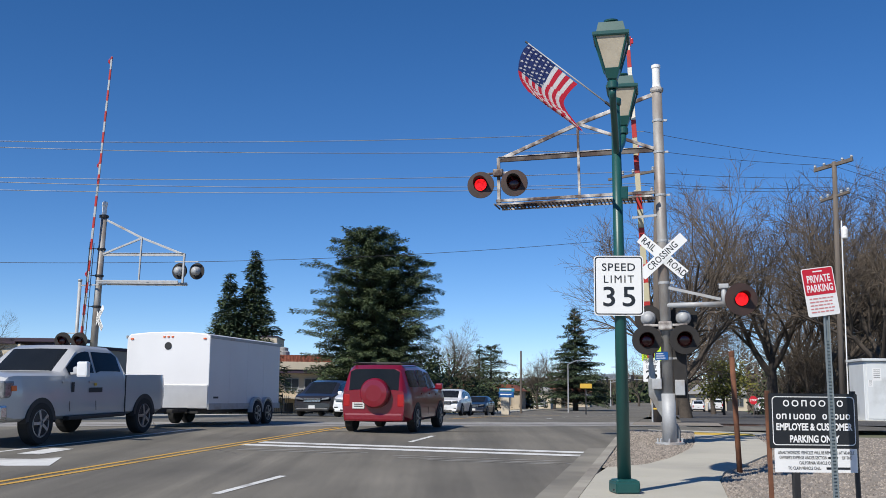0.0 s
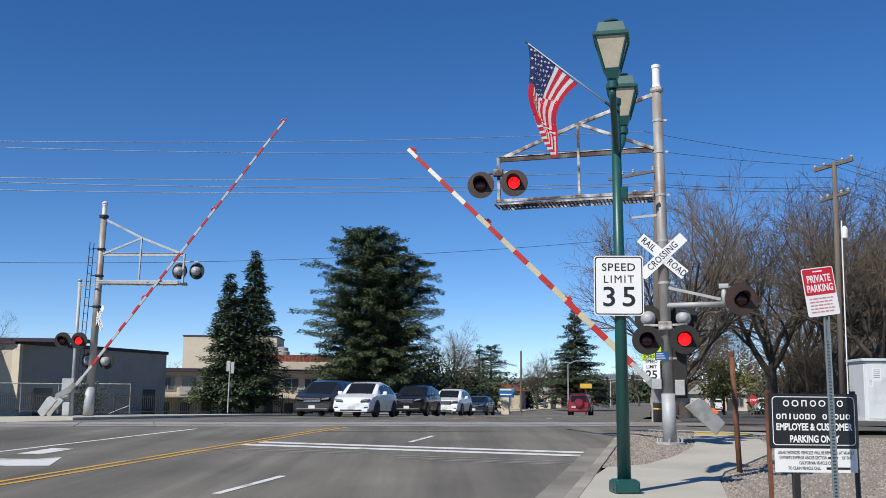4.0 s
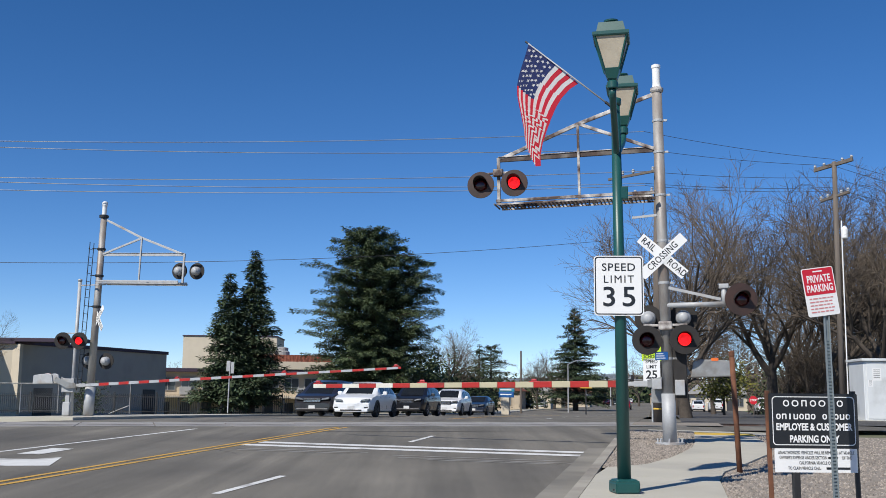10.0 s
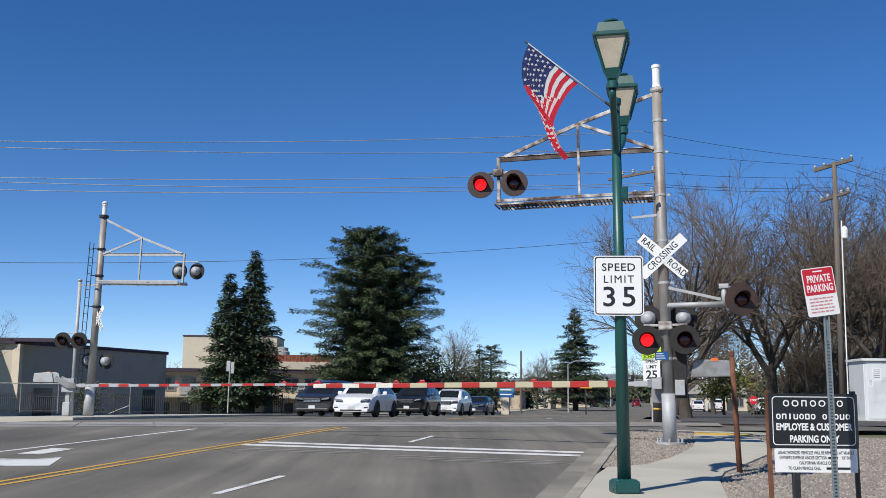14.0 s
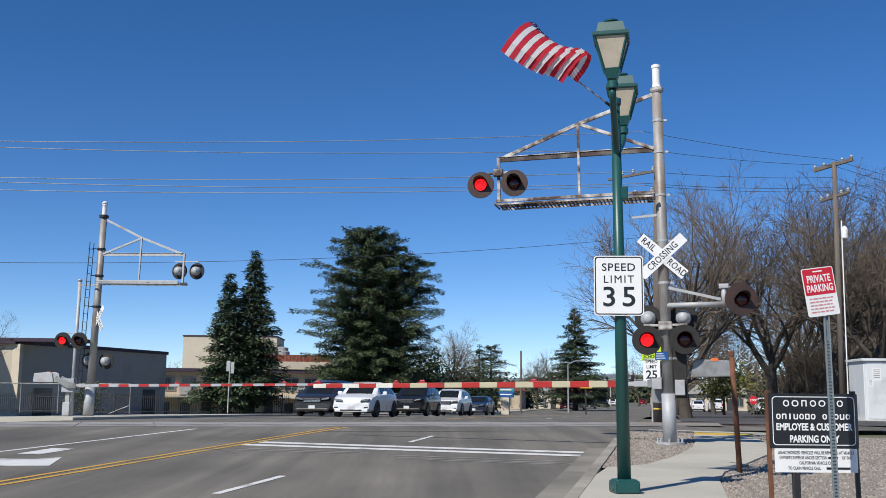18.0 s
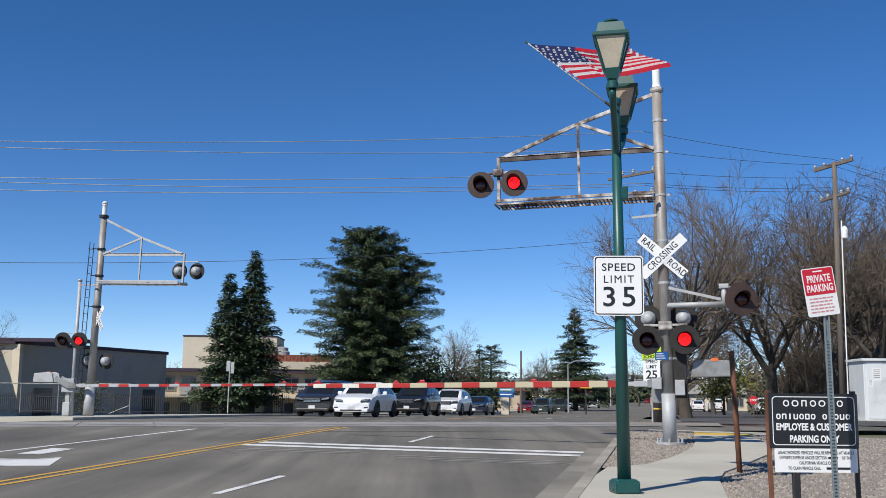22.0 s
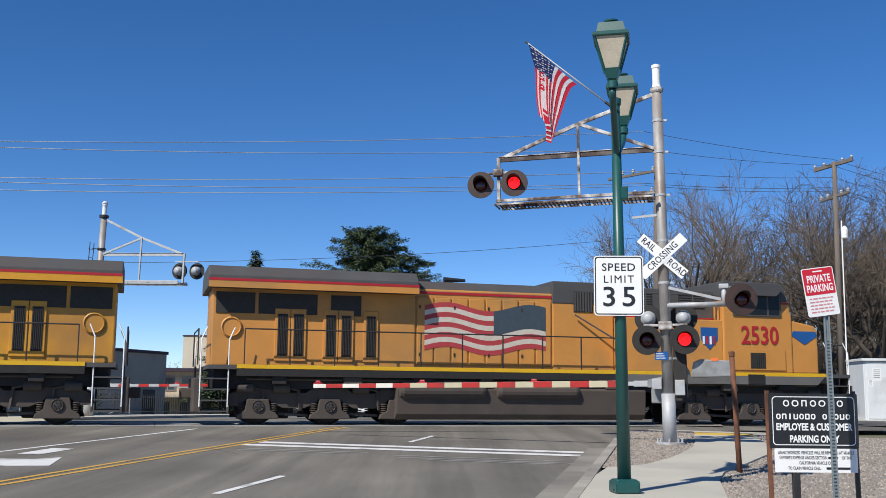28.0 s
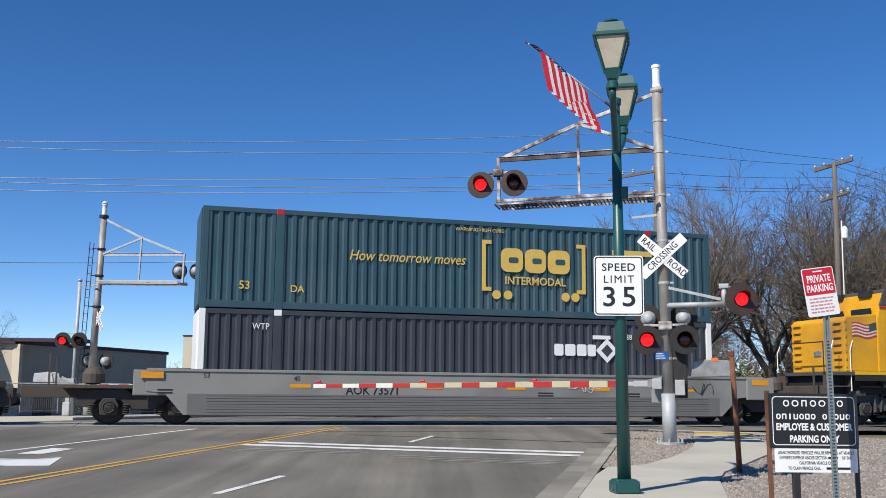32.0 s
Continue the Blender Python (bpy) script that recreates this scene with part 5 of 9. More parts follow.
for _px, _d, _h, _k, _r in ((0.005, 112, 10.5, 1, 0.6), (0.092, 165, 10.0, 2, 1.5), (0.108, 172, 10.0, 0, 2.5), (0.120, 185, 9.0, 3, 0.4), (-0.255, 150, 7.0, 2, 0.2), (0.165, 260, 10, 1, 0.9), (0.19, 240, 12, 3, 0.2), (0.08, 230, 8, 2, 0.7)):
    _x, _y, _z = at(_px, _d, -0.1)
    bare_tree(_x, _y, _z, _h, _k, _r, "leafless tree far along the road")
_x, _y, _z = at(-0.452, 50, 0)
bare_tree(_x, _y, _z, 5.2, 2, 1.9, "leafless tree beside a cream wall")
# undergrowth at the line of trees
THICKET = []
_rg = random.Random(23)


def thicket(px, depth, h, k, rz):
    """A clump of bare stems under the trees."""
    while len(THICKET) <= k:
        rng = random.Random(90 + len(THICKET))
        V, F = [], []
        for q in range(7):
            a, b, c, d = grow_bare(rng, 4.5, 0.9, 3, (7, 5, 5), 0.05, 0.1)
            off = Vector((rng.uniform(-1.6, 1.6), rng.uniform(-1.2, 1.2), 0))
            for vs, fs in ((a, b), (c, d)):
                e = len(V)
                V += [v + off for v in vs]
                F += [tuple(i + e for i in f) for f in fs]
        t = thing("thicket", Matrix.Identity(4), "brown leafless thicket under the bare trees", "shrub", "thickets")
        raw("clump", V, F, TWIG, t)
        THICKET.append([t, False])
    x, y, z = at(px, depth, -0.1)
    m = Matrix.LocRotScale((x, y, z), Euler((0, 0, rz)), None)
    t, used = THICKET[k]
    THICKET[k][1] = True
    if used:
        t = copy_thing(t, m)
    t.matrix_basis = m
    t.scale = (h / 4.5 * 1.2, h / 4.5 * 1.2, h / 4.5)


for _i in range(46):
    thicket(_rg.uniform(0.352, 0.46), _rg.uniform(54, 100), _rg.uniform(3.4, 5.8), _i % 3, _rg.uniform(0, 6))
for _i in range(10):
    thicket(_rg.uniform(0.33, 0.42), _rg.uniform(120, 170), _rg.uniform(3.0, 5.0), _i % 3, _rg.uniform(0, 6))
for _i, (_px, _d, _h, _w, _mt) in enumerate(((0.272, 100, 5.2, 5.6, YELLOW_LEAF), (0.335, 105, 4.5, 7.5, OLIVE), (0.275, 240, 12.0, 14.0, OLIVE), (0.36, 64, 1.6, 3.0, OLIVE), (0.345, 60, 1.4, 3.4, OLIVE))):
    _x, _y, _z = at(_px, _d, -0.1)
    leafy("shrub", _x, _y, _z, _h, _w, _mt, "yellow-green shrub under the bare trees" if _mt is YELLOW_LEAF else "olive green shrub under the bare trees", 40 + _i, 2200, 0.28, 0.45 if _h > 5 else 0.04)
_x, _y, _z = at(-0.342, 52.5, 0)
leafy("shrub", _x, _y, _z + 0.1, 1.5, 2.2, OLIVE, "low shrub behind the railings", 77, 700, 0.12, 0.05)
# ---------------------------------------------------------------- buildings across the road
STUCCO_GREY = surf("grey_stucco", (0.37, 0.345, 0.31), (0.41, 0.385, 0.35), 1.0, 0.9, bump=0.004, dirt=(0.31, 0.29, 0.265), dirt_amount=0.2)
STUCCO_CREAM = surf("cream_stucco", (0.60, 0.53, 0.42), (0.53, 0.465, 0.365), 1.0, 0.9, bump=0.004)
STUCCO_BEIGE = surf("beige_stucco", (0.56, 0.47, 0.35), (0.48, 0.40, 0.295), 1.0, 0.9, bump=0.004, dirt=(0.40, 0.33, 0.25), dirt_amount=0.2)
FASCIA = surf("plum_fascia", (0.055, 0.035, 0.06), (0.045, 0.03, 0.05), 3.0, 0.7)
TILE_RED = surf("red_clay_tile", (0.26, 0.085, 0.05), (0.18, 0.06, 0.04), 5.0, 0.85, rnd=0.3)
DARK_DOOR = surf("dark_door", (0.03, 0.032, 0.036), (0.045, 0.047, 0.05), 4.0, 0.6)
AC_GREY = surf("unit_grey", (0.36, 0.36, 0.35), (0.28, 0.28, 0.275), 4.0, 0.6)
WINDOW = surf("window_glass", (0.05, 0.06, 0.07), (0.08, 0.09, 0.10), 1.0, 0.08, spec=0.6)


def plane_pose(p, q, z=0.0):
    """x along the wall from p to q, -y towards the viewer."""
    d = Vector((q[0] - p[0], q[1] - p[1], 0))
    return Matrix.Translation((p[0], p[1], z)) @ d.to_track_quat("X", "Z").to_matrix().to_4x4(), d.length


def window_in(parent, x, z, w, h, y=-0.05, name="window", glass=WINDOW):
    k = new(name)
    k.parent = parent
    bm = B()
    for a in ((x - w / 2 - 0.06, x - w / 2, z - 0.06, z + h + 0.06), (x + w / 2, x + w / 2 + 0.06, z - 0.06, z + h + 0.06), (x - w / 2, x + w / 2, z - 0.06, z), (x - w / 2, x + w / 2, z + h, z + h + 0.06)):
        box(bm, a[0], a[1], y - 0.05, y + 0.06, a[2], a[3])
    box(bm, x - 0.025, x + 0.025, y - 0.03, y + 0.03, z, z + h)
    part("frame", bm, AC_GREY, k)
    bm = B()
    box(bm, x - w / 2, x + w / 2, y - 0.005, y + 0.02, z, z + h)
    part("pane", bm, glass, k)


# grey hall with a cream front
m, ln = plane_pose((-27.9, 68.0), (-22.7, 85.0), -1.05)
hall = thing("hall", m, "low grey stucco hall with a cream front and dark parapet", "building")
part("side_wall", box(B(), 0, ln, 0, 0.3, 0, 5.05), STUCCO_GREY, hall, "grey stucco side wall")
part("front_wall", box(B(), -0.3, 0.0, -0.3, 13.0, 0, 5.05), STUCCO_CREAM, hall, "cream stucco front wall")
part("corner_wall", box(B(), -6.5, -0.3, 2.0, 2.3, 0, 5.05), STUCCO_CREAM, hall, "cream stucco wall")
part("back_wall", box(B(), ln - 0.3, ln, 0.3, 13, 0, 5.0), STUCCO_GREY, hall)
part("far_wall", box(B(), 0, ln, 13, 13.3, 0, 5.0), STUCCO_GREY, hall)
part("roof", box(B(), 0, ln - 0.3, 0.3, 13, 4.7, 4.9), AC_GREY, hall)
part("parapet", box(B(), -0.1, ln + 0.1, -0.12, 0.36, 5.05, 5.30, 0.02), FASCIA, hall, "dark plum parapet cap")
part("parapet", box(B(), -6.6, 0.0, 1.2, 2.5, 5.05, 5.32, 0.02), FASCIA, hall, "dark plum parapet cap")
for _x, _w in ((2.6, 1.9), (15.4, 1.7)):
    part("door", box(B(), _x - _w / 2, _x + _w / 2, -0.06, 0.0, 0, 2.2, 0.01), DARK_DOOR, hall, "dark recessed metal door")
part("vent_hood", box(B(), 8.6, 9.1, -0.25, 0.0, 1.7, 2.5, 0.03), AC_GREY, hall)
part("wall_lamp", prism(B(), [(7.0, 2.0), (7.9, 2.0), (7.75, 2.25), (7.15, 2.25)], -0.3, 0.0), BLACK, hall)
# cream front facing the lens, seen beside the hall
m, ln = plane_pose((-36.0, 67.0), (-28.2, 67.8), -1.05)
annex = thing("annex", m, "cream stucco annex wall with a dark roof edge", "building")
part("wall", box(B(), 0, ln, 0, 6.0, 0, 5.05), STUCCO_CREAM, annex)
part("parapet", box(B(), -0.1, ln + 0.15, -0.3, 6.1, 5.05, 5.4, 0.02), FASCIA, annex, "dark plum roof edge")
part("canopy", box(B(), 1.0, ln + 4.6, -0.3, 1.2, 5.2, 5.45, 0.02), FASCIA, annex)

# two-storey motel block
m, ln = plane_pose((-27.5, 98.0), (-11.2, 102.0), -2.0)
motel = thing("motel", m, "beige two-storey block with walkway and tiled roof", "building")
part("wall", box(B(), 0, ln, 0, 8, 0, 4.9), STUCCO_BEIGE, motel)
part("fascia", box(B(), -0.3, ln + 0.3, -0.9, 8.2, 4.9, 5.25, 0.02), FASCIA, motel, "plum roof fascia")
part("parapet", box(B(), 9.5, ln + 0.5, -1.0, 7, 5.25, 6.0, 0.02), STUCCO_CREAM, motel, "cream parapet band")
part("walkway_roof", box(B(), -0.3, ln + 0.2, -2.2, 0.0, 2.45, 2.65, 0.02), STUCCO_CREAM, motel)
for _i in range(9):
    _x = 0.6 + _i * 1.95
    part("post", box(B(), _x - 0.07, _x + 0.07, -2.1, -1.96, 0, 2.45), BLACK, motel)
    window_in(motel, _x + 0.9, 3.2, 1.3, 1.15)
    part("door", box(B(), _x + 0.2, _x + 1.1, -0.05, 0.0, 0.0, 2.05, 0.01), DARK_DOOR, motel)
for _x in (2.6, 6.8, 13.7):
    part("cooler_unit", box(B(), _x, _x + 1.1, -0.75, -0.05, 2.75, 3.5, 0.03), AC_GREY, motel, "grey cooling unit on the walkway roof")
TROOF = part("tiled_roof", prism(B(), [(8.6, 5.9), (17.6, 5.9), (16.9, 6.75), (9.2, 6.75)], 1.5, 7.0), TILE_RED, motel, "red clay tiled roof")
_me = None
for _i in range(60):
    for _j in range(2):
        if _me is None:
            bm = B()
            prism(bm, [(-0.065, 0), (0.065, 0), (0.04, 0.05), (-0.04, 0.05)], -0.2, 0.2)
            ob = part("tile", bm, TILE_RED, TROOF)
            _me = ob.data
        else:
            ob = new("tile", _me)
            ob.parent = TROOF
        ob.matrix_basis = pose(9.1 + 0.138 * _i, 1.48, 6.12 + 0.38 * _j, 90, 0, 0)
for _x, _c in ((10.8, 0), (12.6, 1)):
    bm = B()
    if _c:
        lathe(bm, [(0.75, 0), (0.75, 0.5), (0.6, 0.6), (0.6, 0.9), (0.3, 1.0)], 16, pose(_x, 4.5, 6.65))
    else:
        box(bm, _x - 0.8, _x + 0.8, 3.5, 5.5, 6.7, 7.6, 0.05)
    part("roof_unit", bm, AC_GREY, motel, "grey roof plant")
m, ln = plane_pose((-31.2, 124.0), (-20.0, 124.5), -1.2)
block = thing("stair_tower", m, "tall plain cream stucco block behind the trees", "building")
part("wall", box(B(), 0, ln, 0, 8, 0, 8.9), STUCCO_CREAM, block)
part("coping", box(B(), -0.1, ln + 0.1, -0.1, 8.1, 8.9, 9.05, 0.02), FASCIA, block)

# black railings
fence = thing("railings", pose(-27.0, 61.8, -0.36), "long black iron railings before the buildings", "fence")
_me = None
for _i in range(150):
    if _me is None:
        bm = B()
        box(bm, -0.012, 0.012, -0.012, 0.012, 0, 1.12)
        prism(bm, [(-0.02, 1.12), (0.02, 1.12), (0.0, 1.2)], -0.012, 0.012)
        ob = part("paling", bm, BLACK, fence)
        _me = ob.data
    else:
        ob = new("paling", _me)
        ob.parent = fence
    ob.location = (0.12 * _i, 0, 0)
for _z in (0.12, 0.98):
    part("rail", box(B(), -0.1, 18, -0.02, 0.02, _z, _z + 0.045), BLACK, fence)
for _i in range(8):
    part("post", box(B(), 2.5 * _i - 0.04, 2.5 * _i + 0.04, -0.04, 0.04, 0, 1.28, 0.008), BLACK, fence)
chain = thing("chain_link_fence", pose(-24.6, 60.6, -0.34), "grey chain-link fence panel behind the gate post", "fence")
for _x in (-1.6, 0, 2.2, 4.3, 6.4):
    part("post", tube(B(), (_x, 0, 0), (_x, 0, 1.75), 0.04, n=10), DULL, chain)
part("top_rail", tube(B(), (-3.2, 0, 1.72), (6.4, 0, 1.72), 0.03, n=8), DULL, chain)
bm = B()
for _i in range(42):
    x = 0.06 + _i * 0.15
    for s in (-1, 1):
        p, q = Vector((x, 0.01 * s, 0.05)), Vector((x + s * 1.6, 0.01 * s, 1.7))
        if q.x > 6.38:
            f = (6.38 - p.x) / (q.x - p.x)
            q = p.lerp(q, f)
        if q.x < 0.02:
            f = (0.02 - p.x) / (q.x - p.x)
            q = p.lerp(q, f)
        bar(bm, p, q, 0.005, 0.005)
part("wire_mesh", bm, DULL, chain)
part("brace", tube(B(), (6.4, 0, 0.5), (5.2, 0, 0.0), 0.03, n=8), DULL, chain)
rs = thing("road_sign", pose(-10.3, 50.0, -0.05, 0, 0.8, 0), "grey back of a small road sign on a post", "sign")
part("post", tube(B(), (0, 0, 0), (0, 0, 2.5), 0.03, n=10), GALV, rs)
part("plate", box(B(), -0.16, 0.02, -0.03, -0.02, 2.0, 2.5, 0.005), GALV, rs)
part("plate", box(B(), 0.05, 0.2, 0.0, 0.01, 1.9, 2.45, 0.005), GALV, rs)

# relay cabinet beyond the tracks
m, ln = plane_pose((17.38, 42.6), (21.9, 42.2), -0.12)
cab = thing("relay_cabinet", m, "white metal relay cabinet with paper notices on a concrete base", "equipment cabinet")
CABW = surf("cabinet_white", (0.70, 0.72, 0.72), (0.63, 0.65, 0.65), 2.0, 0.5, 0.1, dirt=(0.40, 0.40, 0.38), dirt_amount=0.2)
part("base", box(B(), -0.2, ln + 0.2, -0.2, 2.2, -0.1, 0.12, 0.02), CONCRETE, cab)
part("body", box(B(), 0, ln, 0, 2.0, 0.12, 2.55, 0.03), CABW, cab)
part("roof", box(B(), -0.08, ln + 0.08, -0.12, 2.1, 2.55, 2.66, 0.02), CABW, cab)
for _x in (0.12, 1.15, 2.15, 3.2):
    part("door", box(B(), _x, _x + 0.95, -0.03, 0.0, 0.2, 2.45, 0.012), CABW, cab)
    part("handle", box(B(), _x + 0.82, _x + 0.87, -0.06, -0.03, 1.2, 1.4, 0.008), GALV, cab)
for _x, _z, _w, _h in ((0.35, 1.75, 0.35, 0.5), (0.16, 1.5, 0.2, 0.28), (1.35, 2.0, 0.4, 0.25)):
    _p = part("notice", box(B(), _x, _x + _w, -0.035, -0.031, _z, _z + _h), SIGN_WHITE, cab, "printed paper notice")
    for _k in range(5):
        part("text_bar", box(B(), _x + 0.04, _x + _w - 0.05, -0.037, -0.0355, _z + _h * (0.85 - 0.16 * _k), _z + _h * (0.90 - 0.16 * _k)), SIGN_BLACK, _p)

# utility pole and cables
up = thing("utility_pole", pose(17.39, 45.0, -0.2, 0, 0.6, 0), "weathered timber utility pole with crossarms and transformer", "utility pole")
part("shaft", tube(B(), (0, 0, 0), (0, 0, 11.6), 0.135, 0.10, 18), WOOD_POLE, up, smooth=True)
for _z, _l, _w in ((11.4, 0.68, 0.16), (9.95, 0.5, 0.12)):
    part("crossarm", bar(B(), (-_l, 0.9 * _l, _z - 0.08), (_l * 0.9, -0.85 * _l, _z + 0.2), 0.14, _w, 0.01), WOOD_POLE, up)
    for _q in (-0.95, -0.5, 0.4, 0.85):
        part("insulator", lathe(B(), [(0.03, 0), (0.07, 0.05), (0.045, 0.1), (0.075, 0.15), (0.04, 0.22)], 10, pose(_l * _q, -0.9 * _l * _q, _z + 0.06 + 0.14 * _q)), GALV, up)
part("canister", lathe(B(), [(0.10, 8.1), (0.14, 8.12), (0.15, 8.5), (0.10, 8.58), (0.03, 8.66)], 16, pose(0.27, -0.2, 0)), SIGN_WHITE, up, "white equipment canister")
part("conduit", tube(B(), (0.19, -0.16, 0.1), (0.17, -0.14, 8.9), 0.028, n=8), SIGN_WHITE, up, "white riser conduit")
CABLE = surf("cable", (0.30, 0.31, 0.33), (0.24, 0.25, 0.27), 3.0, 0.5, 0.3)
CABLE_DARK = surf("cable_dark", (0.05, 0.052, 0.06), (0.04, 0.042, 0.05), 3.0, 0.6)


def cable(p, q, sag, r=0.011, mat=CABLE):
    """A hanging overhead cable between two points."""
    p, q = Vector(p), Vector(q)
    V, F = [], []
    d = (q - p).normalized()
    u = d.orthogonal().normalized()
    v = d.cross(u)
    for i in range(41):
        t = i / 40
        c = p.lerp(q, t)
        c.z -= sag * 4 * t * (1 - t)
        V += [c + (u * math.cos(1.2566 * k) + v * math.sin(1.2566 * k)) * r for k in range(5)]
    for i in range(40):
        F += [(5 * i + k, 5 * i + (k + 1) % 5, 5 * i + 5 + (k + 1) % 5, 5 * i + 5 + k) for k in range(5)]
    k = thing("overhead_cable", Matrix.Identity(4), "thin overhead cable sagging across the sky", "cable", "overhead cables")
    raw("strand", V, F, mat, k)


def ray_at(px, py, depth):
    """A point on a bearing (sideways and upward slopes per metre forward)."""
    return Vector((px * depth, depth, EYE.z + py * depth))


# bearings are slopes: sideways, upwards
for _y0, _y1, _y2, _mt in ((0.238, 0.2632, 0.2365, CABLE), (0.235, 0.2450, 0.230, CABLE), (0.202, 0.2225, 0.218, CABLE), (0.1995, 0.2103, 0.208, CABLE), (0.190, 0.2080, 0.204, CABLE)):
    cable(ray_at(-0.62, _y0 + 0.012, 36), ray_at(0.2, _y1, 41), 0.30, 0.014, _mt)
    cable(ray_at(0.2, _y1, 41), ray_at(0.3875, _y2, 45), 0.12, 0.010, CABLE_DARK)
    cable(ray_at(0.3875, _y2, 45), ray_at(0.62, _y2 - 0.04, 52), 0.5, 0.010, CABLE_DARK)
cable(ray_at(-0.62, 0.128, 48), ray_at(0.215, 0.158, 60), 0.75, 0.013, CABLE_DARK)

# ---------------------------------------------------------------- far along the road
def street_light(px, depth, h, reach, label="slim street light far along the road"):
    x, y, z = at(px, depth)
    k = thing("street_light", pose(x, y, z), label, "street lamp", "far street lights")
    part("pole", tube(B(), (0, 0, 0), (0, 0, h), 0.10, 0.06, 10), GALV, k)
    bm = B()
    tube(bm, (0, 0, h), (reach * 0.6, 0, h + 0.5), 0.05, 0.045, 8)
    tube(bm, (reach * 0.6, 0, h + 0.5), (reach, 0, h + 0.55), 0.045, 0.04, 8)
    part("arm", bm, GALV, k)
    part("head", box(B(), reach - 0.1, reach + 0.6, -0.15, 0.15, h + 0.46, h + 0.6, 0.04), GALV, k)


street_light(0.122, 130, 6.0, 1.8)
street_light(0.175, 190, 7.0, -2.0)
street_light(0.215, 300, 8.0, -2.2)
tp = thing("timber_pole", pose(*at(0.0765, 120)), "plain timber pole beside the far road", "utility pole")
part("shaft", tube(B(), (0, 0, 0), (0, 0, 7.2), 0.14, 0.1, 12), WOOD_POLE, tp)
mon = thing("monument_sign", pose(*at(0.0615, 92), 0, 0, -12), "blue shop sign on a cream pedestal", "sign")
part("pedestal", box(B(), -0.35, 0.35, -0.25, 0.25, 0, 1.5, 0.03), STUCCO_CREAM, mon)
part("panel", box(B(), -0.6, 0.75, -0.15, 0.15, 1.5, 2.0, 0.03), SIGN_BLUE, mon, "blue sign panel")
part("panel", box(B(), -0.55, 0.8, -0.12, 0.12, 2.02, 2.3, 0.03), surf("sign_teal", (0.02, 0.25, 0.38), (0.02, 0.21, 0.33), 3, 0.4), mon, "teal sign panel")
for _z in (1.72, 2.12):
    part("text_bar", box(B(), -0.45, 0.55, -0.16, -0.152, _z, _z + 0.10), SIGN_WHITE, mon)
bus = thing("message_sign", pose(*at(0.139, 100), 0, 0, -12), "black post with a yellow message panel", "sign")
part("post", box(B(), -0.06, 0.06, -0.06, 0.06, 0, 2.6, 0.01), BLACK, bus)
part("panel", box(B(), -0.55, 0.6, -0.12, 0.12, 2.5, 2.95, 0.02), TACTILE, bus, "yellow message panel")
_ts = thing("stop_sign", pose(*at(0.3005, 90), 0, 0, -16), "red octagonal stop sign on a post", "sign")
part("post", tube(B(), (0, 0.03, 0), (0, 0.03, 1.75), 0.035, n=10), WOOD_POLE, _ts)
bm = B()
prism(bm, [(0.38 * math.cos(radians(22.5 + 45 * i)), 0.38 * math.sin(radians(22.5 + 45 * i))) for i in range(8)], -0.01, 0.0, pose(0, -0.03, 1.33))
_o = part("plate", bm, SIGN_RED, _ts, "red octagon plate")
words("lettering", "STOP", 0.26, SIGN_WHITE, _ts, pose(0, -0.045, 1.33), 0.001, 0.85, 0.006)


def traffic_light(px, depth, h, reach):
    x, y, z = at(px, depth)
    k = thing("traffic_light", pose(x, y, z), "grey mast-arm traffic signal at a far junction", "traffic light", "far traffic lights")
    part("pole", tube(B(), (0, 0, 0), (0, 0, h), 0.14, 0.1, 10), GALV, k)
    part("mast_arm", tube(B(), (0, 0, h - 0.4), (reach, 0, h + 0.3), 0.09, 0.05, 8), GALV, k)
    for f in (0.45, 0.75, 1.0):
        part("signal_head", box(B(), reach * f - 0.2, reach * f + 0.2, -0.18, 0.18, h - 0.85 + 0.6 * f, h + 0.25 + 0.6 * f, 0.04), BLACK, k, "black signal head")


traffic_light(0.140, 205, 5.6, 9.0)
traffic_light(0.212, 220, 5.8, -8.0)
traffic_light(0.163, 235, 5.8, 6.0)


def house(px, depth, w, h, roof_h, wall, roof, label, rz=0.0):
    x, y, z = at(px, depth, -0.2)
    k = thing("house", pose(x, y, z, 0, 0, rz), label, "house", "far houses")
    part("wall", box(B(), -w / 2, w / 2, 0, 7, 0, h), wall, k)
    part("roof", prism(B(), [(-w / 2 - 0.5, h), (w / 2 + 0.5, h), (w / 2 - 1.5, h + roof_h), (-w / 2 + 1.5, h + roof_h)], -0.6, 7.6), roof, k)
    for i in range(3):
        window_in(k, -w / 3 + i * w / 3, 0.9, 1.2, 1.2)
    part("door", box(B(), w / 6 - 0.45, w / 6 + 0.45, -0.06, 0, 0, 2.0), DARK_DOOR, k)
    return k


house(0.268, 165, 9, 2.8, 1.8, STUCCO_CREAM, AC_GREY, "white bungalow under the bare trees", -12)
house(0.300, 185, 10, 2.8, 1.6, STUCCO_BEIGE, TILE_RED, "low beige house under the bare trees", -12)
house(0.105, 215, 16, 3.2, 0.8, STUCCO_BEIGE, TILE_RED, "long low shop building beside the far road", -12)
house(0.068, 190, 14, 3.2, 0.8, STUCCO_CREAM, AC_GREY, "long low shop building behind parked cars", -12)
house(0.038, 160, 12, 3.0, 1.0, STUCCO_BEIGE, TILE_RED, "long low shop building behind parked cars", -12)
house(0.225, 300, 14, 3.0, 1.4, STUCCO_BEIGE, TILE_RED, "low house at the end of the road", -12)

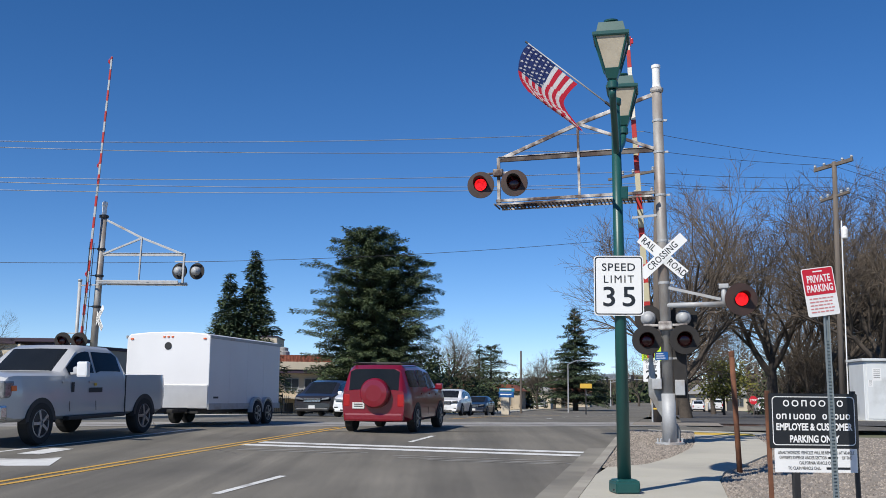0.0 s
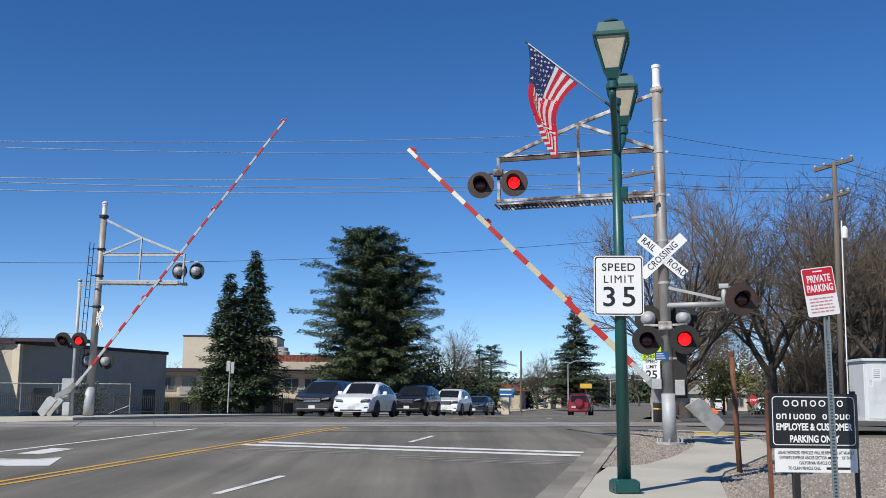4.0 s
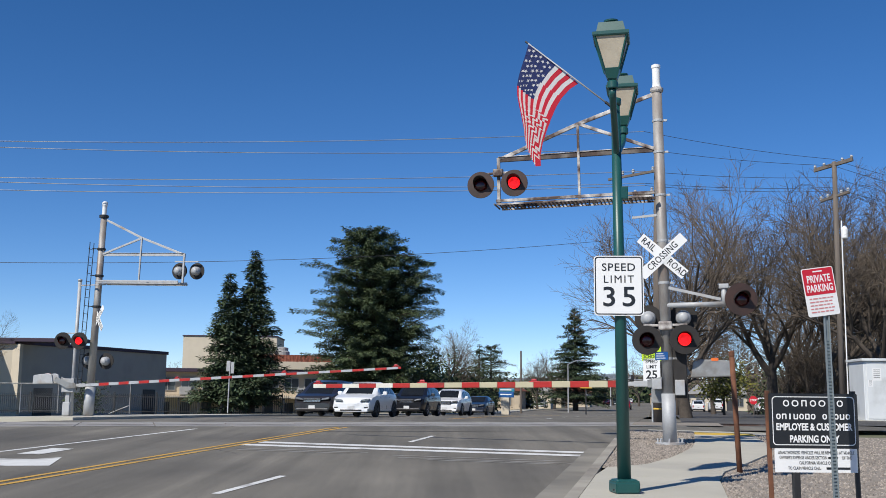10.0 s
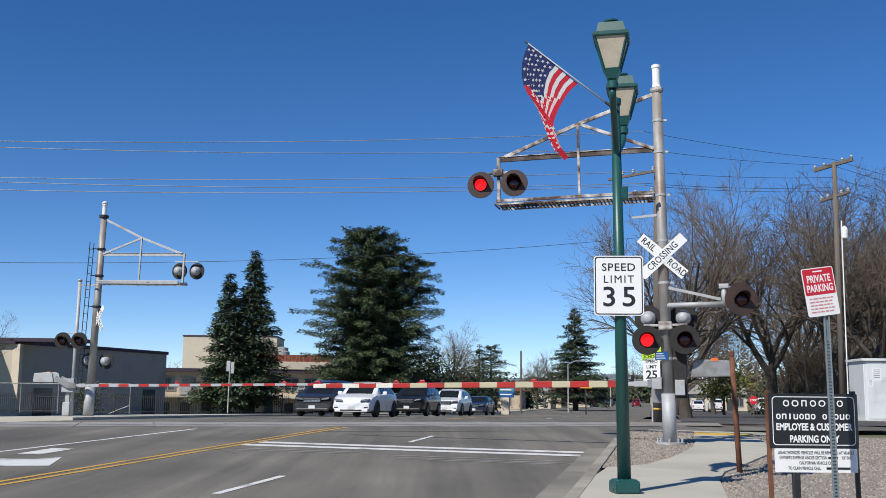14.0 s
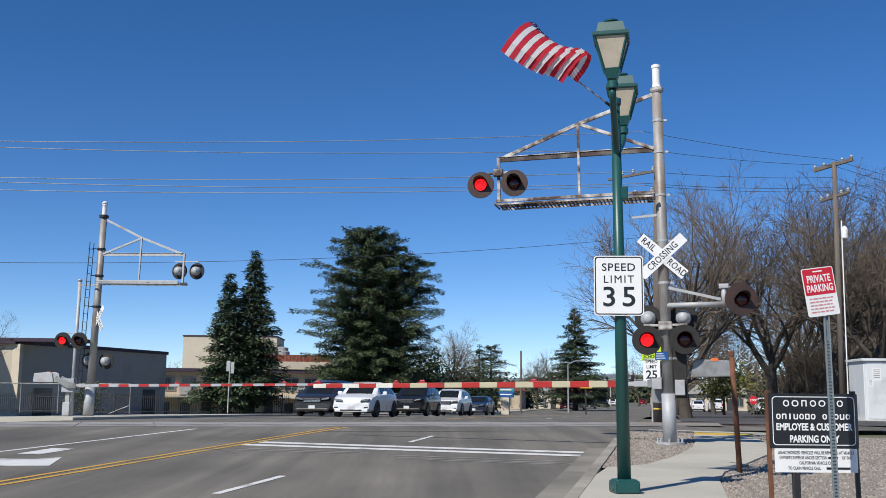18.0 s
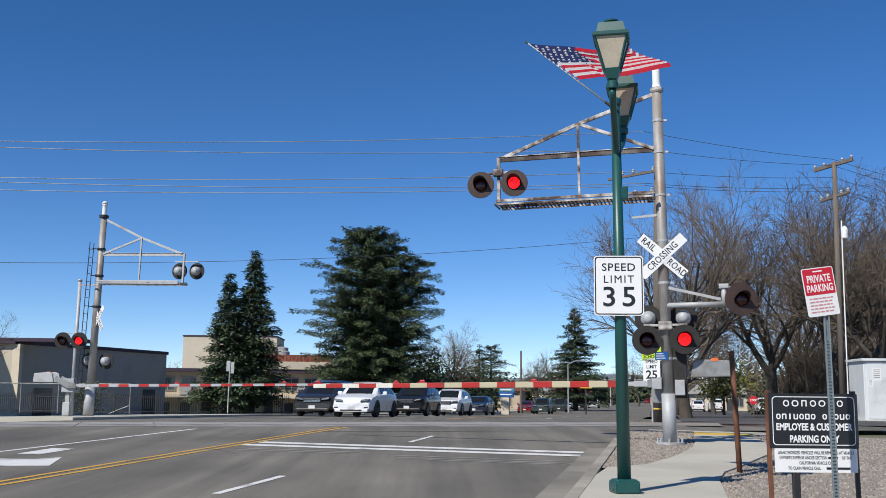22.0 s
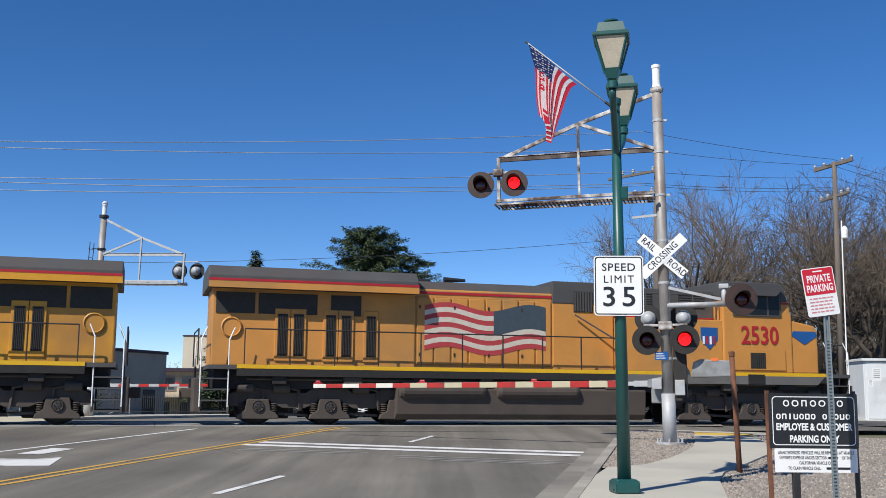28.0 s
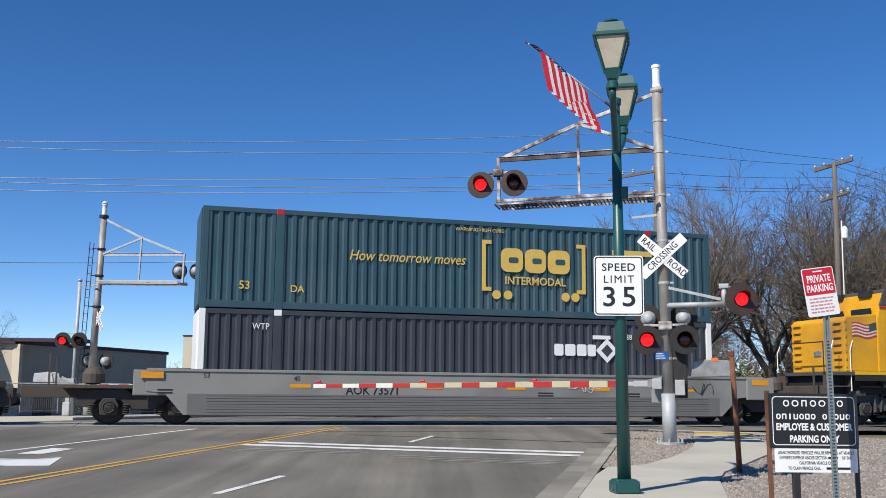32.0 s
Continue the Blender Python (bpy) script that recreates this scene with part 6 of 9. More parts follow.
# far woods, one band of many small leaf clumps
def woods(name, px0, px1, depth, h, n, mat, label, seed, fine=0.0026):
    rng = random.Random(seed)
    V, F = [], []
    for i in range(n):
        f = rng.random()
        d = depth * rng.uniform(0.9, 1.25)
        x = (px0 + (px1 - px0) * f) * d
        top = h * (0.55 + 0.45 * noise.noise(Vector((f * 14 + seed, 0.3, 0))) + 0.25 * noise.noise(Vector((f * 45 + seed, 4.3, 0))))
        z = lie(x, d) + max(0.3, top) * rng.random() ** 0.7
        p = Vector((x, d, z))
        s = depth * fine * rng.uniform(0.6, 1.5)
        a = Vector((rng.uniform(-1, 1), rng.uniform(-1, 1), rng.uniform(-1, 1))).normalized() * s
        b = a.orthogonal().normalized() * s * 0.6
        e = len(V)
        V += [p - a, p - b, p + a, p + b]
        F.append((e, e + 1, e + 2, e + 3))
    tagged(raw(name, V, F, mat), label, "woods", "", "stuff")


woods("far_woods", -0.10, 0.17, 300, 9.5, 9000, OLIVE, "dark green distant trees along the road", 1)
woods("far_woods", 0.295, 0.50, 130, 9.0, 26000, TWIG, "brown leafless distant woods", 2, 0.0016)
woods("far_woods", 0.16, 0.30, 420, 13.0, 6000, OLIVE, "distant trees at the end of the road", 3)
woods("far_woods", -0.55, -0.10, 260, 5.0, 5000, OLIVE, "distant low trees behind the buildings", 4)
woods("far_woods", 0.205, 0.31, 260, 24.0, 9000, TWIG, "brown leafless trees closing the side street", 5, 0.0012)
# pale hills on the skyline
_r = []
for _d, _k in ((1500, 0.0), (1700, 1.0)):
    _r.append([(x * _d, _d, -2 + _k * (34 + 16 * noise.noise(Vector((x * 9, 2.0, 0))))) for x in [(-0.3 + 0.02 * i) for i in range(42)]])
sheet("backdrop", _r, surf("hazy_hill", (0.16, 0.20, 0.24), (0.18, 0.22, 0.25), 0.002, 1.0), label="low hazy hills on the skyline")
# ---------------------------------------------------------------- road vehicles
def paint(name, c, rough=0.28):
    return surf(name, c, tuple(min(1, k * 0.94) for k in c), 2.0, rough, coat=0.7, spec=0.5)


P_RED = paint("car_red", (0.19, 0.003, 0.014))
P_TRUCK = paint("truck_white", (0.46, 0.465, 0.47))
P_WHITE = paint("car_white", (0.74, 0.75, 0.76))
P_GREY = paint("car_graphite", (0.020, 0.018, 0.020))
P_BLACK = paint("car_black", (0.010, 0.010, 0.012))
P_BLUE = paint("car_navy", (0.012, 0.018, 0.035))
P_SILVER = paint("car_silver", (0.36, 0.37, 0.38))
P_GREEN = paint("car_dark_green", (0.02, 0.03, 0.025))
CAR_TRIM = surf("car_trim", (0.018, 0.018, 0.019), (0.026, 0.026, 0.027), 8.0, 0.6)
HEADLIGHT = surf("headlight_glass", (0.30, 0.31, 0.33), (0.12, 0.125, 0.13), 14.0, 0.08, 0.3)
TAIL_RED = surf("tail_light_red", (0.40, 0.012, 0.016), (0.30, 0.01, 0.012), 14.0, 0.15)
PLATE = surf("number_plate", (0.66, 0.66, 0.64), (0.58, 0.58, 0.57), 8.0, 0.5)


def wheel(parent, x, y, r, w, side, rim=RIM, spokes=5):
    """A wheel on its hub; the outer face looks to the given side."""
    k = new("wheel")
    k.parent = parent
    k.location = (x, y, r)
    turn = Matrix.Rotation(radians(-90 * side), 4, "X")
    bm = B()
    lathe(bm, [(r * 0.62, w * 0.42), (r * 0.70, w * 0.5), (r * 0.92, w * 0.5), (r * 0.99, w * 0.36), (r, 0.0), (r * 0.99, -w * 0.36), (r * 0.9, -w * 0.5), (r * 0.5, -w * 0.5)], 28, turn)
    part("tyre", bm, TYRE, k, smooth=False)
    bm = B()
    lathe(bm, [(r * 0.60, w * 0.30), (r * 0.66, w * 0.46), (r * 0.60, w * 0.47), (r * 0.56, w * 0.30), (r * 0.10, w * 0.30)], 24, turn)
    lathe(bm, [(r * 0.15, w * 0.30), (r * 0.14, w * 0.44), (r * 0.02, w * 0.46)], 14, turn)
    for i in range(spokes):
        a = 2 * math.pi * i / spokes
        c, s = math.cos(a), math.sin(a)
        y1 = side * w * 0.42
        bar(bm, (r * 0.1 * c, y1, r * 0.1 * s), (r * 0.6 * c, y1, r * 0.6 * s), r * 0.14, r * 0.14 if spokes < 7 else r * 0.07)
    part("rim", bm, rim, k)
    bm = B()
    lathe(bm, [(r * 0.585, w * 0.26), (r * 0.585, w * 0.27)], 20, turn)
    part("brake_disc", bm, CAR_TRIM, k)
    return k


def vehicle(name, L, W, H, tops, belt, wheels, r, body, label, category, cabin=(-0.3, 0.2), glass_front=(0.2, 0.34), glass_rear=(-0.5, -0.42), sill=0.24, rim=RIM, roof_w=0.76, split=(0.0,), rails=False, spare=False, round_end=0.16, grille=True, group="", plate_front=True, lights_z=None, wheel_w=0.22, plain=False):
    """A car as one lofted shell. tops: (x, z) along the middle, in metres from the centre, front at +x. belt: height of the window line."""
    car = thing(name, Matrix.Identity(4), label, category, group)
    hw = W / 2
    tx, tz = [p[0] for p in tops], [p[1] for p in tops]

    def section(x):
        top = float(np.interp(x, tx, tz))
        e = max(0.0, (abs(x) - (L / 2 - L * round_end)) / (L * round_end))
        plan = 1 - 0.13 * e ** 2.2
        z0 = sill + 0.10 * e ** 2
        bz = min(belt + 0.04 * (x < 0), top - 0.015)
        k = max(0.0, min(1.0, (top - belt) / max(0.05, H - belt)))
        rw = 0.90 + (roof_w - 0.90) * k
        mid = z0 + (bz - z0) * 0.52
        s = [(0.0, z0 - 0.02), (0.86, z0), (0.965, z0 + 0.07), (1.0, mid), (0.985, mid + (bz - mid) * 0.6), (0.955, bz), (rw, top - 0.035 - 0.05 * k), (rw * 0.86, top - 0.01), (0.0, top)]
        return [(y * hw * plan, z) for y, z in s]

    xs = sorted(set([round(-L / 2 + L * i / 36, 3) for i in range(37)] + [round(t, 3) for t in tx if abs(t) <= L / 2]))
    V, F = [], []
    rows = []
    for x in xs:
        sec = section(x)
        ring = [(x, y, z) for y, z in sec] + [(x, -y, z) for y, z in sec[-2:0:-1]]
        rows.append(list(range(len(V), len(V) + len(ring))))
        V += ring
    n = len(rows[0])
    for a, b in zip(rows, rows[1:]):
        for i in range(n):
            j = (i + 1) % n
            F.append((a[i], b[i], b[j], a[j]))
    F.append(tuple(rows[0]))
    F.append(tuple(rows[-1][::-1]))
    bd = raw("body", V, F, body, car, smooth=True)
    bm = B()
    bm.from_mesh(bd.data)
    bmesh.ops.recalc_face_normals(bm, faces=bm.faces[:])
    for e in bm.edges:
        if e.calc_face_angle(0) > radians(38):
            e.smooth = False
    bm.to_mesh(bd.data)
    bm.free()

    def pane(nm, pts_fn, us, vs, mat, off=0.008):
        for side in (1,):
            v, f = [], []
            for u in us:
                for w in vs:
                    v.append(pts_fn(u, w))
            m_ = len(vs)
            for i in range(len(us) - 1):
                for j in range(m_ - 1):
                    f.append((i * m_ + j, i * m_ + j + 1, (i + 1) * m_ + j + 1, (i + 1) * m_ + j))
            raw(nm, v, f, mat, car, smooth=True)

    # side windows, between the belt and the roof's edge
    cuts = [cabin[0] * L] + [c * L for c in split] + [cabin[1] * L]
    for side in (-1, 1):
        for c0, c1 in zip(cuts, cuts[1:]):
            def fn(u, w, side=side):
                s = section(u)
                y = s[5][0] + (s[6][0] - s[5][0]) * w
                z = s[5][1] + (s[6][1] - s[5][1]) * w
                return (u, side * (y + 0.008), z + 0.003)
            pane("side_window", fn, span(c0 + 0.04, c1 - 0.04, 0.18), (0.10, 0.5, 0.90), GLASS_DARK)
    for nm, (g0, g1) in (("windscreen", glass_front), ("rear_window", glass_rear)):
        if g0 == g1:
            continue

        half = min(section(g0 * L + (g1 - g0) * L * q / 6)[6][0] for q in range(7)) * 0.95

        def fn(u, w):
            s = section(u)
            y = half * w
            k = abs(w)
            z = float(np.interp(k, [0, 0.86, 1], [s[8][1], s[7][1], s[6][1]]))
            slope = (float(np.interp(u + 0.01, tx, tz)) - float(np.interp(u - 0.01, tx, tz))) / 0.02
            nx = -slope / math.hypot(1, slope)
            return (u + nx * 0.012, y, z + 0.012 / math.hypot(1, slope))
        pane(nm, fn, span(g0 * L, g1 * L, 0.12), [-1 + 0.2 * i for i in range(11)], GLASS_DARK)
    # wheels and arches
    for x in wheels:
        for side in (-1, 1):
            wheel(car, x, side * (hw - wheel_w * 0.5 + 0.015), r, wheel_w, side, rim)
            bm = B()
            nn = 16
            ya = side * (hw + 0.006)
            a0 = [(x + r * 1.17 * math.cos(math.pi * i / nn), r + r * 1.17 * math.sin(math.pi * i / nn)) for i in range(nn + 1)]
            prism(bm, a0 + [(x - r * 1.1, sill), (x + r * 1.1, sill)], min(ya, ya - side * 0.16), max(ya, ya - side * 0.16))
            part("wheel_arch", bm, CAR_TRIM, car, "dark wheel arch")
    lz = lights_z or belt * 0.78
    for side in (-1, 1):
        e = 0.87
        bm = B()
        prism(bm, [(-0.2, -0.05), (0.19, 0.0), (0.21, 0.09), (-0.12, 0.04)] if side > 0 else [(0.2, -0.05), (0.12, 0.04), (-0.21, 0.09), (-0.19, 0.0)], -0.02, 0.26, Matrix.Translation((L / 2 - 0.035, side * hw * 0.62, lz)) @ Matrix.Rotation(radians(90), 4, "Z"), 0.012)
        part("headlight", bm, HEADLIGHT, car, "clear headlight")
        bm = B()
        box(bm, -L / 2 - 0.005, -L / 2 + 0.22, side * hw * 0.76 - 0.09, side * hw * 0.76 + 0.09, min(belt * 0.80, tz[0] - 0.38), min(belt * 1.08, tz[0] - 0.06), 0.03)
        part("tail_light", bm, TAIL_RED, car, "red tail light")
        bm = B()
        mx = cabin[1] * L - 0.12
        box(bm, mx - 0.09, mx + 0.07, side * (hw + 0.12) - 0.11, side * (hw + 0.12) + 0.09, belt + 0.02, belt + 0.19, 0.04)
        bar(bm, (mx, side * (hw - 0.1), belt + 0.04), (mx, side * (hw + 0.06), belt + 0.06), 0.05, 0.05)
        part("mirror", bm, body, car)
        if not plain:
            for c in list(split)[:2] + [cabin[1] - 0.005]:
                sx = c * L
                s = section(sx)
                bm = B()
                bar(bm, (sx, side * (s[3][0] + 0.003), s[2][1] + 0.08), (sx, side * (s[5][0] + 0.003), s[5][1] - 0.03), 0.012, 0.006)
                part("door_seam", bm, CAR_TRIM, car)
                bm = B()
                box(bm, sx + 0.08, sx + 0.30, side * s[4][0] - 0.02, side * s[4][0] + 0.025 * side if side > 0 else side * s[4][0] + 0.02, s[4][1] + 0.02, s[4][1] + 0.06)
                part("door_handle", bm, body, car)
    bm = B()
    box(bm, L / 2 - 0.22, L / 2 + 0.015, -hw * 0.80, hw * 0.80, sill + 0.02, sill + 0.17, 0.05)
    part("front_bumper", bm, body, car)
    bm = B()
    box(bm, -L / 2 - 0.015, -L / 2 + 0.2, -hw * 0.84, hw * 0.84, sill + 0.02, sill + 0.22, 0.05)
    part("rear_bumper", bm, CAR_TRIM if not spare else body, car)
    part("lower_intake", box(B(), L / 2 - 0.1, L / 2 + 0.02, -hw * 0.52, hw * 0.52, sill + 0.06, sill + 0.13, 0.02), BLACK_MATT, car)
    if not plain:
        for side in (-1, 1):
            part("fog_recess", box(B(), L / 2 - 0.16, L / 2 + 0.012, side * hw * 0.72 - 0.09, side * hw * 0.72 + 0.09, sill + 0.19, sill + 0.24, 0.012), BLACK_MATT, car)
    if grille:
        bm = B()
        box(bm, L / 2 - 0.2, L / 2 + 0.004, -hw * 0.42, hw * 0.42, lz - 0.16, lz + 0.05, 0.03)
        part("grille", bm, CAR_TRIM, car, "dark radiator grille")
        for i in range(3):
            part("grille_bar", box(B(), L / 2, L / 2 + 0.012, -hw * 0.40, hw * 0.40, lz - 0.13 + 0.06 * i, lz - 0.11 + 0.06 * i), CHROME, car, "chrome grille bar")
    if plate_front:
        part("number_plate", box(B(), L / 2 + 0.012, L / 2 + 0.02, -0.155, 0.155, sill + 0.14, sill + 0.29, 0.006), PLATE, car)
    px = -L / 2 - 0.022
    part("number_plate", box(B(), px, px + 0.008, -0.155 + (0.38 if spare else 0), 0.155 + (0.38 if spare else 0), belt * 0.58, belt * 0.58 + 0.15, 0.006), PLATE, car)
    for i in range(2):
        part("text_bar", box(B(), px - 0.002, px, -0.11 + (0.38 if spare else 0), 0.11 + (0.38 if spare else 0), belt * 0.58 + 0.045 + 0.05 * i, belt * 0.58 + 0.07 + 0.05 * i), SIGN_BLACK, car)
    if rails:
        for side in (-1, 1):
            y = side * hw * roof_w * 0.88
            part("roof_rail", bar(B(), (cabin[0] * L, y, H + 0.03), (cabin[1] * L * 0.8, y, H + 0.02), 0.03, 0.035, 0.01), CAR_TRIM, car)
        for x in (cabin[0] * L + 0.4, 0.1):
            part("roof_bar", bar(B(), (x, -hw * 0.66, H + 0.035), (x, hw * 0.66, H + 0.035), 0.04, 0.03, 0.01), CAR_TRIM, car)
    if spare:
        bm = B()
        lathe(bm, [(0.20, 0.20), (0.33, 0.185), (0.365, 0.13), (0.37, 0.0), (0.30, -0.02)], 36, pose(-L / 2 - 0.02, -0.06, 0.98) @ Matrix.Rotation(radians(-90), 4, "Y"))
        part("spare_wheel_cover", bm, body, car, "round body-coloured spare wheel cover", smooth=False)
    return car


def wheels_of(car):
    return [o for o in car.children if o.name.startswith("wheel") and not o.name.startswith("wheel_arch")]


def road_pose(a, b, toward=False, up=0.0):
    """A vehicle's pose on the road, with the lie of the land under its axles."""
    d = -1.5 if toward else 1.5
    p, q = road(a - d, b), road(a + d, b)
    f = (q - p).normalized()
    c = road(a, b, up)
    c.z = (p.z + q.z) / 2 + up
    return Matrix.Translation(c) @ f.to_track_quat("X", "Z").to_matrix().to_4x4()


# red sport utility driving off
RAV = vehicle("red_car", 4.45, 1.82, 1.70, [(-2.3, 1.02), (-2.21, 1.06), (-2.09, 1.58), (-1.85, 1.68), (-0.4, 1.70), (0.55, 1.60), (1.20, 1.10), (2.05, 0.96), (2.23, 0.72)], 1.03, (-1.33, 1.33), 0.345, P_RED, "red sport utility car with a spare wheel cover", "car", (-0.44, 0.16), (0.13, 0.268), (-0.496, -0.470), 0.27, split=(-0.22, -0.02), rails=True, spare=True, round_end=0.12, lights_z=0.80)
# queue of cars facing the gate
TESLA = vehicle("white_crossover", 4.75, 1.92, 1.62, [(-2.37, 0.98), (-2.2, 1.12), (-1.2, 1.50), (-0.2, 1.62), (0.5, 1.52), (1.25, 1.05), (2.0, 0.88), (2.38, 0.60)], 0.98, (-1.45, 1.45), 0.36, P_WHITE, "white electric crossover car waiting at the gate", "car", (-0.36, 0.15), (0.09, 0.262), (-0.46, -0.26), 0.22, rim=CAR_TRIM, split=(-0.18, -0.02), round_end=0.2, grille=False, group="queue of cars", lights_z=0.74)
LEXUS = vehicle("black_suv", 4.8, 1.89, 1.70, [(-2.4, 1.0), (-2.2, 1.15), (-1.85, 1.55), (-0.9, 1.68), (0.1, 1.70), (0.6, 1.60), (1.3, 1.12), (2.1, 0.98), (2.4, 0.72)], 1.06, (-1.38, 1.38), 0.37, P_BLACK, "black sport utility car waiting at the gate", "car", (-0.40, 0.16), (0.11, 0.265), (-0.465, -0.38), 0.26, split=(-0.20, -0.02), round_end=0.14, group="queue of cars", lights_z=0.86)
PORSCHE = vehicle("white_suv", 4.85, 1.94, 1.70, [(-2.42, 1.0), (-2.2, 1.18), (-1.7, 1.55), (-0.7, 1.69), (0.1, 1.70), (0.65, 1.58), (1.3, 1.12), (2.1, 0.96), (2.42, 0.66)], 1.05, (-1.42, 1.42), 0.38, P_WHITE, "white sport utility car waiting in the queue", "car", (-0.38, 0.16), (0.12, 0.262), (-0.455, -0.35), 0.25, split=(-0.19, -0.02), round_end=0.16, group="queue of cars", lights_z=0.86)
CIVIC = vehicle("black_saloon", 4.6, 1.80, 1.42, [(-2.3, 0.92), (-2.1, 1.02), (-1.65, 1.08), (-1.0, 1.36), (-0.2, 1.42), (0.3, 1.36), (1.1, 0.98), (2.0, 0.82), (2.3, 0.58)], 0.95, (-1.36, 1.36), 0.33, P_BLUE, "dark navy saloon car waiting in the queue", "car", (-0.28, 0.15), (0.07, 0.235), (-0.355, -0.22), 0.20, split=(-0.14, -0.02), round_end=0.18, group="queue of cars", lights_z=0.72)
VAN = vehicle("grey_minivan", 5.1, 2.0, 1.74, [(-2.55, 1.05), (-2.42, 1.25), (-2.2, 1.62), (-1.6, 1.73), (0.1, 1.74), (0.75, 1.62), (1.7, 1.08), (2.25, 0.94), (2.55, 0.62)], 1.08, (-1.5, 1.5), 0.35, P_GREY, "dark grey minivan waiting at the gate", "car", (-0.42, 0.22), (0.145, 0.335), (-0.49, -0.43), 0.22, split=(-0.22, 0.02), round_end=0.14, group="queue of cars", lights_z=0.80)
SUVB = vehicle("dark_suv", 4.75, 1.88, 1.74, [(-2.38, 1.0), (-2.25, 1.2), (-2.0, 1.62), (-0.9, 1.73), (0.2, 1.74), (0.7, 1.62), (1.3, 1.14), (2.1, 1.0), (2.38, 0.72)], 1.08, (-1.38, 1.38), 0.36, P_GREEN, "dark sport utility car rolling up to the queue", "car", (-0.42, 0.16), (0.13, 0.268), (-0.478, -0.425), 0.26, split=(-0.2, -0.02), round_end=0.14, lights_z=0.88)
REDC = vehicle("red_saloon", 4.5, 1.78, 1.44, [(-2.25, 0.9), (-2.05, 1.0), (-1.6, 1.06), (-0.95, 1.38), (-0.2, 1.44), (0.3, 1.38), (1.1, 0.98), (1.95, 0.82), (2.25, 0.58)], 0.95, (-1.33, 1.33), 0.32, P_RED, "red saloon car rolling up to the queue", "car", (-0.28, 0.15), (0.07, 0.24), (-0.35, -0.22), 0.20, split=(-0.14, -0.02), round_end=0.18, lights_z=0.72)
# parked pickups and cars far off
PICK = vehicle("white_pickup", 5.7, 2.0, 1.90, [(-2.85, 1.28), (-2.75, 1.32), (-0.95, 1.32), (-0.85, 1.75), (-0.6, 1.87), (0.5, 1.90), (0.85, 1.80), (1.45, 1.30), (2.7, 1.16), (2.85, 0.8)], 1.25, (-1.7, 1.75), 0.39, P_WHITE, "white pickup parked on the side street", "pickup", (-0.14, 0.19), (0.15, 0.25), (-0.165, -0.15), 0.36, split=(0.02,), round_end=0.08, lights_z=0.95)
PICK.matrix_basis = road_pose(148, 6.2)
for _src, _a, _b, _tw, _l in ((TESLA, 156, 4.0, False, "white car parked on the side street"), (PICK, 120.0, 10.3, False, "white pickup waiting at the side street corner"), (PICK, 132, -24.5, True, "white pickup in a car park"), (TESLA, 140, -27.0, True, "white car in a car park"), (CIVIC, 148, -25.5, True, "dark car in a car park"), (TESLA, 160, -24.0, True, "white car in a car park"), (REDC, 190, 3.6, False, "red car parked on the side street"), (CIVIC, 170, -23.0, True, "dark car in a car park"), (PICK, 120, -26.0, True, "white pickup in a car park"), (LEXUS, 205, 2.6, True, "dark car parked far along the street"), (TESLA, 185, -22.5, True, "white car in a car park"), (PORSCHE, 230, 3.0, True, "white car parked far along the street")):
    _o = copy_thing(_src, road_pose(_a, _b, _tw))
    _o["label"] = _l
    _o["group"] = "parked cars"
VAN.matrix_basis = road_pose(48.2, -16.2, True)


# white truck ----------------------------------------------------------
TRUCK = vehicle("white_truck", 6.35, 2.06, 1.98, [(-3.17, 1.30), (-3.08, 1.36), (-1.15, 1.36), (-1.05, 1.80), (-0.8, 1.95), (0.35, 1.98), (0.62, 1.90), (1.25, 1.43), (2.2, 1.40), (3.0, 1.33), (3.17, 1.12)], 1.33, (-1.98, 2.05), 0.42, P_TRUCK, "white heavy pickup truck pulling a box trailer", "pickup", (-0.155, 0.175), (0.10, 0.195), (-0.178, -0.165), 0.46, split=(0.015,), round_end=0.07, lights_z=1.12, wheel_w=0.27, rim=RIM, plate_front=False)
part("chrome_bumper", box(B(), 3.02, 3.28, -0.98, 0.98, 0.52, 0.80, 0.06), CHROME, TRUCK, "broad chrome front bumper")
part("chrome_grille", box(B(), 3.08, 3.20, -0.66, 0.66, 0.86, 1.24, 0.04), CHROME, TRUCK, "chrome radiator grille")
for _i in range(3):
    part("grille_slot", box(B(), 3.19, 3.212, -0.60, 0.60, 0.90 + 0.1 * _i, 0.95 + 0.1 * _i), CAR_TRIM, TRUCK)
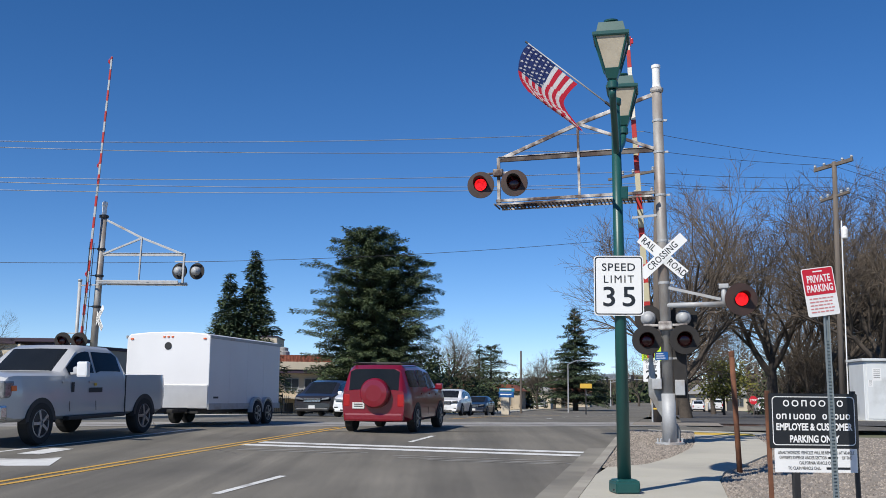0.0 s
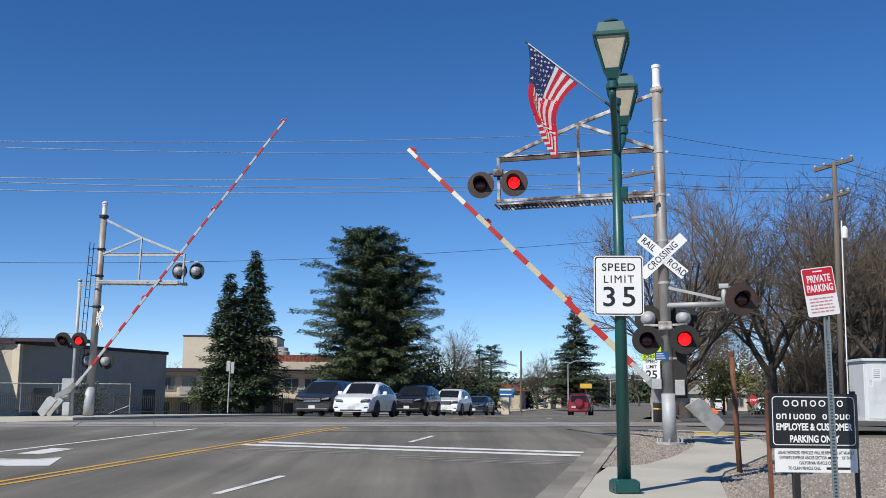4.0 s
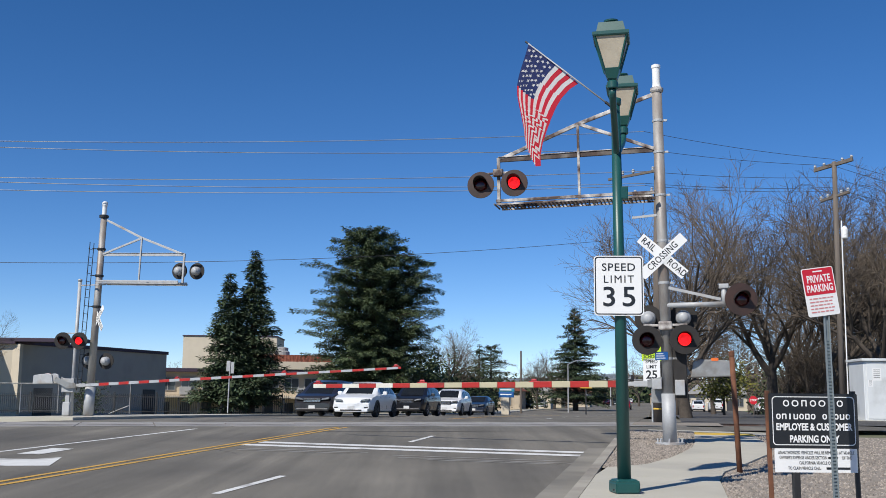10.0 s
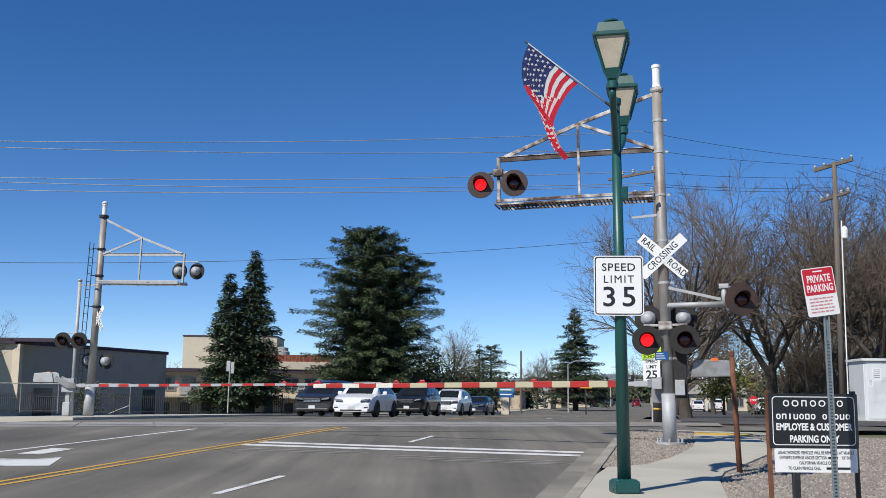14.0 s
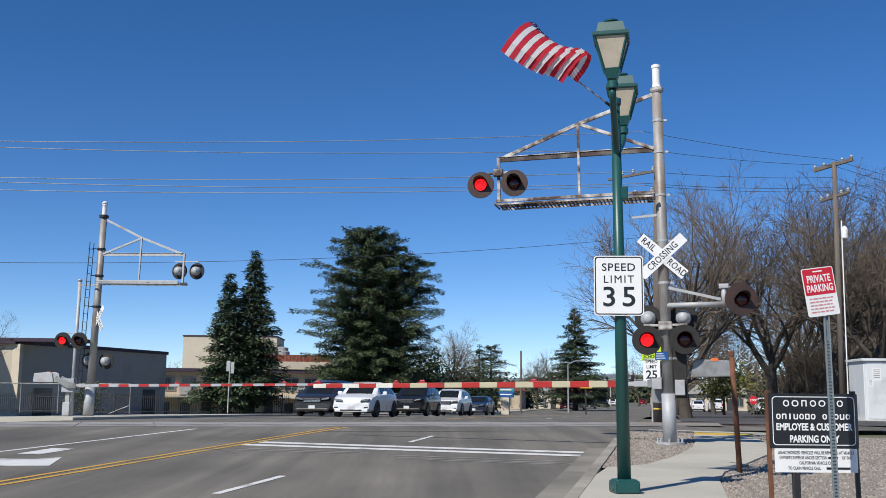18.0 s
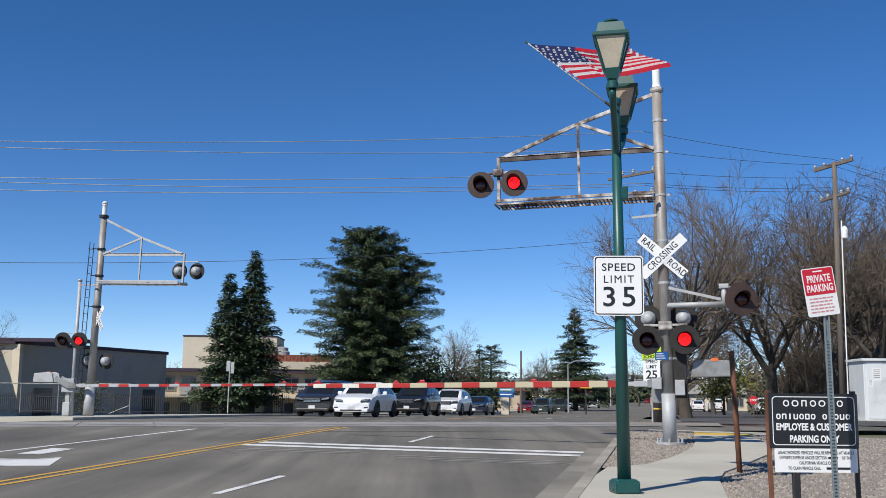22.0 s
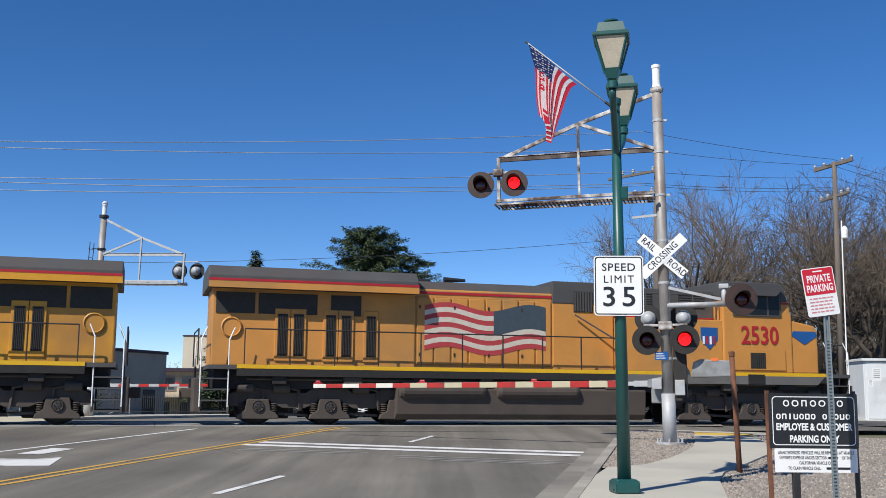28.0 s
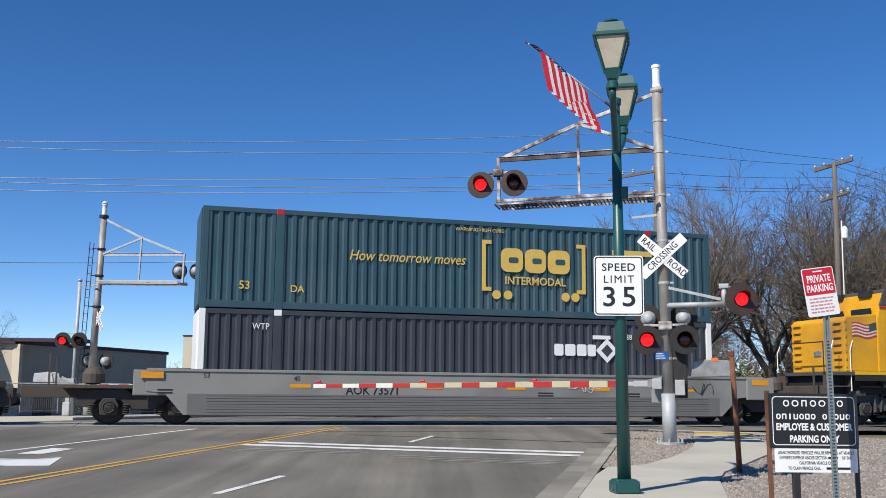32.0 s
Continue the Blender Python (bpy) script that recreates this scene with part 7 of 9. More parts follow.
for _s in (-1, 1):
    part("step_bar", box(B(), -1.0, 1.2, _s * 1.03 - 0.07, _s * 1.03 + 0.07, 0.44, 0.52, 0.02), CAR_TRIM, TRUCK)
    part("headlight_unit", box(B(), 2.86, 3.19, _s * 0.84 - 0.15, _s * 0.84 + 0.15, 0.92, 1.24, 0.04), HEADLIGHT, TRUCK, "tall clear headlight")
    part("fog_light", box(B(), 3.26, 3.29, _s * 0.78 - 0.09, _s * 0.78 + 0.09, 0.60, 0.72, 0.02), HEADLIGHT, TRUCK)
    part("tow_mirror", box(B(), 0.98, 1.12, _s * 1.28 - 0.12, _s * 1.28 + 0.12, 1.30, 1.62, 0.04), P_WHITE, TRUCK)
    part("marker_lamp", box(B(), 2.84, 2.98, _s * 1.0 - 0.02, _s * 1.0 + 0.02, 1.05, 1.15, 0.01), AMBER, TRUCK)
    for _k, (_x0, _x1, _z0, _z1) in enumerate(((-0.12, 0.40, 0.98, 1.08), (0.10, 0.20, 1.12, 1.18), (0.95, 1.05, 1.0, 1.2))):
        _y = _s * 1.032
        part("door_badge", box(B(), _x0, _x1, min(_y, _y + _s * 0.004), max(_y, _y + _s * 0.004), _z0, _z1), CAR_TRIM if _k != 1 else TACTILE, TRUCK, "small trade mark on the door")
    part("cab_seam", box(B(), -1.11, -1.08, _s * 1.03 - 0.006, _s * 1.03 + 0.006, 0.5, 1.34), CAR_TRIM, TRUCK)
TRAILER = thing("box_trailer", Matrix.Identity(4), "white enclosed box trailer with a metal stone guard", "trailer")
TW = surf("trailer_white", (0.74, 0.74, 0.75), (0.68, 0.68, 0.69), 0.8, 0.35, dirt=(0.60, 0.60, 0.60), dirt_amount=0.2)
bm = B()
prism(bm, [(-1.2, 0.48), (1.2, 0.48), (1.2, 2.36), (1.1, 2.44), (0.6, 2.485), (0, 2.50), (-0.6, 2.485), (-1.1, 2.44), (-1.2, 2.36)], -2.5, 2.5, Matrix.Rotation(radians(90), 4, "Z"), 0.03)
part("box", bm, TW, TRAILER)
part("stone_guard", box(B(), 2.49, 2.53, -1.18, 1.18, 0.50, 1.10, 0.01), surf("trailer_metal", (0.62, 0.62, 0.62), (0.54, 0.54, 0.54), 3.0, 0.4, 0.5), TRAILER, "bare metal stone guard")
for _s in (-1, 1):
    part("roof_trim", box(B(), -2.52, 2.52, _s * 1.205 - 0.015, _s * 1.205 + 0.015, 2.32, 2.40), GALV, TRAILER)
    part("skirt", box(B(), -2.52, 2.52, _s * 1.21 - 0.012, _s * 1.21 + 0.012, 0.46, 0.62), GALV, TRAILER)
    for _i in range(3):
        part("wall_seam", box(B(), -1.2 + 1.2 * _i, -1.194 + 1.2 * _i, _s * 1.2015 - 0.002, _s * 1.2015 + 0.002, 0.62, 2.32), TW, TRAILER)
    bm = B()
    for x in (-1.35, -0.55):
        a0 = [(x + 0.43 * math.cos(math.pi * i / 14), 0.36 + 0.43 * math.sin(math.pi * i / 14)) for i in range(15)]
        a1 = [(x + 0.37 * math.cos(math.pi * i / 14), 0.36 + 0.37 * math.sin(math.pi * i / 14)) for i in range(14, -1, -1)]
        prism(bm, a0 + a1, _s * 1.30 - 0.10, _s * 1.30 + 0.02)
    part("mudguard", bm, GALV, TRAILER, "curved metal mudguard")
    for x in (-1.35, -0.55):
        wheel(TRAILER, x, _s * 1.24, 0.34, 0.2, _s)
    for x, z in ((2.505, 2.29), (-2.53, 2.29)):
        part("marker_lamp", box(B(), x - 0.01, x + 0.02, _s * 1.05 - 0.04, _s * 1.05 + 0.04, z, z + 0.04), AMBER, TRAILER)
    part("mark", box(B(), 1.9, 2.2, _s * 1.204 - 0.003, _s * 1.204 + 0.003, 0.75, 0.80), BLACK, TRAILER)
for _i in (-1, 0, 1):
    part("marker_lamp", box(B(), 2.49, 2.52, _i * 0.12 - 0.03, _i * 0.12 + 0.03, 2.34, 2.38), AMBER, TRAILER)
part("badge", lathe(B(), [(0.10, 2.50), (0.10, 2.515), (0.02, 2.516)], 18, Matrix.Translation((0, 0, 2.12)) @ Matrix.Rotation(radians(90), 4, "Y")), BLACK, TRAILER, "round dark badge")
bm = B()
bar(bm, (2.5, 0.6, 0.45), (3.6, 0.05, 0.45), 0.08, 0.12, 0.01)
bar(bm, (2.5, -0.6, 0.45), (3.6, -0.05, 0.45), 0.08, 0.12, 0.01)
box(bm, 2.5, 3.1, -0.5, 0.5, 0.38, 0.46, 0.01)
tube(bm, (3.3, 0, 0.1), (3.3, 0, 0.9), 0.04, n=10)
part("drawbar", bm, BLACK, TRAILER)
part("chassis", box(B(), -2.4, 2.45, -0.9, 0.9, 0.36, 0.48), BLACK, TRAILER)
# ---------------------------------------------------------------- train
UPY = surf("loco_yellow", (0.70, 0.350, 0.007), (0.61, 0.295, 0.007), 1.3, 0.45, dirt=(0.40, 0.20, 0.03), dirt_amount=0.22, fine=25)
UPY_FADED = surf("loco_yellow_faded", (0.58, 0.26, 0.055), (0.50, 0.215, 0.045), 1.3, 0.6, dirt=(0.36, 0.19, 0.06), dirt_amount=0.3, fine=25)
UPG = surf("loco_grey", (0.055, 0.054, 0.054), (0.078, 0.076, 0.075), 1.5, 0.6, dirt=(0.07, 0.06, 0.055), dirt_amount=0.3)
WTRUCK = surf("wagon_truck", (0.030, 0.026, 0.024), (0.050, 0.042, 0.037), 3.0, 0.8, bump=0.003)
UNDER = surf("loco_underframe", (0.085, 0.068, 0.056), (0.050, 0.041, 0.034), 2.5, 0.8, bump=0.003, dirt=(0.075, 0.056, 0.045), dirt_amount=0.35)
UNDER_CLEAN = surf("loco_underframe_grey", (0.075, 0.073, 0.071), (0.050, 0.049, 0.048), 2.5, 0.7, bump=0.003)
SKIRT = surf("loco_skirt_grey", (0.15, 0.142, 0.132), (0.11, 0.104, 0.097), 1.5, 0.6)
LRED = surf("loco_red", (0.42, 0.012, 0.02), (0.36, 0.012, 0.018), 3.0, 0.5)
GRILLE = surf("louvre_black", (0.02, 0.018, 0.016), (0.035, 0.03, 0.026), 9.0, 0.7)
STEEL_W = surf("wheel_steel", (0.035, 0.03, 0.027), (0.065, 0.055, 0.05), 6.0, 0.6, 0.3)


def wheelset(parent, x, r, half=0.72):
    k = new("wheelset")
    k.parent = parent
    k.location = (x, 0, r)
    for s in (-1, 1):
        bm = B()
        turn = Matrix.Rotation(radians(-90 * s), 4, "X")
        lathe(bm, [(r * 0.97, half - 0.07), (r, half + 0.06), (r * 0.93, half + 0.075), (r * 0.86, half + 0.05), (r * 0.35, half + 0.03), (r * 0.30, half + 0.10), (0.02, half + 0.10)], 28, turn)
        for i in range(3):
            a = 2.094 * i
            box(bm, r * 0.5 * math.cos(a) - 0.05, r * 0.5 * math.cos(a) + 0.05, s * (half + 0.05) - 0.02, s * (half + 0.05) + 0.02, r * 0.5 * math.sin(a) - 0.05, r * 0.5 * math.sin(a) + 0.05)
        part("wheel", bm, STEEL_W, k)
    part("axle", tube(B(), (0, -half, 0), (0, half, 0), 0.09, n=10), STEEL_W, k)
    return k


def bogie(parent, x0, axles, r, mat, style="ge"):
    """A three-axle or two-axle truck under a vehicle: ge has broad pedestals, emd open journals, freight a cast arch."""
    k = new("bogie")
    k.parent = parent
    k.location = (x0, 0, 0)
    ax = sorted(axles)
    lo, hi = ax[0], ax[-1]
    for s in (-1, 1):
        y0, y1 = sorted((s * 0.98, s * 1.12))
        bm = B()
        pts = [(lo - 0.85, r + 0.02), (lo - 0.80, r + 0.34), (lo - 0.45, r + 0.47)]
        for a, b in zip(ax, ax[1:]):
            c = (a + b) / 2
            pts += [(c - 0.5, r + 0.50), (c - 0.35, r + 0.38), (c + 0.35, r + 0.38), (c + 0.5, r + 0.50)]
        pts += [(hi + 0.45, r + 0.47), (hi + 0.80, r + 0.34), (hi + 0.85, r + 0.02)]
        low = [(hi + 0.5, r - 0.02)]
        for q, a in enumerate(ax[::-1]):
            low += [(a + 0.40, r + 0.08), (a + 0.3, r + 0.20), (a - 0.3, r + 0.20), (a - 0.40, r + 0.08)]
            if q < len(ax) - 1:
                c = (a + ax[::-1][q + 1]) / 2
                low += [(c + 0.3, r - 0.06), (c - 0.3, r - 0.06)]
        low += [(lo - 0.5, r - 0.02)]
        prism(bm, pts + low, y0, y1, bevel=0.02)
        part("side_frame", bm, mat, k)
        for a in ax:
            bm = B()
            if style == "ge":
                prism(bm, [(a - 0.60, r - 0.36), (a + 0.60, r - 0.36), (a + 0.56, r - 0.24), (a + 0.36, r - 0.12), (a + 0.30, r + 0.20), (a - 0.30, r + 0.20), (a - 0.36, r - 0.12), (a - 0.56, r - 0.24)], min(s * 1.06, s * 1.22), max(s * 1.06, s * 1.22), bevel=0.025)
            else:
                prism(bm, [(a - 0.22, r - 0.22), (a + 0.22, r - 0.22), (a + 0.26, r + 0.06), (a + 0.16, r + 0.24), (a - 0.16, r + 0.24), (a - 0.26, r + 0.06)], min(s * 1.0, s * 1.18), max(s * 1.0, s * 1.18), bevel=0.03)
            part("axle_box", bm, mat, k)
            bm = B()
            lathe(bm, [(0.165, 1.17), (0.165, 1.25), (0.15, 1.27), (0.13, 1.25), (0.03, 1.265)], 18, Matrix.Translation((a, 0, r)) @ Matrix.Rotation(radians(-90 * s), 4, "X"))
            for i in range(6):
                lathe(bm, [(0.018, 1.25), (0.018, 1.285)], 6, Matrix.Translation((a, 0, r)) @ Matrix.Rotation(radians(-90 * s), 4, "X") @ Matrix.Translation((0.085 * math.cos(1.047 * i), 0.085 * math.sin(1.047 * i), 0)))
            part("axle_cap", bm, STEEL_W, k)
            for d in (-0.45, 0.45):
                bm = B()
                for i in range(5):
                    lathe(bm, [(0.07, 0), (0.105, 0.02), (0.07, 0.04)], 10, pose(a + d, s * 1.10, r - 0.20 + 0.06 * i))
                part("spring", bm, mat, k)
            if style == "emd":
                part("damper", tube(tube(B(), (a - 0.36, s * 1.2, r - 0.1), (a - 0.36, s * 1.2, r + 0.2), 0.05, n=10), (a - 0.36, s * 1.2, r + 0.2), (a - 0.36, s * 1.2, r + 0.45), 0.03, n=8), mat, k)
                part("brake_shoe", box(B(), a + 0.62, a + 0.98, min(s * 1.0, s * 1.2), max(s * 1.0, s * 1.2), r - 0.08, r + 0.06, 0.02), mat, k)
        if style != "freight":
            for q, a in enumerate([(lo + ax[1]) / 2 - 0.35, (hi + ax[-2]) / 2 - 0.1, hi + 0.35, lo - 0.35]):
                bm = B()
                tube(bm, (a - 0.26, s * 1.2, r + 0.50), (a + 0.2, s * 1.2, r + 0.50), 0.13, n=14)
                tube(bm, (a + 0.2, s * 1.2, r + 0.50), (a + 0.5, s * 1.18, r + 0.44), 0.03, n=8)
                bar(bm, (a + 0.45, s * 1.18, r + 0.46), (a + 0.52, s * 1.15, r - 0.1), 0.05, 0.06)
                part("brake_cylinder", bm, mat, k)
            bm = B()
            polytube(bm, [(hi + 0.75, s * 1.15, r + 0.55), (hi + 1.0, s * 1.2, r + 0.2), (hi + 1.05, s * 1.2, r - 0.15), (hi + 0.85, s * 1.15, r - 0.3)], 0.025, 8)
            part("sand_hose", bm, BLACK_MATT, k)
            for a, b in zip(ax, ax[1:]):
                part("brake_beam", bar(B(), (a + 0.6, s * 0.95, r - 0.22), (b - 0.6, s * 0.95, r - 0.26), 0.06, 0.07), mat, k)
    for a in ax:
        if style != "freight":
            part("traction_motor", box(B(), a - 0.15, a + 0.95, -0.62, 0.62, r - 0.36, r + 0.42, 0.05), BLACK_MATT, k)
    part("bolster", box(B(), lo - 0.4, hi + 0.4, -0.9, 0.9, r + 0.18, r + 0.5, 0.03), BLACK_MATT, k)
    for a in axles:
        WHEELSETS.append((wheelset(parent, x0 + a, r), r))
    return k


WHEELSETS = []


def fence_rail(parent, x0, x1, y, z0, z1, n, mat, name="handrail"):
    """A handrail along a walkway with its stanchions."""
    k = new(name)
    k.parent = parent
    part("rail", tube(B(), (x0, y, z1), (x1, y, z1), 0.02, n=8), mat, k)
    for i in range(n + 1):
        x = x0 + (x1 - x0) * i / n
        part("stanchion", bar(B(), (x, y, z0), (x, y, z1), 0.045, 0.03), mat, k)


def letters_as_blocks(parent, x0, x1, y, z, h, mat, spaces, n, facing):
    """A trade name set as plain upright bars and frames."""
    w = (x1 - x0) / n
    for i in range(n):
        k = i if facing < 0 else n - 1 - i          # reading order from that side
        if k in spaces:
            continue
        m = pose(x0 + (i + 0.5) * w, y, z)
        if k in (2, 9, 11):
            part("name_block", prism(B(), rounded(w * 0.24, h, 0.02, 2), -0.006, 0.006, m), mat, parent)
        else:
            part("name_block", hollow(B(), w * 0.80, h, w * 0.22, (w * 0.36, w * 0.12)[k % 2], -0.006, 0.006, m, (1, 3, -1, -1, 3, -1, -1, 3, 1, -1, 3, -1, 1)[k]), mat, parent)


def stripes_flag(parent, x0, x1, z0, z1, y, facing, flip=False):
    """A painted flag with waving stripes and a starred corner."""
    n, rows = 16, 9
    cols = [surf("faded_flag_red", (0.42, 0.045, 0.05), (0.34, 0.04, 0.045), 6, 0.6), surf("faded_flag_white", (0.60, 0.55, 0.47), (0.50, 0.44, 0.36), 6, 0.6), surf("faded_flag_blue", (0.035, 0.055, 0.075), (0.05, 0.07, 0.085), 6, 0.6)]
    for j in range(rows):
        V, F = [], []
        for i in range(n + 1):
            t = i / n
            x = x0 + (x1 - x0) * t
            wv = 0.09 * (z1 - z0) * math.sin(t * 9.0)
            a, b = z0 + (z1 - z0) * j / rows + wv, z0 + (z1 - z0) * (j + 1) / rows + wv
            V += [(x, y, a), (x, y, b)]
        for i in range(n):
            F.append((2 * i, 2 * i + 2, 2 * i + 3, 2 * i + 1) if facing < 0 else (2 * i, 2 * i + 1, 2 * i + 3, 2 * i + 2))
        idx = []
        for i in range(n):
            t = (i + 0.5) / n
            corner = (t < 0.42 if not flip else t > 0.58) and j >= rows // 2
            idx.append(2 if corner else (0 if j % 2 == 0 else 1))
        raw("painted_flag", V, F, cols, parent, "painted waving flag", idx=idx)


def door_panels(parent, x0, x1, n, y, z0, z1, mat, s):
    """Raised hood doors with latches."""
    w = (x1 - x0) / n
    for i in range(n):
        bm = B()
        box(bm, x0 + i * w + 0.02, x0 + (i + 1) * w - 0.02, min(y, y + s * 0.035), max(y, y + s * 0.035), z0, z1, 0.03)
        part("hood_door", bm, mat, parent)
        if i % 2 == 0:
            bm = B()
            for z in (z0 + 0.25, z1 - 0.35):
                box(bm, x0 + i * w + 0.08, x0 + i * w + 0.13, min(y, y + s * 0.055), max(y, y + s * 0.055), z, z + 0.1)
            part("latch", bm, GRILLE, parent)


def louvre(parent, x0, x1, z0, z1, y, s, mat, n=8, vertical=True, frame=None):
    bm = B()
    box(bm, x0, x1, min(y, y + s * 0.012), max(y, y + s * 0.012), z0, z1)
    k = part("louvre", bm, GRILLE, parent)
    bm = B()
    for i in range(n):
        if vertical:
            x = x0 + (x1 - x0) * (i + 0.5) / n
            box(bm, x - (x1 - x0) / n * 0.22, x + (x1 - x0) / n * 0.22, min(y, y + s * 0.03), max(y, y + s * 0.03), z0 + 0.02, z1 - 0.02)
        else:
            z = z0 + (z1 - z0) * (i + 0.5) / n
            box(bm, x0 + 0.02, x1 - 0.02, min(y, y + s * 0.03), max(y, y + s * 0.03), z - (z1 - z0) / n * 0.22, z + (z1 - z0) / n * 0.22)
    part("slats", bm, mat, k)


def locomotive(name, yellow, under, number, label, kind="ge", flag_big=False, clean=False):
    """A six-axle road diesel, cab at +x, 20.6 m over the hoods."""
    k = thing(name, Matrix.Identity(4), label, "locomotive", "locomotives")
    rail_m = UNDER_CLEAN if clean else BLACK
    D = 1.66 if kind == "ge" else 1.76
    # frame, deck and edge stripe
    part("frame", box(B(), -10.2, 10.3, -1.2, 1.2, 1.02, D - 0.12), BLACK_MATT, k)
    part("deck", box(B(), -10.4, 10.5, -1.55, 1.55, D - 0.12, D, 0.01), UPG, k)
    for s in (-1, 1):
        part("sill", box(B(), -9.6, 9.6, min(s * 1.53, s * 1.575), max(s * 1.53, s * 1.575), D - 0.30, D - 0.10), BLACK_MATT, k, "dark side sill")
        if kind == "ge":
            part("cab_skirt", prism(B(), [(2.2, D - 0.09), (9.5, D - 0.09), (9.2, D - 0.36), (2.2, D - 0.36)], min(s * 1.56, s * 1.59), max(s * 1.56, s * 1.59)), SKIRT, k, "grey skirt below the cab")
            part("skirt_step", box(B(), 6.6, 7.2, min(s * 1.58, s * 1.62), max(s * 1.58, s * 1.62), D - 0.34, D - 0.04, 0.01), BLACK_MATT, k)
        for q in range(9):
            part("sill_box", box(B(), -8.6 + 2.05 * q, -8.2 + 2.05 * q + 0.12 * (q % 3), min(s * 1.3, s * 1.5), max(s * 1.3, s * 1.5), D - 0.52 - 0.05 * (q % 2), D - 0.3, 0.02), UNDER if q % 2 else BLACK_MATT, k)
        part("edge_stripe", box(B(), -9.6, 9.6, min(s * 1.53, s * 1.58), max(s * 1.53, s * 1.58), D - 0.09, D + 0.02), surf("edge_yellow", (0.72, 0.42, 0.01), (0.64, 0.36, 0.01), 3, 0.5), k, "bright yellow edge stripe")
    # cab and nose
    cabz = 4.55
    cx0, cx1 = (5.8, 8.36) if kind == "ge" else (6.34, 8.6)
    bm = B()
    prism(bm, [(cx0, D), (cx1, D), (cx1, 3.5), (cx1 - 0.25, cabz - 0.1), (cx1 - 0.45, cabz), (cx0, cabz)], -1.5, 1.5, bevel=0.05)
    part("cab", bm, yellow, k, "yellow cab")
    part("cab_roof", prism(B(), [(cx0 - 0.02, cabz - 0.55), (cx1 - 0.13, cabz - 0.55), (cx1 - 0.3, cabz + 0.01), (cx1 - 0.5, cabz + 0.07), (cx0 - 0.02, cabz + 0.07)], -1.515, 1.515, bevel=0.04), UPG, k, "grey cab roof")
    for s in (-1, 1):
        y = s * 1.517
        part("red_line", box(B(), cx0, cx1 - 0.12, min(y, y + s * 0.006), max(y, y + s * 0.006), cabz - 0.63, cabz - 0.56), LRED, k)
        part("cab_window_frame", box(B(), cx0 + 0.35, cx1 - 0.42, min(y, y + s * 0.02), max(y, y + s * 0.02), 3.50, 4.32, 0.02), UPG, k)
        for a, b in ((cx0 + 0.42, cx0 + 0.85), (cx0 + 0.92, cx1 - 0.95), (cx1 - 0.88, cx1 - 0.48)):
            part("cab_window", box(B(), a, b, min(y, y + s * 0.028), max(y, y + s * 0.028), 3.56, 4.24, 0.01), GLASS_DARK, k)
        part("sunshade", prism(B(), [(cx0 + 0.85, 4.16), (cx1 - 0.75, 4.16), (cx1 - 0.45, 4.45), (cx0 + 0.5, 4.45)], min(y, y + s * 0.28), max(y, y + s * 0.28)), UPG, k, "grey sunshade over the cab window")
        words("lettering", number, 0.82, LRED, k, (pose((cx0 + cx1) / 2 + (0.05 if kind == "ge" else -0.05), y + s * 0.004, 2.86 if kind == "ge" else 3.08) @ (Matrix.Identity(4) if s < 0 else pose(0, 0, 0, 0, 0, 180))), 0.003, 0.86, 0.011, 0, "red road number")
        part("cab_hatch", box(B(), cx0 + 0.2, cx1 - 0.3, min(y, y + s * 0.015), max(y, y + s * 0.015), D + 0.1, D + 0.78, 0.01), yellow, k)
        louvre(k, cx0 + 0.95, cx0 + 1.5, D + 0.16, D + 0.66, y + s * 0.014, s, yellow if kind != "ge" else GRILLE, 7, kind == "ge")
    bm = B()
    nz = 3.42 if kind == "ge" else 3.74
    nf = 9.36 if kind == "ge" else 9.88
    if kind == "ge":
        prism(bm, [(cx1 - 0.02, D), (nf, D), (nf, nz - 0.34), (nf - 0.12, nz - 0.17), (cx1 - 0.02, nz)], -1.46, 1.46, bevel=0.06)
    else:
        prism(bm, [(cx1 - 0.02, D), (nf, D), (nf, nz - 0.26), (nf - 0.10, nz - 0.12), (cx1 - 0.02, nz)], -1.46, 1.46, bevel=0.05)
        for q in range(7):
            for s in (-1, 1):
                part("nose_rung", box(B(), nf + 0.02, nf + 0.07, s * 1.1 - 0.2, s * 1.1 + 0.2, D + 0.2 + 0.24 * q, D + 0.23 + 0.24 * q), yellow, k)
                part("nose_hinge", box(B(), nf - 0.06, nf - 0.01, min(s * 1.45, s * 1.485), max(s * 1.45, s * 1.485), D + 0.15 + 0.25 * q, D + 0.25 + 0.25 * q, 0.008), yellow, k)
    part("nose", bm, yellow, k, "yellow sloping nose")
    part("nose_top", prism(B(), [(cx1, nz - 0.02), (nf - 0.35, nz - 0.18), (nf - 0.35, nz - 0.15), (cx1, nz + 0.015)], -1.1, 1.1), UPG, k, "grey anti-glare panel")
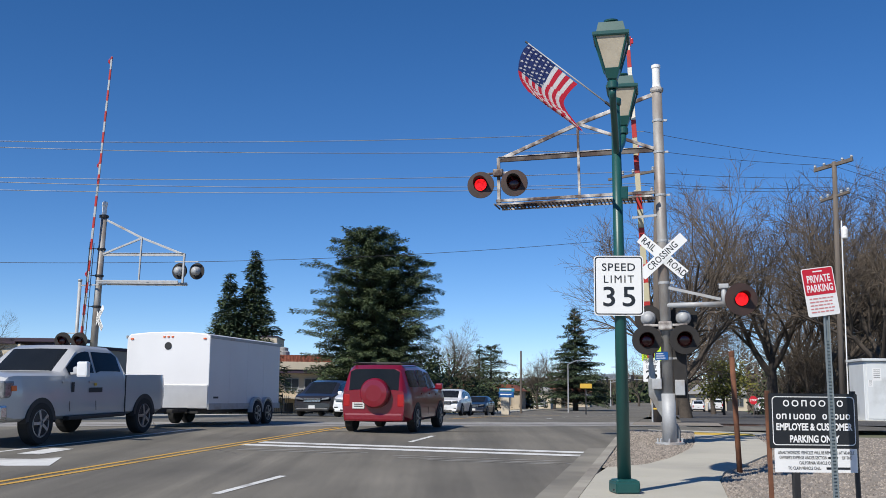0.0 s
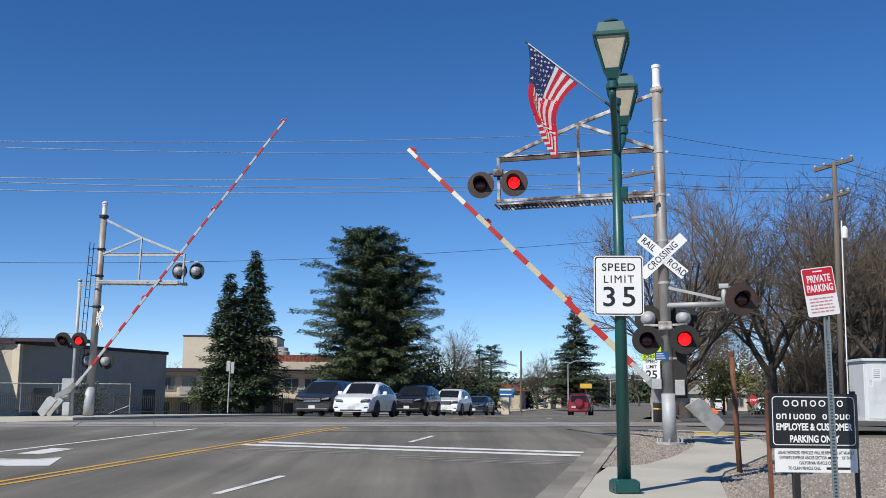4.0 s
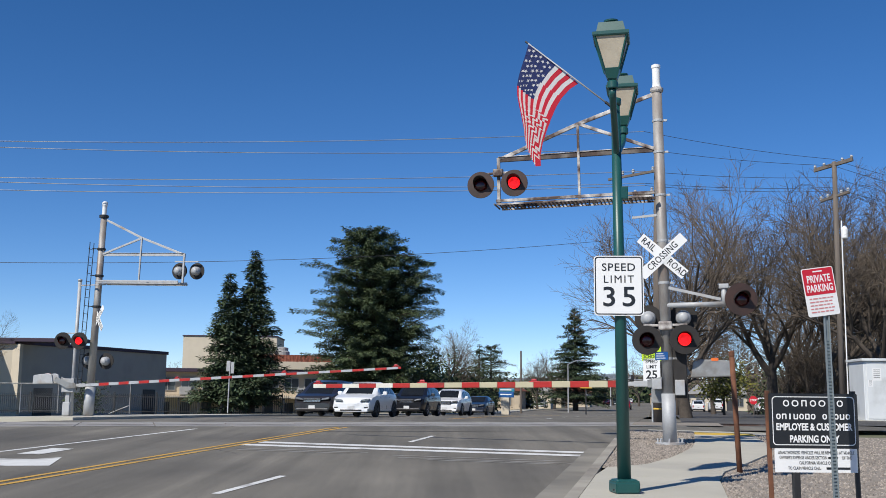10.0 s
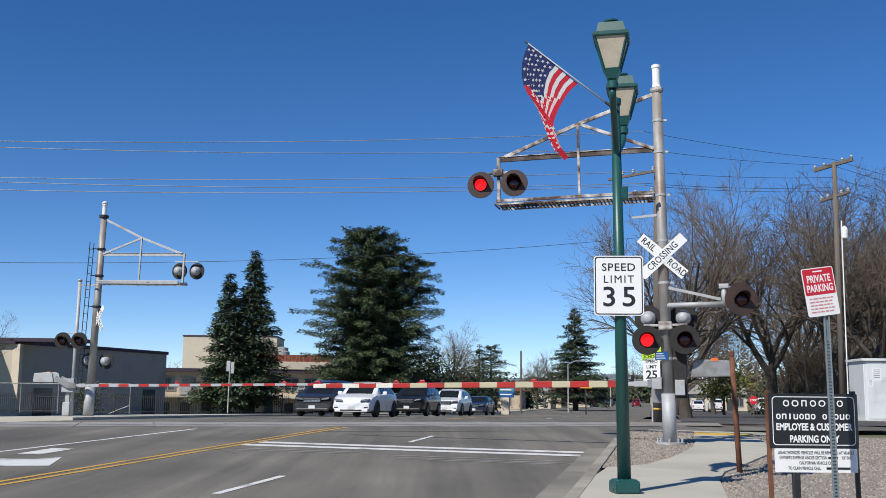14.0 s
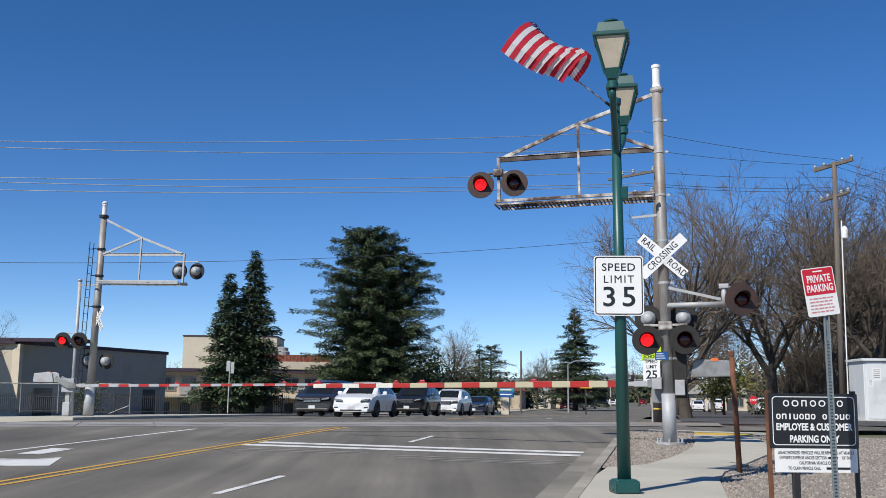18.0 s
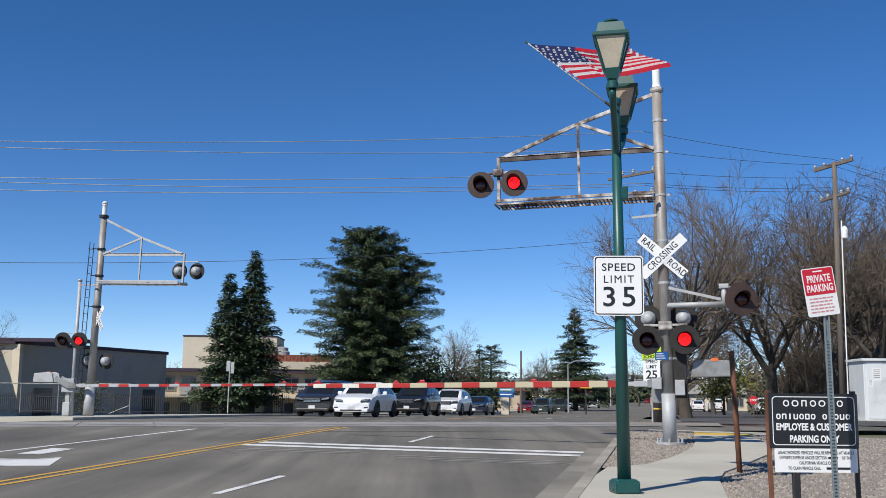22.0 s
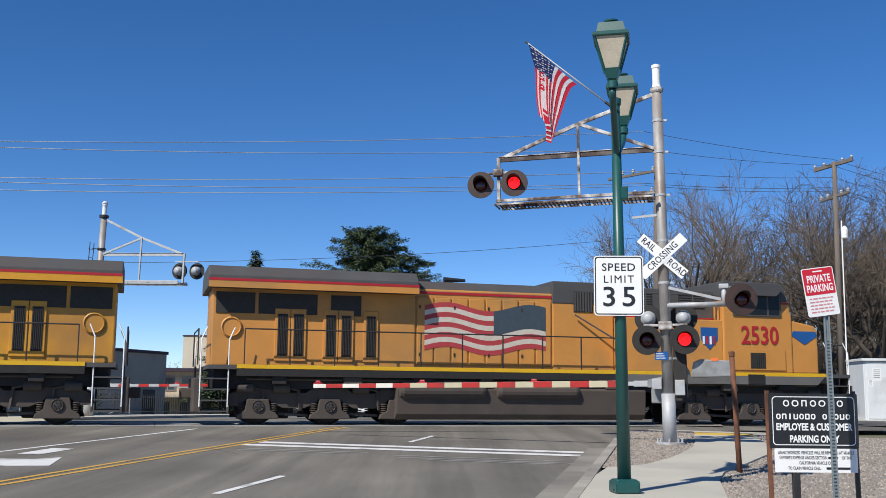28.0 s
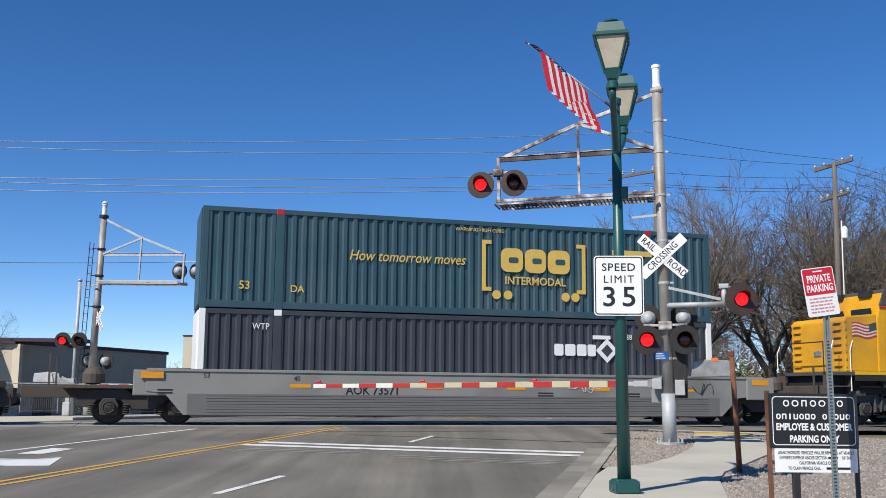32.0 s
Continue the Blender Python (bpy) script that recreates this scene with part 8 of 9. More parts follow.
    for s in (-1, 1):
        part("number_board", box(B(), cx1 - 0.30, cx1 - 0.12, s * 0.75 - 0.3, s * 0.75 + 0.3, cabz - 0.2, cabz + 0.02, 0.02), BLACK, k)
        part("windscreen", box(B(), cx1 - 0.02, cx1 + 0.02, s * 0.72 - 0.5, s * 0.72 + 0.5, 3.45, 3.95, 0.01), GLASS_DARK, k)
        if kind == "ge":
            part("nose_emblem", prism(B(), [(-0.5, 0.2), (0, -0.1), (0.5, 0.2), (0.42, 0.34), (-0.42, 0.34)], -0.01, 0.01, Matrix.Translation((8.84, s * 1.468, 2.72))), SIGN_BLUE, k, "winged emblem in plain blue shape")
    part("headlight", box(B(), nf - 0.1, nf + 0.03, -0.2, 0.2, 2.3, 2.5, 0.03), HEADLIGHT, k)
    # hoods
    if kind == "ge":
        hb = 5.8
        part("equipment_cabinet", box(B(), 2.2, hb, -1.45, 1.45, D, 3.35, 0.03), yellow, k, "wide yellow equipment cabinet")
        part("upper_cabinet", box(B(), 2.17, hb, -0.95, 0.95, 3.35, 4.35, 0.04), UPG, k, "grey upper cabinet")
        part("vent_hood", box(B(), 0.09, 2.17, -0.98, 0.98, D, 4.42, 0.04), yellow, k)
        part("vent_hood_top", box(B(), 0.08, 2.15, -1.0, 1.0, 3.75, 4.45, 0.03), UPG, k)
        part("engine_hood", box(B(), -4.36, 0.10, -0.95, 0.95, D, 4.05, 0.04), yellow, k, "yellow engine hood")
        part("engine_roof", prism(B(), [(-0.97, 3.95), (0.97, 3.95), (0.75, 4.30), (-0.75, 4.30)], -0.08, 4.36, Matrix.Rotation(radians(90), 4, "Z")), UPG, k, "grey engine roof")
        part("radiator_hood", box(B(), -10.3, -4.34, -1.0, 1.0, D, 4.05, 0.04), yellow, k, "yellow radiator hood")
        part("radiator_wing", prism(B(), [(-1.5, 3.85), (1.5, 3.85), (1.5, 4.18), (1.15, 4.48), (-1.15, 4.48), (-1.5, 4.18)], 4.36, 10.45, Matrix.Rotation(radians(90), 4, "Z"), 0.03), UPG, k, "overhanging grey radiator wing")
        for s in (-1, 1):
            y = s * 0.95
            part("wing_edge", box(B(), -10.45, -4.36, min(s * 1.495, s * 1.515), max(s * 1.495, s * 1.515), 3.83, 4.02), yellow, k)
            part("red_line", box(B(), -10.45, -4.36, min(s * 1.5, s * 1.522), max(s * 1.5, s * 1.522), 4.02, 4.09), LRED, k)
            part("red_line", box(B(), -4.36, 0.08, min(y, y + s * 0.02), max(y, y + s * 0.02), 3.90, 3.97), LRED, k)
            part("red_line", box(B(), 2.17, 5.78, min(s * 0.95, s * 0.962), max(s * 0.95, s * 0.962), 3.36, 3.44), LRED, k)
            door_panels(k, -4.3, 0.05, 8, s * 0.955, D + 0.12, 3.8, yellow, s)
            for x0 in (2.6, 4.5):
                louvre(k, x0, x0 + 0.95, 3.75, 4.22, s * 0.955, s, UPG, 6, False)
            louvre(k, 0.8, 1.45, 3.5, 4.15, s * 0.99, s, UPG, 7)
            for x0, n in ((-5.9, 1), (-7.1, 2), (-8.5, 2)):
                for q in range(n):
                    part("filter_door", box(B(), x0 + 0.46 * q - 0.02, x0 + 0.46 * q + 0.42, min(s * 1.0, s * 1.05), max(s * 1.0, s * 1.05), D + 0.15, D + 1.65, 0.015), yellow, k)
                    louvre(k, x0 + 0.46 * q + 0.06, x0 + 0.46 * q + 0.34, D + 0.3, D + 1.5, s * 1.05, s, GRILLE, 6)
            for x0, x1 in ((-6.9, -6.0), (-9.0, -7.3), (-10.2, -9.1)):
                part("radiator_screen", box(B(), x0, x1, min(s * 1.0, s * 1.03), max(s * 1.0, s * 1.03), 3.15, 3.75, 0.01), GRILLE, k, "dark radiator screen")
            part("brake_wheel", lathe(B(), [(0.26, 0.0), (0.30, 0.02), (0.26, 0.05), (0.24, 0.02)], 20, Matrix.Translation((-9.75, s * 1.02, 2.75)) @ Matrix.Rotation(radians(-90 * s), 4, "X")), yellow, k, "yellow hand brake wheel")
            fence_rail(k, 2.25, 5.6, s * 1.42, 3.35, 4.15, 4, UPG)
            fence_rail(k, -9.4, 2.1, s * 1.5, D, D + 1.02, 9, rail_m)
            part("grab_stair", bar(B(), (2.05, s * 1.3, D + 1.0), (0.8, s * 1.1, 3.4), 0.04, 0.04), UPG, k)
            if flag_big:
                stripes_flag(k, -4.05, -0.15, 2.2, 3.55, s * 1.0, s, s < 0)
            else:
                letters_as_blocks(k, -4.32, 0.64, s * 1.0, 3.0, 0.60, LRED, (5,), 13, s)
            part("emblem", prism(B(), [(-0.3, 0.3), (0.3, 0.3), (0.3, -0.1), (0, -0.42), (-0.3, -0.1)], -0.008, 0.008, Matrix.Translation((5.3, s * 1.458, 2.80))), SIGN_BLUE, k, "shield emblem as a plain blue shape")
            for i in range(4):
                part("emblem_bar", box(B(), 5.06 + 0.125 * i, 5.13 + 0.125 * i, min(s * 1.464, s * 1.474), max(s * 1.464, s * 1.474), 2.56, 2.82), LRED if i % 2 else SIGN_WHITE, k)
            words("lettering", "BUILDING AMERICA", 0.25, SIGN_BLACK, k, pose(3.75, s * 1.458, 2.85) @ (Matrix.Identity(4) if s < 0 else pose(0, 0, 0, 0, 0, 180)), 0.003, 0.9, 0.004)
        part("horn", tube(tube(B(), (-3.2, -0.1, 4.45), (-2.5, -0.1, 4.45), 0.09, 0.05, 10), (-2.9, 0, 4.25), (-2.9, 0, 4.5), 0.04), BLACK, k)
        part("exhaust", box(B(), -4.4, -3.7, -0.4, 0.4, 4.28, 4.42, 0.03), BLACK, k)
    else:
        part("inverter_cabinet", box(B(), 3.57, 6.34, -1.42, 1.42, D, 3.66, 0.03), yellow, k, "wide yellow inverter cabinet")
        part("upper_cabinet", box(B(), 3.57, 6.34, -1.0, 1.0, 3.66, 4.12, 0.02), yellow, k)
        part("upper_cabinet_top", box(B(), 3.57, 6.34, -1.02, 1.02, 4.12, 4.5, 0.04), UPG, k, "grey upper cabinet")
        part("blower_hood", box(B(), 2.22, 3.55, -1.38, 1.38, D, 3.9, 0.03), yellow, k)
        part("blower_top", box(B(), 2.22, 3.55, -1.38, 1.38, 3.9, 4.62, 0.03), UPG, k)
        part("engine_hood", box(B(), -3.36, 2.22, -0.95, 0.95, D, 4.0, 0.04), yellow, k, "yellow engine hood")
        part("engine_roof", prism(B(), [(-0.97, 3.98), (0.97, 3.98), (0.80, 4.28), (-0.80, 4.28)], -2.22, 3.36, Matrix.Rotation(radians(90), 4, "Z")), UPG, k, "grey engine roof")
        part("silencer_box", box(B(), 0.6, 2.18, -0.9, 0.9, 4.1, 4.58, 0.05), UPG, k)
        part("radiator_hood", box(B(), -10.0, -3.34, -1.0, 1.0, D, 4.05, 0.04), yellow, k, "yellow radiator hood")
        part("flared_radiator", prism(B(), [(-1.0, 3.35), (1.0, 3.35), (1.5, 4.08), (1.5, 4.36), (1.2, 4.52), (-1.2, 4.52), (-1.5, 4.36), (-1.5, 4.08)], 3.4, 8.5, Matrix.Rotation(radians(90), 4, "Z"), 0.03), UPG, k, "flared grey radiator")
        for x in (-4.6, -6.0, -7.4):
            part("roof_fan", lathe(B(), [(0.62, 4.5), (0.64, 4.6), (0.58, 4.63), (0.1, 4.62)], 24, pose(x, 0, 0)), UPG, k)
        part("rear_top", box(B(), -10.02, -8.5, -1.03, 1.03, 3.82, 4.45, 0.04), UPG, k)
        for s in (-1, 1):
            y = s * 0.95
            bm = B()
            vs = [bm.verts.new(p) for p in ((-8.4, s * 1.04, 3.40), (-3.5, s * 1.04, 3.40), (-3.5, s * 1.49, 4.05), (-8.4, s * 1.49, 4.05))]
            bm.faces.new(vs)
            part("radiator_screen", bm, GRILLE, k, "dark radiator screen")
            part("red_line", box(B(), -3.36, 2.2, min(y, y + s * 0.025), max(y, y + s * 0.025), 3.93, 4.0), LRED, k)
            part("red_line", box(B(), 3.57, 6.34, min(s * 1.0, s * 1.03), max(s * 1.0, s * 1.03), 4.08, 4.15), LRED, k)
            door_panels(k, -3.3, 2.1, 10, s * 0.955, D + 0.12, 3.85, yellow, s)
            door_panels(k, -6.7, -3.6, 5, s * 1.002, D + 0.12, 3.3, yellow, s)
            for z0 in (2.12, 2.96):
                part("louvre_frame", box(B(), 3.68, 6.2, min(s * 1.42, s * 1.45), max(s * 1.42, s * 1.45), z0 - 0.06, z0 + 0.62, 0.01), yellow, k)
                louvre(k, 3.82, 6.06, z0 + 0.10, z0 + 0.46, s * 1.452, s, yellow, 30)
            part("intake_box", box(B(), 3.62, 4.85, min(s * 0.9, s * 1.28), max(s * 0.9, s * 1.28), 3.70, 4.42, 0.03), UPG, k, "grey intake box")
            louvre(k, 2.32, 3.46, 2.84, 3.56, s * 1.382, s, yellow, 16)
            louvre(k, 2.32, 3.46, 3.97, 4.58, s * 1.382, s, UPG, 16)
            part("hood_door", box(B(), 2.9, 3.4, min(s * 1.38, s * 1.40), max(s * 1.38, s * 1.40), D + 0.45, D + 0.9, 0.01), yellow, k)
            louvre(k, -7.46, -6.83, D + 0.25, D + 1.60, s * 1.0, s, yellow, 5)
            part("rear_grid", box(B(), -9.8, -8.55, min(s * 1.0, s * 1.02), max(s * 1.0, s * 1.02), D + 0.25, D + 1.6, 0.01), GRILLE, k)
            for i in range(8):
                part("grid_bar", box(B(), -9.8 + 0.178 * i - 0.022, -9.8 + 0.178 * i + 0.022, min(s * 1.02, s * 1.045), max(s * 1.02, s * 1.045), D + 0.25, D + 1.6), yellow, k)
            for i in range(5):
                part("grid_bar", box(B(), -9.8, -8.55, min(s * 1.02, s * 1.04), max(s * 1.02, s * 1.04), D + 0.25 + 0.33 * i, D + 0.27 + 0.33 * i), yellow, k)
            for i in range(4):
                for q in range(2):
                    louvre(k, -9.75 + 0.32 * i, -9.50 + 0.32 * i, 3.88 + 0.26 * q, 4.08 + 0.26 * q, s * 1.032, s, UPG, 4, False)
            fence_rail(k, -9.6, 2.2, s * 1.5, D, D + 1.02, 9, rail_m)
            letters_as_blocks(k, -3.29, 2.28, s * 1.0, 3.05, 0.58, LRED, (5,), 13, s)
            words("lettering", "BUILDING AMERICA", 0.21, SIGN_BLACK, k, pose(-4.8, s * 1.045, 2.75) @ (Matrix.Identity(4) if s < 0 else pose(0, 0, 0, 0, 0, 180)), 0.003, 0.9, 0.003)
            part("emblem", prism(B(), [(-0.25, 0.25), (0.25, 0.25), (0.25, -0.08), (0, -0.34), (-0.25, -0.08)], -0.008, 0.008, Matrix.Translation((-6.15, s * 1.05, 2.82))), SIGN_BLUE, k, "shield emblem as a plain blue shape")
            for i in range(5):
                part("emblem_bar", box(B(), -6.36 + 0.085 * i, -6.31 + 0.085 * i, min(s * 1.056, s * 1.066), max(s * 1.056, s * 1.066), 2.62, 2.86), LRED if i % 2 else SIGN_WHITE, k)
            stripes_flag(k, 8.36, 9.58, 2.92, 3.40, s * 1.472, s, s < 0)
        part("horn", tube(tube(tube(B(), (-0.45, -0.1, 4.52), (0.25, -0.1, 4.52), 0.08, 0.05, 10), (-0.35, 0.1, 4.62), (0.35, 0.1, 4.62), 0.05, 0.08, 10), (0, 0, 4.25), (0, 0, 4.6), 0.04), BLACK, k)
    # tank, pipes, steps, trucks
    tx0, tx1 = (-5.0, 3.0)
    bm = B()
    prism(bm, [(-1.45, 0.32), (-1.25, 0.16), (1.25, 0.16), (1.45, 0.32), (1.5, 1.05), (1.3, 1.2), (-1.3, 1.2), (-1.5, 1.05)], -tx1, -tx0, Matrix.Rotation(radians(90), 4, "Z"), 0.03)
    part("fuel_tank", bm, UPG if not flag_big else UNDER, k, "grey fuel tank")
    for s in (-1, 1):
        if flag_big:
            for x in (-3.6, -0.6):
                part("air_reservoir", lathe(B(), [(0.05, -1.35), (0.2, -1.3), (0.24, -1.2), (0.24, 1.2), (0.2, 1.3), (0.05, 1.35)], 16, Matrix.Translation((x, s * 1.42, 1.0)) @ Matrix.Rotation(radians(90), 4, "Y")), UNDER, k, "long air reservoir")
        part("brake_pipe", tube(B(), (-9.3, s * 1.35, 1.28), (9.3, s * 1.35, 1.28), 0.035, n=6), UNDER, k)
        part("frame_box", box(B(), 3.6, 4.3, min(s * 1.2, s * 1.45), max(s * 1.2, s * 1.45), 0.75, 1.25, 0.03), UNDER, k)
        for x, d in ((10.1, 1), (-10.2, -1)):
            st = new("steps")
            st.parent = k
            for i in range(4):
                part("tread", box(B(), x - 0.36, x + 0.36, min(s * 1.05, s * 1.5), max(s * 1.05, s * 1.5), 0.36 + 0.30 * i, 0.40 + 0.30 * i), UPG, st)
            for q in (-0.38, 0.38):
                part("step_side", box(B(), x + q - 0.02, x + q + 0.02, min(s * 1.05, s * 1.5), max(s * 1.05, s * 1.5), 0.34, D), UNDER, st)
                part("grab_rail", tube(tube(B(), (x + q, s * 1.5, 0.5), (x + q, s * 1.5, D + 0.7), 0.018, n=8), (x + q, s * 1.5, D + 0.7), (x + q - d * 0.15, s * 1.45, D + 1.05), 0.018, n=8), SIGN_WHITE, st)
    for x, d in ((10.55, 1), (-10.65, -1)):
        part("pilot", box(B(), x - 0.1, x + 0.1, -1.45, 1.45, 0.35, 1.3, 0.03), UNDER, k)
        part("coupler", box(B(), min(x, x + d * 0.42), max(x, x + d * 0.42), -0.16, 0.16, 0.72, 1.02, 0.04), UNDER, k)
        part("end_rail", tube(tube(tube(B(), (x, -1.2, D), (x, -1.2, D + 1.0), 0.02, n=8), (x, 1.2, D), (x, 1.2, D + 1.0), 0.02, n=8), (x, -1.2, D + 1.0), (x, 1.2, D + 1.0), 0.02, n=8), BLACK, k)
    for x in (6.9, -6.9):
        bogie(k, x, (-2.05, 0.0, 2.05), 0.53, under, "ge" if kind == "ge" else "emd")
    return k


LOCO_A = locomotive("locomotive", UPY_FADED, UNDER, "2530", "faded yellow locomotive with a large painted flag", "ge", True)
UPY_DUSTY = surf("loco_yellow_dusty", (0.66, 0.315, 0.016), (0.54, 0.245, 0.016), 1.1, 0.5, dirt=(0.33, 0.16, 0.04), dirt_amount=0.34, fine=22)
LOCO_B = locomotive("locomotive", UPY_DUSTY, UNDER, "7448", "dusty yellow and grey diesel locomotive, middle of three", "ge")
LOCO_C = locomotive("locomotive", UPY, UNDER_CLEAN, "8434", "clean yellow and grey diesel locomotive with flared radiators", "emd", clean=True)

# well wagon and its boxes
CTEAL = surf("container_teal", (0.022, 0.062, 0.085), (0.030, 0.078, 0.10), 1.2, 0.5, dirt=(0.05, 0.085, 0.10), dirt_amount=0.2)
CNAVY = surf("container_slate", (0.030, 0.035, 0.045), (0.040, 0.046, 0.058), 1.2, 0.5, dirt=(0.055, 0.06, 0.07), dirt_amount=0.2)
CYEL = surf("container_yellow", (0.66, 0.45, 0.10), (0.58, 0.40, 0.09), 4, 0.6)
WGREY = surf("wagon_grey", (0.215, 0.212, 0.198), (0.25, 0.246, 0.23), 1.1, 0.6, dirt=(0.15, 0.145, 0.135), dirt_amount=0.2)
WDARK = surf("wagon_grey_dark", (0.125, 0.123, 0.118), (0.15, 0.148, 0.142), 1.5, 0.65)
STRIP = surf("amber_reflector", (0.72, 0.30, 0.015), (0.62, 0.26, 0.015), 4, 0.4)


def container(name, mat, label, L=16.15, Hc=2.9, post=None):
    """A corrugated intermodal box; origin at the middle of its floor."""
    k = thing(name, Matrix.Identity(4), label, "container", "stacked containers")
    hw = 1.3
    for s in (-1, 1):
        V, F = [], []
        n = 0
        x = -L / 2 + 0.16
        pts = []
        while x < L / 2 - 0.16:
            pts += [(x, 0.0), (x + 0.10, 0.0), (x + 0.145, 0.045), (x + 0.255, 0.045)]
            x += 0.30
        pts = [p for p in pts if p[0] < L / 2 - 0.1]
        for px, dy in pts:
            for z in (0.22, Hc - 0.14):
                V.append((px, s * (hw - 0.012 - dy), z))
        for i in range(len(pts) - 1):
            F.append((2 * i, 2 * i + 2, 2 * i + 3, 2 * i + 1))
        raw("side_panel", V, F, mat, k, "corrugated steel side")
        part("bottom_rail", box(B(), -L / 2, L / 2, min(s * (hw - 0.1), s * hw), max(s * (hw - 0.1), s * hw), 0.02, 0.22, 0.01), mat, k)
        part("top_rail", box(B(), -L / 2, L / 2, min(s * (hw - 0.1), s * hw), max(s * (hw - 0.1), s * hw), Hc - 0.14, Hc, 0.01), mat, k)
        for x in (-L / 2 + 0.09, L / 2 - 0.09):
            part("corner_post", box(B(), x - 0.09, x + 0.09, min(s * (hw - 0.15), s * (hw + 0.002)), max(s * (hw - 0.15), s * (hw + 0.002)), 0.0, Hc, 0.01), post or mat, k)
        for x in (-L / 2 + 2.2, L / 2 - 2.2):
            part("stacking_post", box(B(), x - 0.12, x + 0.12, min(s * (hw - 0.1), s * (hw + 0.006)), max(s * (hw - 0.1), s * (hw + 0.006)), 0.0, Hc, 0.01), mat, k)
            part("corner_casting", box(B(), x - 0.11, x + 0.11, min(s * (hw - 0.16), s * (hw + 0.012)), max(s * (hw - 0.16), s * (hw + 0.012)), Hc - 0.16, Hc + 0.01, 0.01), RED_TAPE if mat is CTEAL else SIGN_WHITE, k)
    part("roof", box(B(), -L / 2, L / 2, -hw + 0.1, hw - 0.1, Hc - 0.06, Hc - 0.01), mat, k)
    part("floor", box(B(), -L / 2, L / 2, -hw + 0.1, hw - 0.1, 0.06, 0.18), mat, k)
    for x in (-L / 2, L / 2):
        part("end_wall", box(B(), x - 0.03, x + 0.03, -hw + 0.12, hw - 0.12, 0.1, Hc - 0.05), SIGN_WHITE if mat is CNAVY else mat, k)
    return k


def both_sides(fn):
    for s in (-1, 1):
        fn(s, Matrix.Identity(4) if s < 0 else pose(0, 0, 0, 0, 0, 180))


BOX_TOP = container("container", CTEAL, "teal corrugated container with yellow lettering, on top")
BOX_LOW = container("container", CNAVY, "dark slate corrugated container in the wagon well", post=SIGN_WHITE)


def _deco(s, f):
    y = s * 1.308
    q = -1 if s > 0 else 1            # reading direction
    o = -0.72
    words("lettering", "How tomorrow moves", 0.44, CYEL, BOX_TOP, pose((-1.35 + o) * q, y, 1.66) @ f, 0.003, 0.86, 0.002, 0.25)
    for cx, w in ((1.95, 0.72), (2.72, 0.70), (3.50, 0.74)):      # trade mark as plain blocks
        part("mark_block", prism(B(), rounded(w, 0.74, 0.2, 3), -0.006, 0.006, pose((cx + o) * q, y, 1.74)), CYEL, BOX_TOP)
        part("mark_gap", prism(B(), rounded(w * 0.45, 0.18, 0.06, 2), -0.008, 0.008, pose((cx + 0.05 + o) * q, y, 1.74)), CTEAL, BOX_TOP)
    words("lettering", "INTERMODAL", 0.34, CYEL, BOX_TOP, pose((2.72 + o) * q, y, 1.10) @ f, 0.003, 0.95, 0.005)
    for cx, d in ((0.98, 1), (4.40, -1)):
        part("bracket_mark", prism(B(), [(0, -0.78), (0.3 * d * q, -0.78), (0.3 * d * q, -0.66), (0.12 * d * q, -0.66), (0.12 * d * q, 0.66), (0.3 * d * q, 0.66), (0.3 * d * q, 0.78), (0, 0.78)], -0.006, 0.006, pose((cx + o) * q, y, 1.55)), CYEL, BOX_TOP)
    for cx in (1.45, 1.82, 3.72, 4.05):
        part("dot_mark", lathe(B(), [(0.14, -0.006), (0.14, 0.006)], 18, pose((cx + o) * q, y, 0.66, 90)), CYEL, BOX_TOP)
    words("lettering", "WARNING HIGH CUBE", 0.15, CYEL, BOX_TOP, pose((0.9 + o) * q, y, 2.62) @ f, 0.003, 1.0)
    words("lettering", "53", 0.33, CYEL, BOX_TOP, pose(-6.85 * q, y, 0.66) @ f, 0.003, 1.0, 0.004)
    words("lettering", "DA", 0.28, CYEL, BOX_TOP, pose(-5.35 * q, y, 0.60) @ f, 0.003, 1.0, 0.004)
    part("text_bar", box(B(), min(4.6 * q, 6.0 * q), max(4.6 * q, 6.0 * q), y - 0.004, y + 0.004, 2.05, 2.22), CYEL, BOX_TOP)
    for cx, w in ((3.42, 0.30), (3.80, 0.34), (4.18, 0.32), (4.52, 0.28)):
        part("mark_block", prism(B(), rounded(w, 0.36, 0.05, 2), -0.005, 0.005, pose((cx - 0.66) * q, y, 1.95)), SIGN_WHITE, BOX_LOW)
    part("mark_ring", prism(B(), [(0, 0.38), (0.38, 0), (0, -0.38), (-0.38, 0)], -0.005, 0.005, pose(4.38 * q, y, 1.95)), SIGN_WHITE, BOX_LOW)
    part("mark_ring_gap", prism(B(), [(0, 0.2), (0.2, 0), (0, -0.2), (-0.2, 0)], -0.008, 0.008, pose(4.38 * q, y, 1.95)), CNAVY, BOX_LOW)
    words("lettering", "238477", 0.24, SIGN_WHITE, BOX_LOW, pose(5.25 * q, y, 2.38) @ f, 0.003, 0.9)
    words("lettering", "WTP", 0.25, SIGN_WHITE, BOX_LOW, pose(-6.35 * q, y, 2.42) @ f, 0.003, 0.9)
    part("text_bar", box(B(), min(3.9 * q, 4.5 * q), max(3.9 * q, 4.5 * q), y - 0.004, y + 0.004, 2.30, 2.42), SIGN_WHITE, BOX_LOW)


both_sides(_deco)


